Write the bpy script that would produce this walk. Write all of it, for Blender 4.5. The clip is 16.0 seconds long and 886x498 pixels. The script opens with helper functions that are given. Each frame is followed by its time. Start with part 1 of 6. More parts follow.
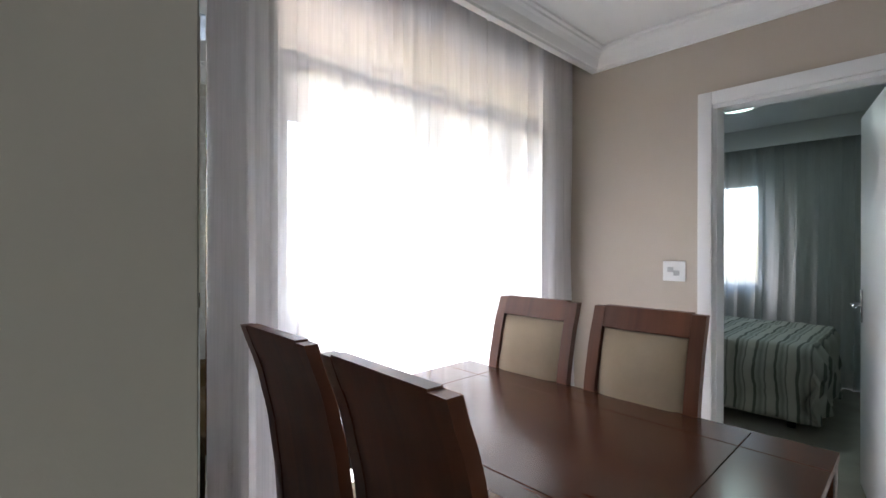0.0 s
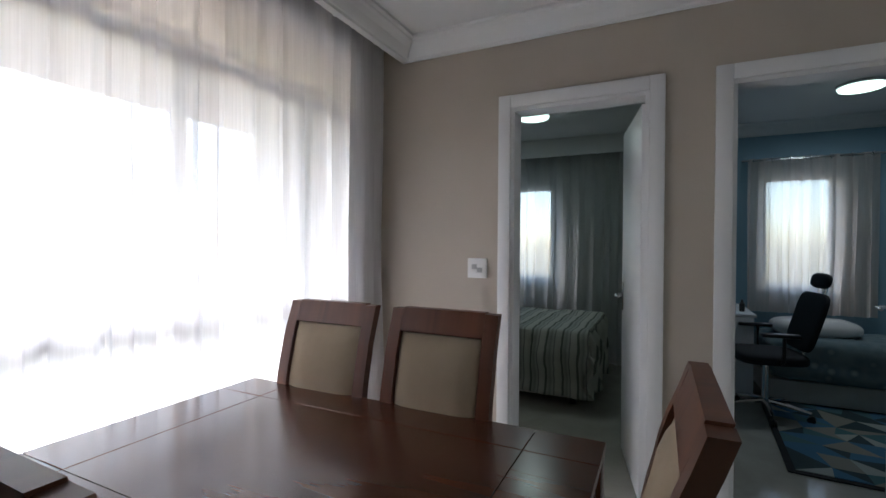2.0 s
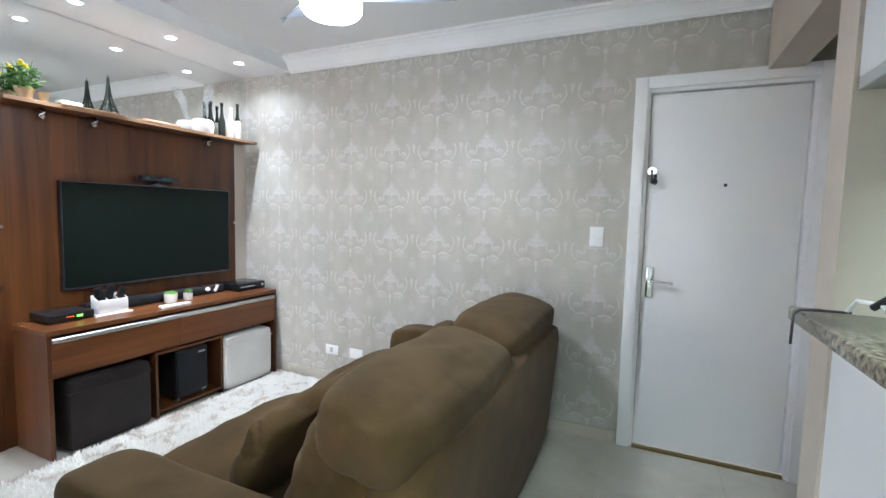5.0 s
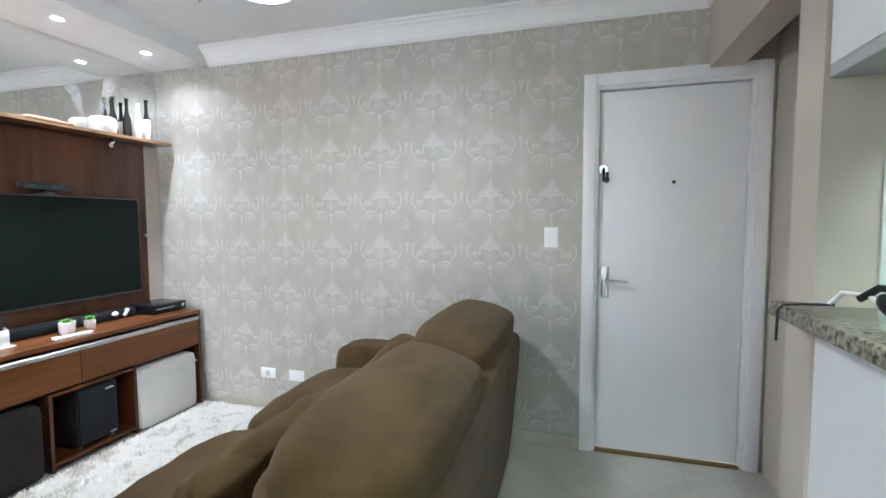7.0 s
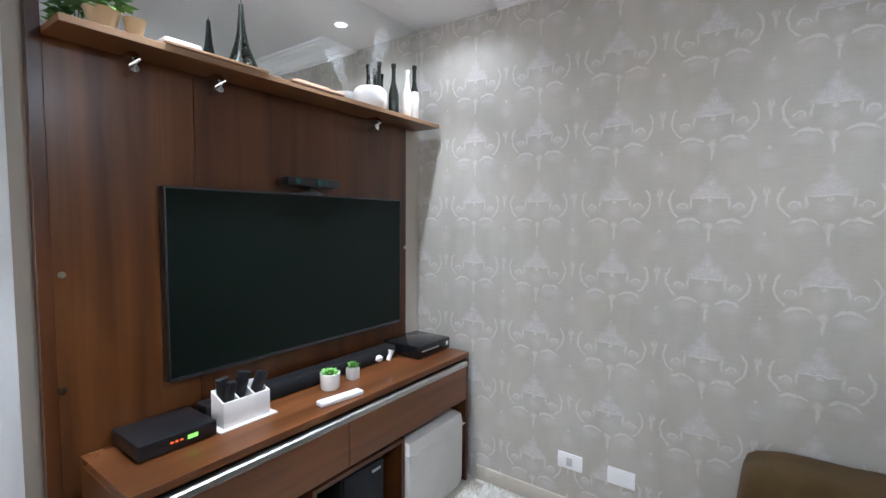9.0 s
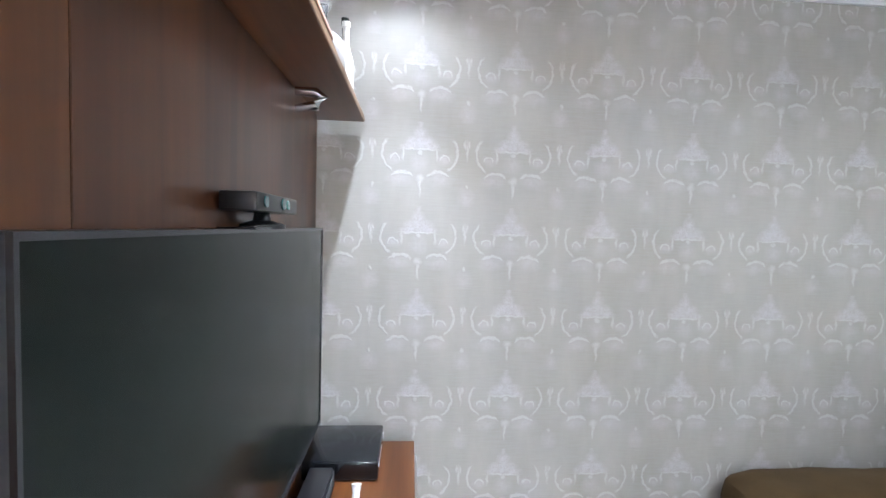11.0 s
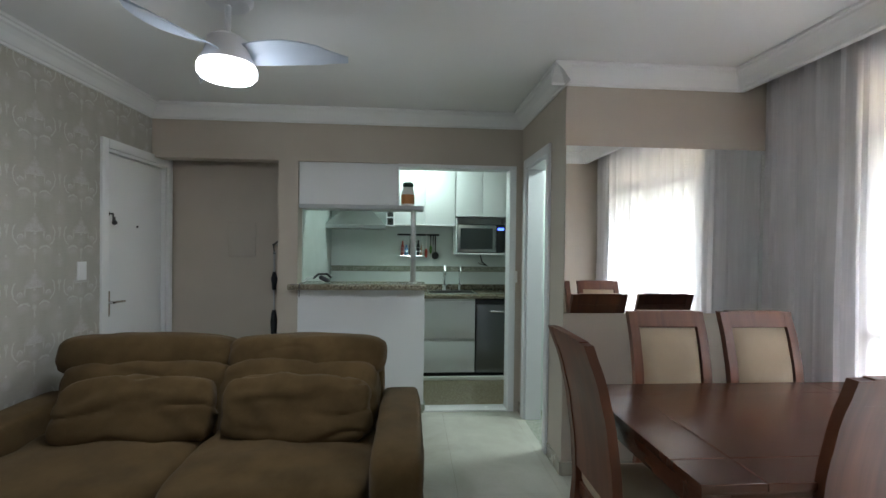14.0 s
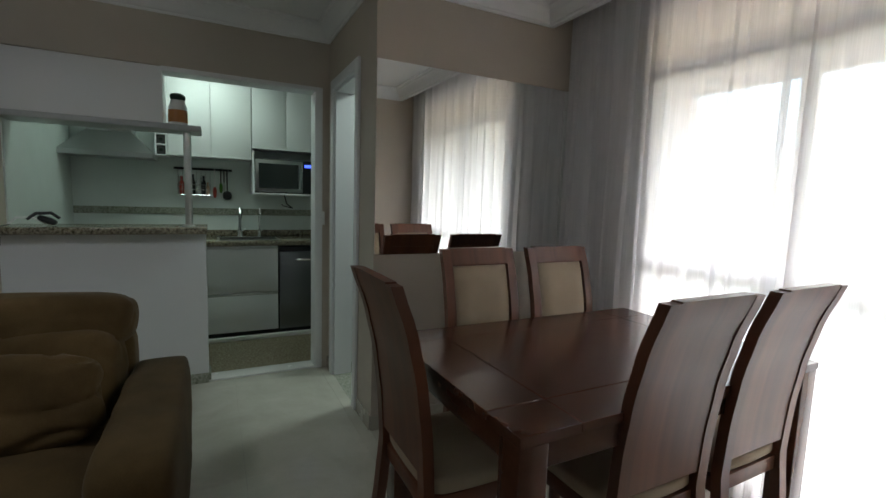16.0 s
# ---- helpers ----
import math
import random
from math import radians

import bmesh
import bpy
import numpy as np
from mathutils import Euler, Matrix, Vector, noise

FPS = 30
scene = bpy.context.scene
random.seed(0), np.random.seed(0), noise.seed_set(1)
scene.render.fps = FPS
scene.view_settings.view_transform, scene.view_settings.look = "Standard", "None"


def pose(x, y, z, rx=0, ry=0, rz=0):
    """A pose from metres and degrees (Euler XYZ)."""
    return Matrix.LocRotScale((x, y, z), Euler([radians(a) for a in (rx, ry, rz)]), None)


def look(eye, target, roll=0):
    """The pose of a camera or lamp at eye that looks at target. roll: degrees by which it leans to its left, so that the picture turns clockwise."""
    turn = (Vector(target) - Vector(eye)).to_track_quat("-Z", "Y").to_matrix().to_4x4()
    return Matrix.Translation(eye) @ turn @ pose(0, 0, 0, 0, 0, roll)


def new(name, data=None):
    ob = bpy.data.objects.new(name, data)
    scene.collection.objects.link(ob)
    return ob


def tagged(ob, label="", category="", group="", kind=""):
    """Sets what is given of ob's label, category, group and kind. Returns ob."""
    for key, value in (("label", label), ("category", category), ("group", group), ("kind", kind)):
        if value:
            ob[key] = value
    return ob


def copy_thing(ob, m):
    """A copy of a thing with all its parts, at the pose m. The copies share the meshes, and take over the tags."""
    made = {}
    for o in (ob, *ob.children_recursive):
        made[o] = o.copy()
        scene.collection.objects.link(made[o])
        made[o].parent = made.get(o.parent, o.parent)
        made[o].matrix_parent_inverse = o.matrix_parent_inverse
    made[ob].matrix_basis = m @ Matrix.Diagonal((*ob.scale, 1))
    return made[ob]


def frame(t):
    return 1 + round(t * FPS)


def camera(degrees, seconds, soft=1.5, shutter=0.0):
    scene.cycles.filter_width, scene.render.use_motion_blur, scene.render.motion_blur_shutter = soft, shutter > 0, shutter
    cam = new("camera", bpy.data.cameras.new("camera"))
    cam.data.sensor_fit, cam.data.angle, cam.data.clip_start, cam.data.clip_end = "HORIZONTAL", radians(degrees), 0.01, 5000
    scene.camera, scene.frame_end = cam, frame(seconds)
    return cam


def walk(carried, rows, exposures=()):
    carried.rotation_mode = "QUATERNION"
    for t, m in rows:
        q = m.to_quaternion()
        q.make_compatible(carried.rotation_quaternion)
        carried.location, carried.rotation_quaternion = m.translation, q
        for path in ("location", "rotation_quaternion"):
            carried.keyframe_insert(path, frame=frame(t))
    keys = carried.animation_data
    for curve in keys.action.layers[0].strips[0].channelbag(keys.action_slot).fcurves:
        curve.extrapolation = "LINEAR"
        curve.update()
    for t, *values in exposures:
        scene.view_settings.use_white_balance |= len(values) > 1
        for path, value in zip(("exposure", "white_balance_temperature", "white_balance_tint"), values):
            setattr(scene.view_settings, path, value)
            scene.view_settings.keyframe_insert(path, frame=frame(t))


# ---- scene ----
cam = camera(88.9, 16.0)
PATH = [
    (0, (2.676, -2.78, 1.325), (1.306, -4.237, 1.322), 0.1),
    (0.5, (2.446, -2.835, 1.357), (1.01, -4.227, 1.353), 0.3),
    (1, (2.325, -2.862, 1.398), (0.875, -4.239, 1.378), 0.2),
    (1.5, (2.322, -2.854, 1.365), (0.815, -4.168, 1.353), 0.2),
    (2, (2.405, -2.803, 1.328), (0.601, -3.667, 1.312), 0.4),
    (2.5, (2.56, -2.733, 1.32), (0.578, -2.995, 1.297), 0.8),
    (3, (2.718, -2.7, 1.314), (0.749, -2.358, 1.248), 1.2),
    (3.5, (2.868, -2.735, 1.32), (1.095, -1.816, 1.208), 1.5),
    (4, (3.013, -2.776, 1.315), (1.568, -1.4, 1.18), 1.4),
    (4.5, (3.123, -2.82, 1.335), (1.996, -1.174, 1.181), 1.5),
    (5, (3.193, -2.846, 1.362), (2.361, -1.034, 1.204), 1.4),
    (5.2, (3.209, -2.862, 1.366), (2.496, -1.0, 1.208), 1.4),
    (7.3, (2.928, -2.612, 1.346), (2.371, -0.695, 1.218), -0.2),
    (7.5, (2.838, -2.512, 1.358), (2.088, -0.663, 1.224), -0.6),
    (8, (2.463, -2.351, 1.366), (1.364, -0.685, 1.233), -0.7),
    (8.5, (2.075, -2.207, 1.367), (0.909, -0.588, 1.232), -0.1),
    (8.7, (1.9, -2.141, 1.378), (0.727, -0.526, 1.244), 0.2),
    (10.8, (0.472, -1.694, 1.475), (0.306, 0.298, 1.399), 1.8),
    (11, (0.36, -1.731, 1.511), (0.5, 0.262, 1.417), 1.5),
    (11.5, (0.259, -1.82, 1.564), (0.935, 0.061, 1.474), 1.5),
    (12, (0.143, -1.895, 1.588), (1.365, -0.313, 1.516), 1.1),
    (12.5, (0.021, -2.005, 1.604), (1.577, -0.75, 1.543), 0.9),
    (13, (-0.072, -2.129, 1.557), (1.701, -1.204, 1.525), 0.6),
    (13.5, (-0.135, -2.105, 1.511), (1.833, -1.753, 1.479), 0.5),
    (14, (-0.165, -2.107, 1.44), (1.829, -2.253, 1.421), 0.7),
    (14.5, (-0.182, -2.094, 1.393), (1.768, -2.531, 1.328), 0.9),
    (15, (-0.16, -2.108, 1.364), (1.738, -2.709, 1.179), 1.2),
    (15.5, (0.003, -2.179, 1.329), (1.854, -2.906, 1.113), 1.6),
    (16, (0.218, -2.288, 1.334), (1.99, -3.19, 1.119), 1.9),
]
walk(cam, [(t, look(eye, target, roll)) for t, eye, target, roll in PATH],
     [(0, 3.15, 6250, 14), (1, 2.75, 6150, 13), (2.0, 2.35, 6200, 14), (2.5, 2.5, 6300, 14), (3.0, 3.5, 6150, 14), (3.5, 3.9, 5950, 15), (4.0, 4.25, 6000, 14), (5, 4.5, 6000, 14), (7.3, 4.45, 6000, 14), (8.0, 4.0, 6000, 15), (8.7, 3.9, 6000, 15), (11, 4.35, 5850, 16),
      (12.5, 4.2, 6000, 15), (13.5, 3.7, 6100, 13), (14.5, 2.8, 6500, 9), (15, 2.3, 6750, 9), (16, 2.25, 6550, 9)])

# ---- light ----
world = bpy.data.worlds.new("world")
scene.world = world
world.use_nodes = True
_wn = world.node_tree.nodes
_sky = _wn.new("ShaderNodeTexSky")
_sky.sky_type, _sky.sun_disc = "NISHITA", False
_sky.sun_elevation, _sky.sun_rotation = radians(38), radians(190)
_sky.air_density, _sky.dust_density = 1.0, 1.0
_wn["Background"].inputs[1].default_value = 0.15
world.node_tree.links.new(_sky.outputs[0], _wn["Background"].inputs[0])


def lamp(name, kind, power, m, color=(1, 1, 1), size=0.1, **kw):
    data = bpy.data.lights.new(name, kind)
    data.energy, data.color = power, color
    for k, v in kw.items():
        if k == "angle":
            data.angle = v
        elif k == "shape":
            data.shape = v
        elif k == "size_y":
            data.size_y = v
        elif k == "spot_size":
            data.spot_size = v
        elif k == "spot_blend":
            data.spot_blend = v
    if kind == "AREA":
        data.size = size
    elif kind in ("POINT", "SPOT"):
        data.shadow_soft_size = size
    ob = new(name, data)
    ob.matrix_world = m
    return ob


sun = lamp("sun", "SUN", 1.9, pose(0, 0, 10, 52, 0, 10), (1, 0.97, 0.95), angle=radians(60))
COOL = (0.86, 0.95, 1.0)
# fan lamp, recessed spots, ceiling lamps of the kitchen, the bathroom and the two bedrooms
FAN = (1.938, -1.28)
lamp("fan_light", "AREA", 0.75, pose(*FAN, 2.155), COOL, 0.24, shape="DISK")
lamp("fan_light_rim", "POINT", 0.3, pose(*FAN, 2.15), COOL, 0.12)
SPOTS = [(0.298, y) for y in (-0.318, -0.85, -1.385)]
for sx, sy in SPOTS:
    lamp("spot_light", "SPOT", 5.2, pose(sx, sy, 2.435), COOL, 0.02, spot_size=radians(68), spot_blend=1.0)
    lamp("spot_spill_light", "SPOT", 0.6, pose(sx, sy, 2.435), COOL, 0.02, spot_size=radians(150), spot_blend=0.6)
lamp("kitchen_light", "AREA", 1.15, pose(4.45, -2.2, 2.46), (0.70, 1.0, 0.84), 0.5)
lamp("bathroom_light", "AREA", 3.2, pose(3.2, -3.9, 2.42), (0.82, 1.0, 0.95), 0.3)
lamp("bedroom_light", "AREA", 0.5, pose(-1.8, -3.9, 2.45), (0.8, 1.0, 0.93), 0.3)
lamp("bedroom_light", "AREA", 0.8, pose(-2.0, -1.4, 2.45), (0.85, 0.97, 1.0), 0.3)

# ---- materials ----


class Mat:
    """Small node builder round a Principled BSDF."""

    def __init__(self, name, color=(0.5, 0.5, 0.5), rough=0.5, metal=0.0, spec=0.5):
        self.m = bpy.data.materials.new(name)
        self.m.use_nodes = True
        self.t = self.m.node_tree
        self.b = self.t.nodes["Principled BSDF"]
        self.b.inputs["Base Color"].default_value = (*color, 1)
        self.b.inputs["Roughness"].default_value = rough
        self.b.inputs["Metallic"].default_value = metal
        self.b.inputs["Specular IOR Level"].default_value = spec
        self._co = None

    def n(self, kind, **inputs):
        node = self.t.nodes.new(kind)
        for k, v in inputs.items():
            sock = node.inputs[int(k[1:])] if k[0] == "i" and k[1:].isdigit() else node.inputs[k.replace("_", " ")]
            if isinstance(v, bpy.types.NodeSocket):
                self.t.links.new(v, sock)
            else:
                sock.default_value = v
        return node

    def co(self, scale=(1, 1, 1), world=False):
        tc = self.n("ShaderNodeTexCoord")
        src = tc.outputs["Object"]
        if world:
            src = self.n("ShaderNodeNewGeometry").outputs["Position"]
        mp = self.n("ShaderNodeMapping", Vector=src)
        mp.inputs["Scale"].default_value = scale
        return mp.outputs[0]

    def noise(self, co, scale, detail=4, rough=0.55, dist=0.0):
        return self.n("ShaderNodeTexNoise", Vector=co, Scale=scale, Detail=detail, Roughness=rough, Distortion=dist).outputs["Fac"]

    def math(self, op, a, b=0.0, clamp=False):
        node = self.n("ShaderNodeMath", i0=a, i1=b)
        node.operation, node.use_clamp = op, clamp
        return node.outputs[0]

    def ramp(self, fac, stops):
        r = self.n("ShaderNodeValToRGB", Fac=fac)
        els = r.color_ramp.elements
        while len(els) < len(stops):
            els.new(0.5)
        for e, (p, c) in zip(els, stops):
            e.position, e.color = p, (*c, 1)
        return r.outputs[0]

    def mix(self, fac, a, b):
        r = self.n("ShaderNodeMix")
        r.data_type = "RGBA"
        for sock, v in ((r.inputs[0], fac), (r.inputs[6], a), (r.inputs[7], b)):
            if isinstance(v, bpy.types.NodeSocket):
                self.t.links.new(v, sock)
            else:
                sock.default_value = (*v, 1) if isinstance(v, tuple) else v
        return r.outputs[2]

    def color(self, out):
        self.t.links.new(out, self.b.inputs["Base Color"])
        return self

    def rough(self, out):
        self.t.links.new(out, self.b.inputs["Roughness"])
        return self

    def bump(self, height, strength=0.3, dist=0.01):
        bn = self.n("ShaderNodeBump", Height=height, Strength=strength, Distance=dist)
        self.t.links.new(bn.outputs[0], self.b.inputs["Normal"])
        return self

    def range(self, v, a, b, c, d):
        r = self.n("ShaderNodeMapRange", i0=v, i1=a, i2=b, i3=c, i4=d)
        return r.outputs[0]


def paint(name, color, rough=0.6, grain=0.15, vary=0.06):
    m = Mat(name, color, rough)
    co = m.co(world=True)
    big, fine = m.noise(co, 1.3, 3), m.noise(co, 90, 3)
    lo, hi = tuple(c * (1 - vary) for c in color), tuple(min(1, c * (1 + vary)) for c in color)
    m.color(m.ramp(big, [(0.3, lo), (0.7, hi)]))
    m.rough(m.range(m.noise(co, 6, 3), 0.3, 0.7, rough - 0.06, rough + 0.06))
    m.bump(fine, grain, 0.002)
    return m.m


def wood(name, dark, light, rough, axis, scale=1.0, flat=1.0):
    """Veneer with its grain along an axis (0 x, 1 y, 2 z)."""
    m = Mat(name, light, rough)
    sc = [14 * scale] * 3
    sc[axis] = 0.9 * scale
    sc[0] *= flat
    co = m.co(tuple(sc), world=False)
    g = m.noise(co, 1.6, 4, 0.5, 0.3)
    sc2 = [120 * scale] * 3
    sc2[axis] = 4 * scale
    sc2[0] *= flat
    f = m.noise(m.co(tuple(sc2)), 1.0, 3)
    big = m.noise(m.co(), 1.1, 2)
    c = m.ramp(g, [(0.3, dark), (0.5, tuple((a + b) / 2 for a, b in zip(dark, light))), (0.72, light)])
    c = m.mix(m.range(f, 0.35, 0.75, 0.0, 0.25), c, tuple(d * 0.7 for d in dark))
    c = m.mix(m.range(big, 0.35, 0.7, 0.0, 0.3), c, tuple(d * 0.8 for d in dark))
    m.color(c)
    m.rough(m.range(m.noise(m.co(), 3, 2), 0.3, 0.7, rough - 0.03, rough + 0.04))
    m.bump(f, 0.04, 0.0006)
    return m.m


WALL = paint("wall_paint_beige", (0.50, 0.437, 0.37), 0.62)
WHITE = paint("ceiling_paint_white", (0.78, 0.78, 0.78), 0.7, 0.1, 0.02)
PLASTER = paint("moulding_white", (0.80, 0.80, 0.80), 0.5, 0.05, 0.02)
LACQUER = paint("white_lacquer", (0.78, 0.78, 0.79), 0.42, 0.01, 0.01)
BLUE = paint("wall_paint_blue", (0.22, 0.36, 0.45), 0.6)
B1WALL = paint("wall_paint_grey", (0.42, 0.44, 0.42), 0.6)
MINT = paint("bathroom_tile_white", (0.70, 0.76, 0.73), 0.2, 0.02)
KTILE = paint("kitchen_tile_white", (0.72, 0.77, 0.75), 0.18, 0.02)
PLASTIC = Mat("white_plastic", (0.8, 0.8, 0.8), 0.3).m
GREYP = Mat("grey_plastic", (0.45, 0.46, 0.47), 0.35).m
BLACKP = Mat("black_plastic", (0.012, 0.012, 0.014), 0.28).m
BLACKM = Mat("black_mesh_fabric", (0.015, 0.016, 0.02), 0.8).m
CHROME = Mat("chrome", (0.75, 0.75, 0.76), 0.12, 1.0).m
ALU = Mat("brushed_aluminium", (0.62, 0.62, 0.62), 0.32, 1.0).m
STEEL = Mat("stainless_steel", (0.5, 0.51, 0.51), 0.28, 1.0).m
MIRROR = Mat("mirror_silver", (0.86, 0.88, 0.87), 0.015, 1.0).m
REDWOOD = wood("reddish_walnut_vertical", (0.042, 0.0110, 0.0026), (0.135, 0.044, 0.011), 0.34, 2, 0.6)
SIDEWOOD = wood("orange_walnut_vertical", (0.070, 0.021, 0.005), (0.205, 0.074, 0.019), 0.34, 2, 0.6)
REDWOODH = wood("reddish_walnut_horizontal", (0.080, 0.025, 0.007), (0.240, 0.087, 0.027), 0.30, 1, 0.6)
EDGEWOOD = wood("light_wood_edge", (0.22, 0.12, 0.06), (0.34, 0.2, 0.11), 0.4, 1, 1.0)
TABLEWOOD = wood("table_veneer", (0.060, 0.022, 0.012), (0.092, 0.035, 0.019), 0.22, 1, 0.6)
CHAIRWOOD = wood("chair_wood", (0.070, 0.021, 0.008), (0.170, 0.053, 0.021), 0.4, 2, 0.6, 0.03)
GREEN = Mat("leaf_green", (0.09, 0.24, 0.04), 0.5).m
YELLOW = Mat("petal_yellow", (0.75, 0.6, 0.05), 0.6).m
TERRA = paint("terracotta_wrap", (0.5, 0.3, 0.2), 0.7)
GLASSBR = Mat("dark_bottle_glass", (0.02, 0.022, 0.018), 0.1).m
CERAMIC = paint("white_ceramic", (0.8, 0.78, 0.76), 0.22, 0.02, 0.02)
BLUEPL = Mat("blue_plastic", (0.05, 0.25, 0.55), 0.35).m
REDPL = Mat("red_plastic", (0.45, 0.06, 0.04), 0.4).m
AMBER = Mat("amber_jar_content", (0.45, 0.18, 0.05), 0.4).m
DARKIN = Mat("dark_interior", (0.02, 0.018, 0.016), 0.6).m


def make_emit(name, color, strength):
    m = Mat(name, color, 0.5)
    m.b.inputs["Emission Color"].default_value = (*color, 1)
    m.b.inputs["Emission Strength"].default_value = strength
    return m.m


LENS = make_emit("lamp_diffuser_lit", (0.93, 0.98, 1.0), 1.0)
DIMLENS = make_emit("lamp_diffuser_dim", (0.72, 1.0, 0.88), 0.4)
SPOTLENS = make_emit("spot_lens_lit", (0.95, 0.98, 1.0), 1.6)
LEDBLUE = make_emit("blue_display_lit", (0.05, 0.1, 1.0), 0.6)
LEDGREEN = make_emit("green_display_lit", (0.2, 0.8, 0.1), 0.12)


def make_sheer(name, tint, opacity, seethrough=(1, 1, 1)):
    """A thin woven sheer: some light passes straight, the rest is scattered."""
    m = Mat(name, tint, 0.9)
    t = m.t
    tr = m.n("ShaderNodeBsdfTransparent", Color=(*seethrough, 1))
    tl = m.n("ShaderNodeBsdfTranslucent", Color=(*tint, 1))
    df = m.n("ShaderNodeBsdfDiffuse", Color=(*tint, 1))
    a = m.n("ShaderNodeMixShader", i0=0.24, i1=tl.outputs[0], i2=df.outputs[0])
    co = m.co((220, 220, 3))
    weave = m.noise(co, 1.0, 2)
    streak = m.noise(m.co((9, 9, 0.4)), 1.0, 3)
    fac = m.math("ADD", m.range(weave, 0.3, 0.7, opacity - 0.04, opacity + 0.04), m.range(streak, 0.3, 0.7, -0.05, 0.05), True)
    mx = m.n("ShaderNodeMixShader", i0=fac, i1=tr.outputs[0], i2=a.outputs[0])
    t.links.new(mx.outputs[0], t.nodes["Material Output"].inputs[0])
    return m.m


SHEER = make_sheer("white_sheer_voile", (0.93, 0.915, 0.93), 0.80)
SHEER2 = make_sheer("grey_voile", (0.70, 0.71, 0.71), 0.74)
SHEER3 = make_sheer("cream_voile", (0.86, 0.77, 0.70), 0.80)


def make_glass():
    m = Mat("window_glass", (1, 1, 1), 0.0)
    gl = m.n("ShaderNodeBsdfGlossy", Color=(1, 1, 1, 1), Roughness=0.01)
    tr = m.n("ShaderNodeBsdfTransparent", Color=(0.96, 0.98, 0.97, 1))
    fr = m.n("ShaderNodeFresnel", IOR=1.45)
    mx = m.n("ShaderNodeMixShader", i0=fr.outputs[0], i1=tr.outputs[0], i2=gl.outputs[0])
    m.t.links.new(mx.outputs[0], m.t.nodes["Material Output"].inputs[0])
    return m.m


GLASS = make_glass()


def make_fabric(name, dark, light, scale=260, rough=0.95):
    m = Mat(name, light, rough, spec=0.15)
    co = m.co()
    f = m.noise(co, scale, 2)
    big = m.noise(co, 4.5, 4)
    c = m.ramp(big, [(0.3, dark), (0.7, light)])
    c = m.mix(m.range(f, 0.3, 0.7, 0, 0.3), c, tuple(d * 0.7 for d in dark))
    m.color(c)
    m.b.inputs["Sheen Weight"].default_value = 0.06
    m.b.inputs["Sheen Roughness"].default_value = 0.5
    m.bump(m.math("ADD", f, m.math("MULTIPLY", m.noise(co, 22, 4), 2.0)), 0.25, 0.003)
    return m.m


SUEDE = make_fabric("brown_suede", (0.068, 0.041, 0.016), (0.118, 0.073, 0.030))
UPHOL = make_fabric("beige_upholstery", (0.30, 0.235, 0.165), (0.37, 0.295, 0.21), 500, 0.8)
DARKLEATHER = make_fabric("dark_brown_leatherette", (0.016, 0.012, 0.011), (0.028, 0.022, 0.02), 300, 0.45)
WHITELEATHER = make_fabric("off_white_leatherette", (0.62, 0.60, 0.57), (0.70, 0.68, 0.65), 300, 0.45)
SPEAKERCLOTH = make_fabric("black_speaker_cloth", (0.012, 0.013, 0.016), (0.02, 0.022, 0.026), 500, 0.7)


def make_screen():
    m = Mat("dark_screen", (0.006, 0.010, 0.008), 0.17, spec=0.15)
    m.rough(m.range(m.noise(m.co(), 5, 4), 0.3, 0.7, 0.15, 0.25))
    return m.m


SCREEN = make_screen()


def make_granite(name, base, dark, light):
    m = Mat(name, base, 0.16)
    co = m.co(world=True)
    v = m.n("ShaderNodeTexVoronoi", Vector=co, Scale=95.0)
    a = m.noise(co, 60, 4)
    b = m.noise(co, 14, 3)
    c = m.ramp(a, [(0.36, dark), (0.48, base), (0.62, light)])
    c = m.mix(m.range(v.outputs["Distance"], 0.0, 0.35, 0.5, 0.0), c, dark)
    c = m.mix(m.range(b, 0.4, 0.7, 0.0, 0.4), c, tuple(x * 0.7 for x in base))
    m.color(c)
    return m.m


GRANITE = make_granite("speckled_beige_granite", (0.22, 0.185, 0.13), (0.06, 0.05, 0.035), (0.36, 0.32, 0.25))
KFLOOR = make_granite("brown_speckled_kitchen_floor", (0.25, 0.20, 0.135), (0.16, 0.125, 0.08), (0.32, 0.27, 0.19))
THRESH = make_granite("green_grey_granite", (0.34, 0.35, 0.29), (0.20, 0.20, 0.16), (0.44, 0.44, 0.38))


def make_tile():
    m = Mat("polished_porcelain", (0.55, 0.53, 0.47), 0.08)
    co = m.co(world=True)
    rnd = m.n("ShaderNodeObjectInfo").outputs["Random"]
    cloud = m.noise(co, 3.2, 5, 0.6, 0.4)
    fine = m.noise(co, 70, 3)
    c = m.ramp(cloud, [(0.3, (0.42, 0.395, 0.335)), (0.7, (0.53, 0.505, 0.445))])
    c = m.mix(m.range(fine, 0.4, 0.7, 0, 0.12), c, (0.38, 0.35, 0.3))
    c = m.mix(m.math("MULTIPLY", rnd, 0.06), c, (0.62, 0.60, 0.55))
    m.color(c)
    m.rough(m.range(m.noise(co, 8, 4), 0.3, 0.7, 0.05, 0.14))
    return m.m


TILE = make_tile()
GROUT = Mat("grout", (0.47, 0.45, 0.40), 0.6).m


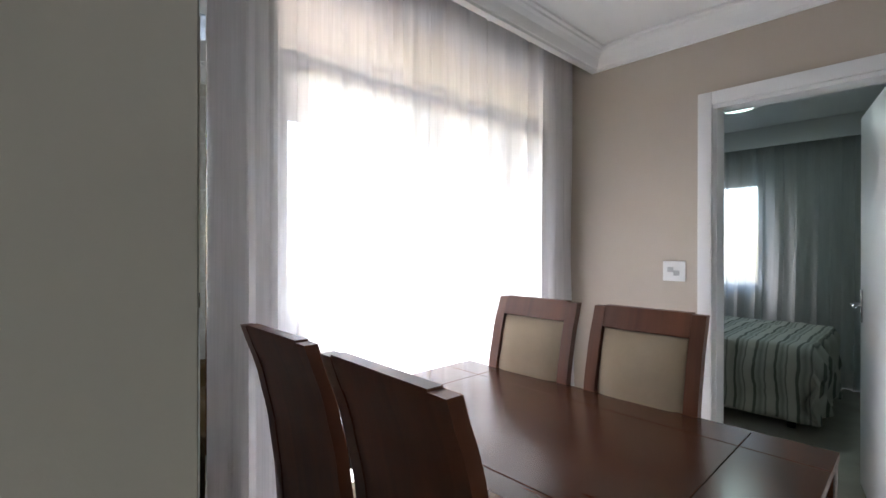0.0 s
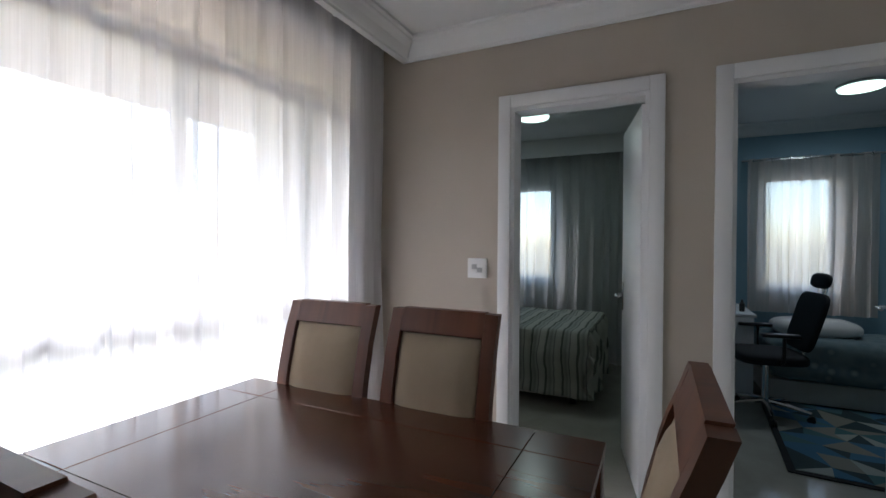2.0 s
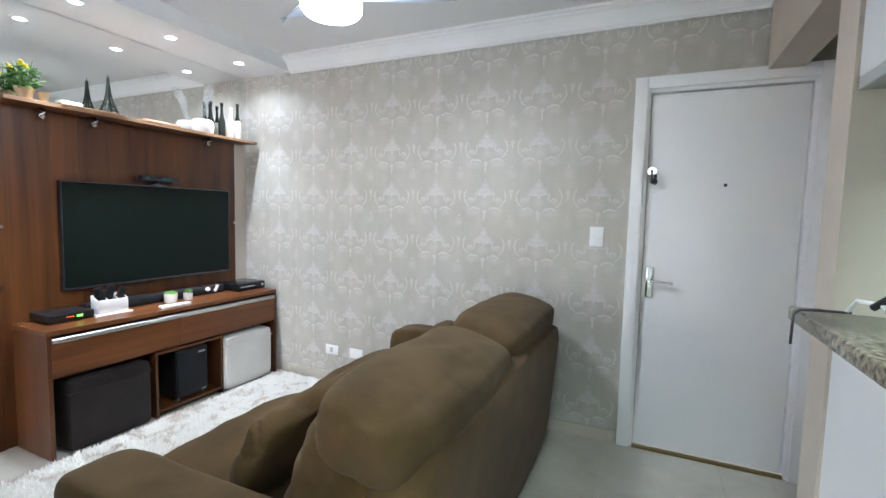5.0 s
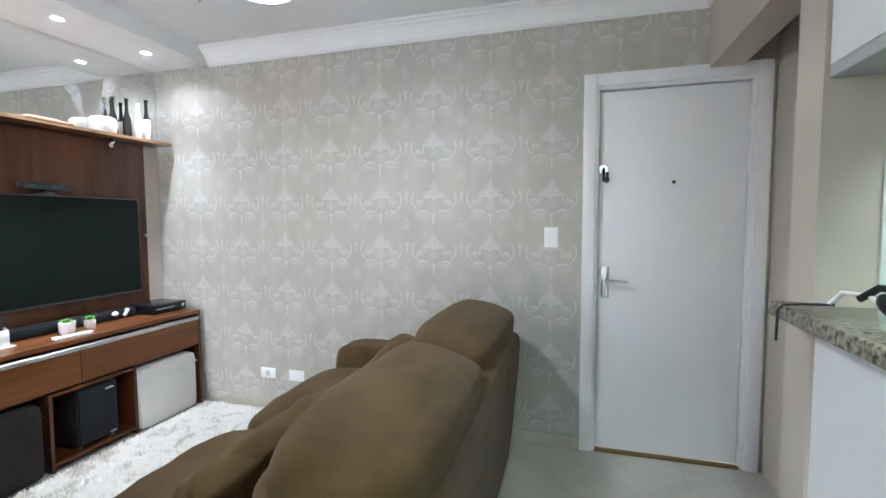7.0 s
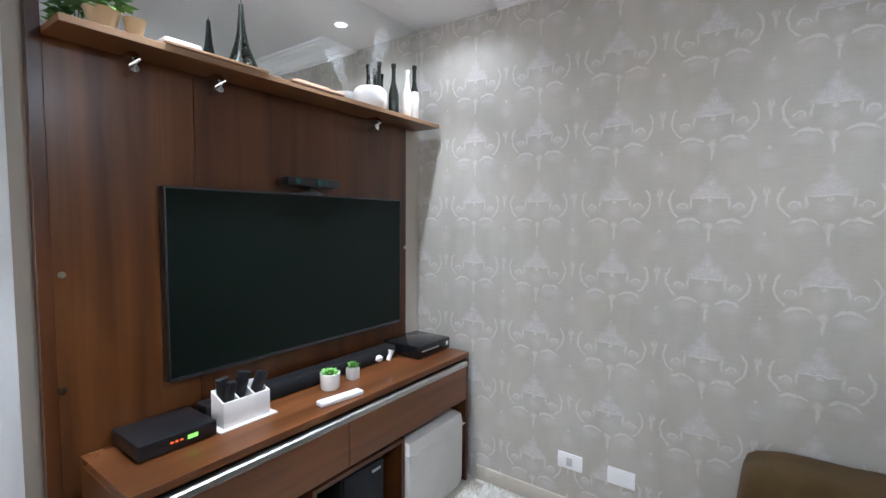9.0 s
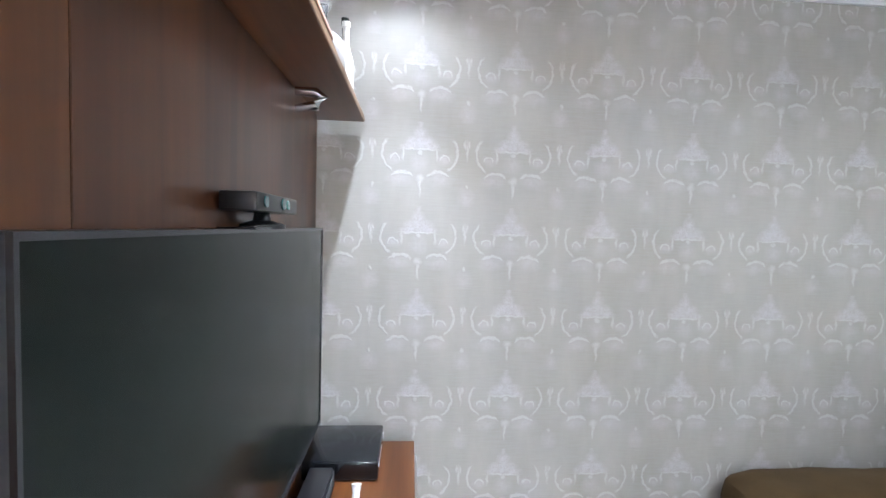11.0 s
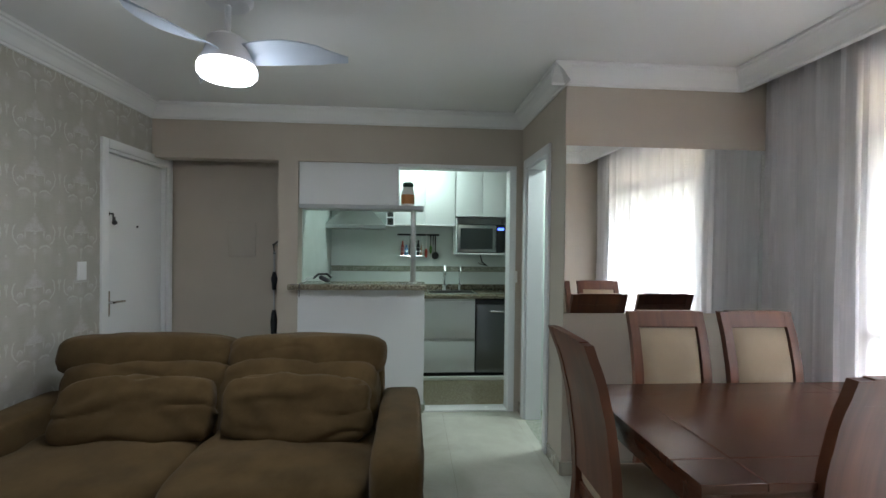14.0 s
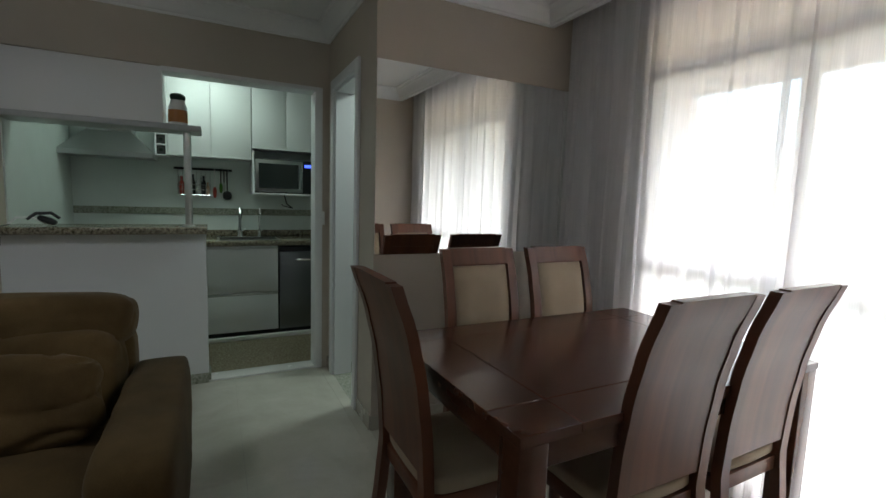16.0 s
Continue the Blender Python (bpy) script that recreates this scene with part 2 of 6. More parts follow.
def make_wallpaper(px=0.359, pz=0.317, x0=0.3845, z0=1.512):
    """Embossed damask: a crown, two winged arcs, brackets and small drops in each repeat."""
    m = Mat("damask_wallpaper", (0.5, 0.48, 0.44), 0.5)
    pos = m.n("ShaderNodeNewGeometry").outputs["Position"]
    warp = m.n("ShaderNodeTexNoise", Vector=pos, Scale=38.0, Detail=4.0)
    sep = m.n("ShaderNodeSeparateXYZ", Vector=pos)
    wsep = m.n("ShaderNodeSeparateColor", Color=warp.outputs["Color"])
    M = m.math

    def wrap(v, c, p, w):
        q = M("ADD", M("DIVIDE", M("SUBTRACT", v, c), p), 0.5)
        q = M("SUBTRACT", M("FRACT", q), 0.5)
        return M("ADD", M("MULTIPLY", q, p), M("MULTIPLY", M("SUBTRACT", w, 0.5), 0.021))

    u = M("ABSOLUTE", wrap(sep.outputs[0], x0, px, wsep.outputs[0]))
    # the repeat runs from 0.080 above the crown to 0.237 under it
    v = M("ADD", wrap(sep.outputs[2], z0 - 0.078, pz, wsep.outputs[1]), -0.078)

    def blob(cx, cy, rx, ry, soft=0.35):
        a = M("DIVIDE", M("SUBTRACT", u, cx), rx)
        b = M("DIVIDE", M("SUBTRACT", v, cy), ry)
        d = M("SQRT", M("ADD", M("MULTIPLY", a, a), M("MULTIPLY", b, b)))
        return m.range(d, 1 - soft, 1 + soft, 1.0, 0.0)

    def arc(cx, cy, r, w, upper=True, side=0, lim=0.0):
        a, b = M("SUBTRACT", u, cx), M("SUBTRACT", v, cy)
        d = M("ABSOLUTE", M("SUBTRACT", M("SQRT", M("ADD", M("MULTIPLY", a, a), M("MULTIPLY", b, b))), r))
        f = m.range(d, w * 0.5, w * 1.4, 1.0, 0.0)
        cut = M("MULTIPLY", a, side) if side else (b if upper else M("MULTIPLY", b, -1.0))
        return M("MULTIPLY", f, m.range(cut, lim, lim + 0.010, 0.0, 1.0))

    def crescent(cx, cy, r, w, edge):
        """The cap of a ring, thick at its crest and thinning to its tips."""
        a, b = M("SUBTRACT", u, cx), M("SUBTRACT", v, cy)
        d = M("ABSOLUTE", M("SUBTRACT", M("SQRT", M("ADD", M("MULTIPLY", a, a), M("MULTIPLY", b, b))), r))
        thick = m.range(b, edge, r, 0.0012, w)
        return M("MULTIPLY", m.range(M("DIVIDE", d, thick), 0.55, 1.25, 1.0, 0.0), m.range(b, edge, edge + 0.006, 0.0, 1.0))

    def bracket(cx, cy, r, w, lim, top):
        a, b = M("SUBTRACT", u, cx), M("SUBTRACT", v, cy)
        d = M("ABSOLUTE", M("SUBTRACT", M("SQRT", M("ADD", M("MULTIPLY", a, a), M("MULTIPLY", b, b))), r))
        f = M("MULTIPLY", m.range(d, w * 0.5, w * 1.3, 1.0, 0.0), m.range(a, lim, lim + 0.010, 0.0, 1.0))
        return M("MULTIPLY", f, m.range(b, top - 0.012, top, 1.0, 0.0))

    hi = crescent(0.070, -0.168, 0.0590, 0.0072, 0.040)
    for q in (bracket(0.072, -0.036, 0.072, 0.0046, 0.030, 0.052), arc(0.096, -0.062, 0.017, 0.0030, True, 0, -0.006), blob(0.064, -0.042, 0.0045, 0.020, 0.6),
              blob(0.0, -0.024, 0.062, 0.0034, 0.5), blob(0.0, -0.036, 0.009, 0.007), blob(0.0, -0.134, 0.013, 0.012, 0.6), blob(0.0, -0.150, 0.006, 0.014, 0.5), blob(0.0, -0.172, 0.0045, 0.024, 0.5),
              blob(0.1795, -0.026, 0.0045, 0.030, 0.6), blob(0.172, -0.004, 0.004, 0.012, 0.6), blob(0.1795, -0.160, 0.0055, 0.007, 0.6)):
        hi = M("MAXIMUM", hi, q)
    soft = blob(0.0, 0.002, 0.050, 0.025, 0.35)
    for q in (blob(0.036, -0.012, 0.030, 0.012, 0.5), blob(0.0, 0.034, 0.020, 0.022, 0.6)):
        soft = M("MAXIMUM", soft, q)
    ragged = m.noise(pos, 130, 3, 0.7)
    soft = M("MULTIPLY", soft, m.range(ragged, 0.36, 0.50, 0.45, 1.0))
    faint = blob(0.078, -0.136, 0.036, 0.020, 0.7)
    for q in (blob(0.0, -0.072, 0.026, 0.026, 0.7), blob(0.0, 0.066, 0.008, 0.03, 0.6), blob(0.094, -0.060, 0.022, 0.015, 0.7), blob(0.1795, -0.205, 0.022, 0.028, 0.8)):
        faint = M("MAXIMUM", faint, q)
    soft = M("MAXIMUM", soft, M("MULTIPLY", faint, 0.55))
    wear = m.noise(pos, 45, 4, 0.7)
    soft = M("MULTIPLY", soft, m.range(wear, 0.32, 0.6, 0.35, 1.0))
    hi = M("MULTIPLY", hi, m.range(wear, 0.28, 0.5, 0.3, 1.0))
    tone = m.noise(m.co((3, 3, 1), world=True), 2.4, 4)
    weave = m.noise(m.co((12, 12, 160), world=True), 1.0, 2)
    base = m.ramp(tone, [(0.3, (0.37, 0.345, 0.30)), (0.7, (0.45, 0.425, 0.38))])
    base = m.mix(m.range(weave, 0.35, 0.7, 0.0, 0.2), base, (0.50, 0.49, 0.45))
    c = m.mix(M("MULTIPLY", soft, 0.74), base, (0.58, 0.56, 0.57))
    c = m.mix(M("MULTIPLY", hi, 0.40), c, (0.70, 0.71, 0.69))
    m.color(c)
    both = M("MAXIMUM", M("MULTIPLY", soft, 0.6), hi)
    m.rough(m.range(both, 0.0, 1.0, 0.50, 0.30))
    m.bump(M("ADD", M("ADD", hi, M("MULTIPLY", soft, 0.2)), M("MULTIPLY", weave, 0.15)), 0.5, 0.0015)
    return m.m


WALLPAPER = make_wallpaper()

# ---- mesh helpers ----


def box(bm, x0, x1, y0, y1, z0, z1, bevel=0.0, seg=2):
    """A box between two corners, its edges rounded by bevel."""
    r = bmesh.ops.create_cube(bm, size=1.0)
    m = Matrix.Translation(((x0 + x1) / 2, (y0 + y1) / 2, (z0 + z1) / 2)) @ Matrix.Diagonal((abs(x1 - x0), abs(y1 - y0), abs(z1 - z0), 1))
    bmesh.ops.transform(bm, matrix=m, verts=r["verts"])
    if bevel:
        old = set(bm.verts) - set(r["verts"])
        es = list({e for v in r["verts"] for e in v.link_edges})
        bmesh.ops.bevel(bm, geom=es, offset=bevel, segments=seg, affect="EDGES", profile=0.5)
        return [v for v in bm.verts if v not in old]
    return r["verts"]


def cyl(bm, a, b, r0, r1=None, n=20, caps=True):
    """A round bar from a to b."""
    a, b = Vector(a), Vector(b)
    r1 = r0 if r1 is None else r1
    q = (b - a).to_track_quat("Z", "Y").to_matrix().to_4x4()
    out = bmesh.ops.create_cone(bm, cap_ends=caps, segments=n, radius1=r0, radius2=r1, depth=(b - a).length)
    bmesh.ops.transform(bm, matrix=Matrix.Translation((a + b) / 2) @ q, verts=out["verts"])
    return out["verts"]


def lathe(bm, profile, at=(0, 0, 0), n=28):
    """Spins (radius, height) rows about the upright axis at a place."""
    rings = []
    for r, z in profile:
        rings.append([bm.verts.new((at[0] + r * math.cos(2 * math.pi * i / n), at[1] + r * math.sin(2 * math.pi * i / n), at[2] + z)) for i in range(n)])
    for p, q in zip(rings, rings[1:]):
        for i in range(n):
            bm.faces.new((p[i], p[(i + 1) % n], q[(i + 1) % n], q[i]))
    if profile[0][0] > 1e-4:
        bm.faces.new(rings[0][::-1])
    if profile[-1][0] > 1e-4:
        bm.faces.new(rings[-1])


def tube(bm, pts, r, n=8):
    """A bent round bar through points."""
    pts = [Vector(p) for p in pts]
    rings = []
    for i, p in enumerate(pts):
        d = (pts[min(i + 1, len(pts) - 1)] - pts[max(i - 1, 0)]).normalized()
        q = d.to_track_quat("Z", "Y")
        rr = r[i] if isinstance(r, (list, tuple)) else r
        rings.append([bm.verts.new(p + q @ Vector((rr * math.cos(2 * math.pi * k / n), rr * math.sin(2 * math.pi * k / n), 0))) for k in range(n)])
    for a, b in zip(rings, rings[1:]):
        for k in range(n):
            bm.faces.new((a[k], a[(k + 1) % n], b[(k + 1) % n], b[k]))
    bm.faces.new(rings[0][::-1])
    bm.faces.new(rings[-1])


def extrude_outline(bm, pts, a, b, axis):
    """A prism: an outline of 2D points swept along an axis from a to b. axis y: points are (x, z); x: (y, z); z: (x, y)."""
    def at(p, t):
        return {"y": (p[0], t, p[1]), "x": (t, p[0], p[1]), "z": (p[0], p[1], t)}[axis]
    va, vb = [bm.verts.new(at(p, a)) for p in pts], [bm.verts.new(at(p, b)) for p in pts]
    n = len(pts)
    for i in range(n):
        bm.faces.new((va[i], va[(i + 1) % n], vb[(i + 1) % n], vb[i]))
    bm.faces.new(va[::-1])
    bm.faces.new(vb)


def finish(bm, smooth):
    bmesh.ops.recalc_face_normals(bm, faces=bm.faces)
    if smooth:
        for f in bm.faces:
            f.smooth = True
        for e in bm.edges:
            if len(e.link_faces) == 2 and e.calc_face_angle(0) > radians(38):
                e.smooth = False


def part(name, bm, material, parent=None, label="", smooth=True, kind=""):
    me = bpy.data.meshes.new(name)
    finish(bm, smooth)
    bm.to_mesh(me)
    bm.free()
    me.materials.append(material)
    ob = new(name, me)
    if parent:
        ob.parent = parent
    return tagged(ob, label=label, kind=kind)


def boxes(name, rows, material, parent=None, label="", bevel=0.0, kind=""):
    bm = bmesh.new()
    for r in rows:
        box(bm, *r, bevel=bevel)
    return part(name, bm, material, parent, label, smooth=bool(bevel), kind=kind)


def thing(name, at, label, category, group=""):
    ob = new(name)
    ob.location = at
    ob.empty_display_size = 0.1
    return tagged(ob, label=label, category=category, group=group)


def S(name, rows, material, label="", category="", bevel=0.0):
    """A piece of the setting from boxes; the bedrooms' walls are kept apart one by one."""
    if name.startswith(("wall_bedroom", "wall_kitchen")):
        for r in rows:
            boxes(name, [r], material, None, label, bevel, kind="structure")
        return None
    ob = boxes(name, rows, material, None, label, bevel, kind="structure")
    return ob


# ---- setting ----
H = 2.56          # ceiling
CB = 2.44         # underside of the moulding
XK, XM, YK, YW = 3.69, 2.60, -3.07, -4.42
D1 = (-3.55, -2.845)
D2 = (-2.515, -1.80)
DT = 2.09

living_floor = S("floor", [(-0.0, XK + 0.15, YK - 0.0, 0.0, -0.12, -0.012), (0.0, XM, YW, YK, -0.12, -0.012)], GROUT, "pale polished porcelain floor tiles with thin joints", "floor")
S("floor_bedroom", [(-3.05, -0.13, -2.60, 0.13, -0.12, -0.002), (-3.05, -0.13, -5.4, -2.72, -0.12, -0.002)], TILE, "pale polished porcelain floor of the bedrooms")
S("floor_kitchen", [(XK + 0.15, 5.27, -4.2, -1.13, -0.12, 0.0)], KFLOOR, "speckled brown granite-look kitchen floor")
S("floor_bathroom", [(2.72, 3.71, -5.0, -3.20, -0.12, 0.0)], THRESH, "speckled bathroom floor")
S("floor_niche", [(XK + 0.15, 4.0, -1.01, 0.0, -0.12, 0.0)], TILE, "pale floor of the entrance niche")
S("wall_doors", [(-0.13, 0, D2[1], 0.13, 0, H), (-0.13, 0, D1[1], D2[0], 0, H), (-0.13, 0, YW - 0.15, D1[0], 0, H),
                 (-0.13, 0, D1[0], D1[1], DT, H), (-0.13, 0, D2[0], D2[1], DT, H)], WALL, "matt greige painted wall with two bedroom doorways", "wall")
# Unseen floor kept pale as a reflector: it throws skylight up onto the sheers.
S("floor_balcony", [(-0.13, XM + 0.13, -6.0, YW - 0.151, -0.12, -0.02)], CERAMIC, "unseen pale balcony floor added to bounce daylight up to the curtains")
# Unseen board, added so that no daylight leaks through the entrance door's gaps.
S("wall_light_block", [(3.0, 4.13, 0.135, 0.2, -0.12, 2.3)], WALL, "unseen board added behind the entrance door to stop light leaking round its leaf", "wall")
wp = S("wall_wallpapered", [(0.0, 3.13, 0.0, 0.13, 0, H), (3.92, 4.13, 0.0, 0.13, 0, H), (3.13, 3.92, 0.0, 0.13, DT, H)], WALLPAPER, "wall papered with silvery beige embossed damask", "wall")
S("wall_kitchen_header", [(XK, XK + 0.15, -1.01, 0.0, 2.13, H), (XK, XK + 0.15, YK, -1.17, 2.125, H), (XK, XK + 0.15, YK, -3.02, 0, 2.125),
                          (XK, 5.27, -1.17, -1.01, 0, H)], WALL, "matt greige wall above the niche and the kitchen opening", "wall")
S("wall_niche", [(4.0, 4.13, -1.01, 0.0, 0, H)], WALL, "matt beige wall at the back of the entrance niche", "wall")
S("wall_bathroom_door", [(XM, 2.94, YK - 0.13, YK, 0, H), (3.515, XK + 0.15, YK - 0.13, YK, 0, H), (2.94, 3.515, YK - 0.13, YK, DT, H)], WALL, "matt greige wall with the bathroom doorway", "wall")
S("wall_mirror", [(XM, XM + 0.13, YW - 0.15, YK - 0.13, 0, H)], WALL, "matt greige wall behind the dining table", "wall")
# WZ1 lies above the true window head: added opening that brightens the upper curtain.
WX0, WX1, WZ0, WZ1 = 0.27, 2.0, 0.06, 2.46
WZR = 2.06        # underside of the rail over the sliding leaves
S("wall_window", [(0, WX0, YW - 0.15, YW, 0, H), (WX1, XM, YW - 0.15, YW, 0, H), (WX0, WX1, YW - 0.15, YW, WZ1, H), (WX0, WX1, YW - 0.15, YW, -0.1, WZ0)], WHITE, "white wall with the wide balcony window", "wall")
S("wall_bedroom_one", [(-3.17, -3.05, -5.4, -4.95, 0, H), (-3.17, -3.05, -3.95, -2.72, 0, H), (-3.17, -3.05, -4.95, -3.95, 0, 0.9), (-3.17, -3.05, -4.95, -3.95, 2.04, H),
                       (-3.17, -0.13, -5.52, -5.4, 0, H), (-3.05, -0.13, -2.72, -2.66, 0, H), (-0.13, 0.0, -5.52, YW - 0.15, 0, H)], B1WALL, "grey painted bedroom walls", "wall")
S("wall_bedroom_two", [(-3.17, -3.05, -2.72, -1.88, 0, H), (-3.17, -3.05, -1.30, 0.25, 0, H), (-3.17, -3.05, -1.88, -1.30, 0, 0.9), (-3.17, -3.05, -1.88, -1.30, 2.03, H),
                       (-3.05, -0.13, 0.13, 0.25, 0, H), (-3.05, -0.13, -2.66, -2.60, 0, H)], BLUE, "blue painted bedroom walls", "wall")
S("wall_kitchen_back", [(5.27, 5.40, -4.2, -1.0, 0, H), (3.84, 5.4, -4.32, -4.2, 0, H), (3.71, 3.84, -4.32, YK - 0.13, 0, H), (3.84, 5.27, -1.178, -1.17, 0, H)], KTILE, "glossy white tiled kitchen walls", "wall")
S("wall_bathroom", [(2.72, 3.71, -5.1, -5.0, 0, H), (2.72, 2.73, -5.0, -3.2, 0, H), (3.70, 3.71, -5.0, -3.2, 0, H)], MINT, "white tiled bathroom walls", "wall")
S("ceiling", [(-0.13, 4.13, YW - 0.15, 0.13, H, H + 0.12)], WHITE, "white painted ceiling", "ceiling")
S("ceiling_bedrooms", [(-3.17, -0.13, -5.52, 0.25, H, H + 0.12)], WHITE, "white bedroom ceilings", "ceiling")
S("ceiling_kitchen", [(XK + 0.15, 5.4, -4.32, -1.0, H - 0.05, H - 0.002), (2.72, 3.71, -5.1, YK - 0.13, H - 0.05, H - 0.002), (4.13, 5.4, -4.32, 0.13, H, H + 0.12), (2.72, 4.13, -5.1, YW - 0.15, H, H + 0.12)], WHITE, "white kitchen and bathroom ceilings", "ceiling")
SOF = 2.455
S("ceiling_soffit", [(0.0, 0.51, -1.70, 0.0, SOF, H)], WHITE, "lowered white ceiling band with recessed spots", "ceiling")

# cove moulding: profile rows of (out from the wall, up from its underside)
COVE = [(0.0, 0.0), (0.012, 0.0), (0.014, 0.014), (0.022, 0.018), (0.030, 0.030), (0.046, 0.058), (0.068, 0.080), (0.082, 0.088), (0.086, 0.100), (0.100, 0.104), (0.100, H - CB - 0.001), (0.0, H - CB - 0.001)]


def cove(name, a, b, inward, label="white stepped plaster cove moulding", z=CB, mat=None):
    """Moulding along a wall from a to b (x, y); inward is the way into the room."""
    bm = bmesh.new()
    ends = []
    d = (Vector(b) - Vector(a)).normalized()
    for p, s in ((Vector(a), a), (Vector(b), b)):
        cut = 0.0
        ends.append([bm.verts.new((p.x + inward[0] * o, p.y + inward[1] * o, z + u)) for o, u in COVE])
    n = len(COVE)
    for i in range(n):
        bm.faces.new((ends[0][i], ends[0][(i + 1) % n], ends[1][(i + 1) % n], ends[1][i]))
    bm.faces.new(ends[0][::-1])
    bm.faces.new(ends[1])
    ob = part(name, bm, mat or PLASTER, None, label, smooth=False, kind="structure")
    return ob


cove("trim_cove_north", (0.512, -0.001), (XK, -0.001), (0, -1))
cove("trim_cove_kitchen", (XK - 0.001, -0.002), (XK - 0.001, YK + 0.002), (-1, 0))
cove("trim_cove_bath", (XM - 0.099, YK + 0.001), (XK - 0.002, YK + 0.001), (0, 1))
cove("trim_cove_mirror", (XM - 0.001, YK + 0.099), (XM - 0.001, -4.21), (-1, 0))
cove("trim_cove_doors", (0.001, -1.702), (0.001, -4.21), (1, 0))
cove("trim_cove_bedroom", (-3.049, -2.6), (-3.049, 0.13), (1, 0))
cove("trim_cove_bedroom", (-3.0, -2.721), (-0.13, -2.721), (0, -1))
# plaster pelmet that hides the curtain track
pel = bmesh.new()
box(pel, 0.0, XM, -4.235, -4.21, CB, H)
part("trim_pelmet", pel, PLASTER, None, "white plaster pelmet hiding the curtain track", False, "structure")
cove("trim_cove_pelmet", (0.001, -4.209), (XM - 0.001, -4.209), (0, 1))
S("trim_pelmet_bedroom", [(-2.87, -2.83, -5.4, -2.72, 2.36, H)], PLASTER, "white plaster pelmet in the bedroom")

SKIRT = paint("skirting_porcelain", (0.44, 0.40, 0.34), 0.25, 0.02)
S("baseboard_north", [(0.42, 3.07, -0.012, 0.0, 0, 0.075)], SKIRT, "beige porcelain skirting", bevel=0.002)
S("baseboard_doors", [(0, 0.012, -2.783, -2.577, 0, 0.085), (0, 0.012, -4.4, -3.615, 0, 0.085)], SKIRT, "beige porcelain skirting", bevel=0.002)
S("baseboard_bath", [(3.58, 3.69, YK, YK + 0.012, 0, 0.085), (2.60, 2.87, YK, YK + 0.012, 0, 0.085)], SKIRT, "beige porcelain skirting", bevel=0.002)
S("baseboard_mirror", [(XM - 0.012, XM, -4.4, YK - 0.0, 0, 0.085)], SKIRT, "beige porcelain skirting", bevel=0.002)
S("trim_threshold", [(-0.13, 0.0, D1[0], D1[1], -0.1, 0.001), (-0.13, 0.0, D2[0], D2[1], -0.1, 0.001), (2.94, 3.515, YK - 0.13, YK, -0.1, 0.001)], THRESH, "grey-green granite door thresholds")


def frame_y(name, x, out, y0, y1, top, label, w=0.062, t=0.02, wall=0.13):
    """A painted door frame in a wall that runs along y; out is +1 where its face looks to +x."""
    e = thing(name, (x, (y0 + y1) / 2, 0), label, "door frame")
    e["kind"] = "structure"
    e["category"] = ""
    cy = (y0 + y1) / 2
    a, b = (0.0, t * out) if out > 0 else (t * out, 0.0)
    lo, hi = (-wall, 0.004) if out > 0 else (-0.004, wall)
    bm = bmesh.new()
    box(bm, a, b, y0 - w - cy, y0 + 0.006 - cy, 0, top + w, 0.004)
    box(bm, a, b, y1 - 0.006 - cy, y1 + w - cy, 0, top + w, 0.004)
    box(bm, a, b, y0 + 0.0065 - cy, y1 - 0.0065 - cy, top - 0.006, top + w, 0.004)
    part("casing", bm, LACQUER, e)
    bm = bmesh.new()
    box(bm, lo, hi - 0.005, y0 + 0.001 - cy, y0 + 0.025 - cy, 0.002, top - 0.026)
    box(bm, lo, hi - 0.005, y1 - 0.025 - cy, y1 - 0.001 - cy, 0.002, top - 0.026)
    box(bm, lo, hi - 0.005, y0 + 0.001 - cy, y1 - 0.001 - cy, top - 0.025, top - 0.001)
    part("jamb", bm, LACQUER, e, smooth=False)
    return e


def frame_x(name, y, out, x0, x1, top, label, w=0.062, t=0.02, wall=0.13):
    e = frame_y(name, 0, 1, x0, x1, top, label, w, t, wall)
    # turn the y-running frame so that it runs along x
    e.location = ((x0 + x1) / 2, y, 0)
    e.rotation_euler = (0, 0, radians(90 if out > 0 else -90))
    return e


frame_y("door_frame_1", 0, 1, *D1, DT, "white lacquered doorway casing of the grey bedroom")
frame_y("door_frame_2", 0, 1, *D2, DT, "white lacquered doorway casing of the blue bedroom")
frame_x("door_frame_3", 0, -1, 3.13, 3.92, DT, "white casing round the entrance door", 0.06)
frame_x("door_frame_4", YK, 1, 2.94, 3.515, DT, "white casing of the bathroom doorway", 0.06)


def lever(parent, x, y, z, ny, dx):
    """A chrome lever handle with its plate; ny the way it stands out of a leaf in an x plane, dx where the lever points."""
    bm = bmesh.new()
    box(bm, x - 0.02, x + 0.02, y, y + ny * 0.008, z - 0.10, z + 0.08, 0.003)
    cyl(bm, (x, y, z), (x, y + ny * 0.045, z), 0.010, n=14)
    tube(bm, [(x, y + ny * 0.045, z), (x + dx * 0.03, y + ny * 0.05, z + 0.002), (x + dx * 0.12, y + ny * 0.045, z - 0.003)], 0.009, 10)
    return part("door_handle", bm, CHROME, parent, "chrome lever handle with plate")


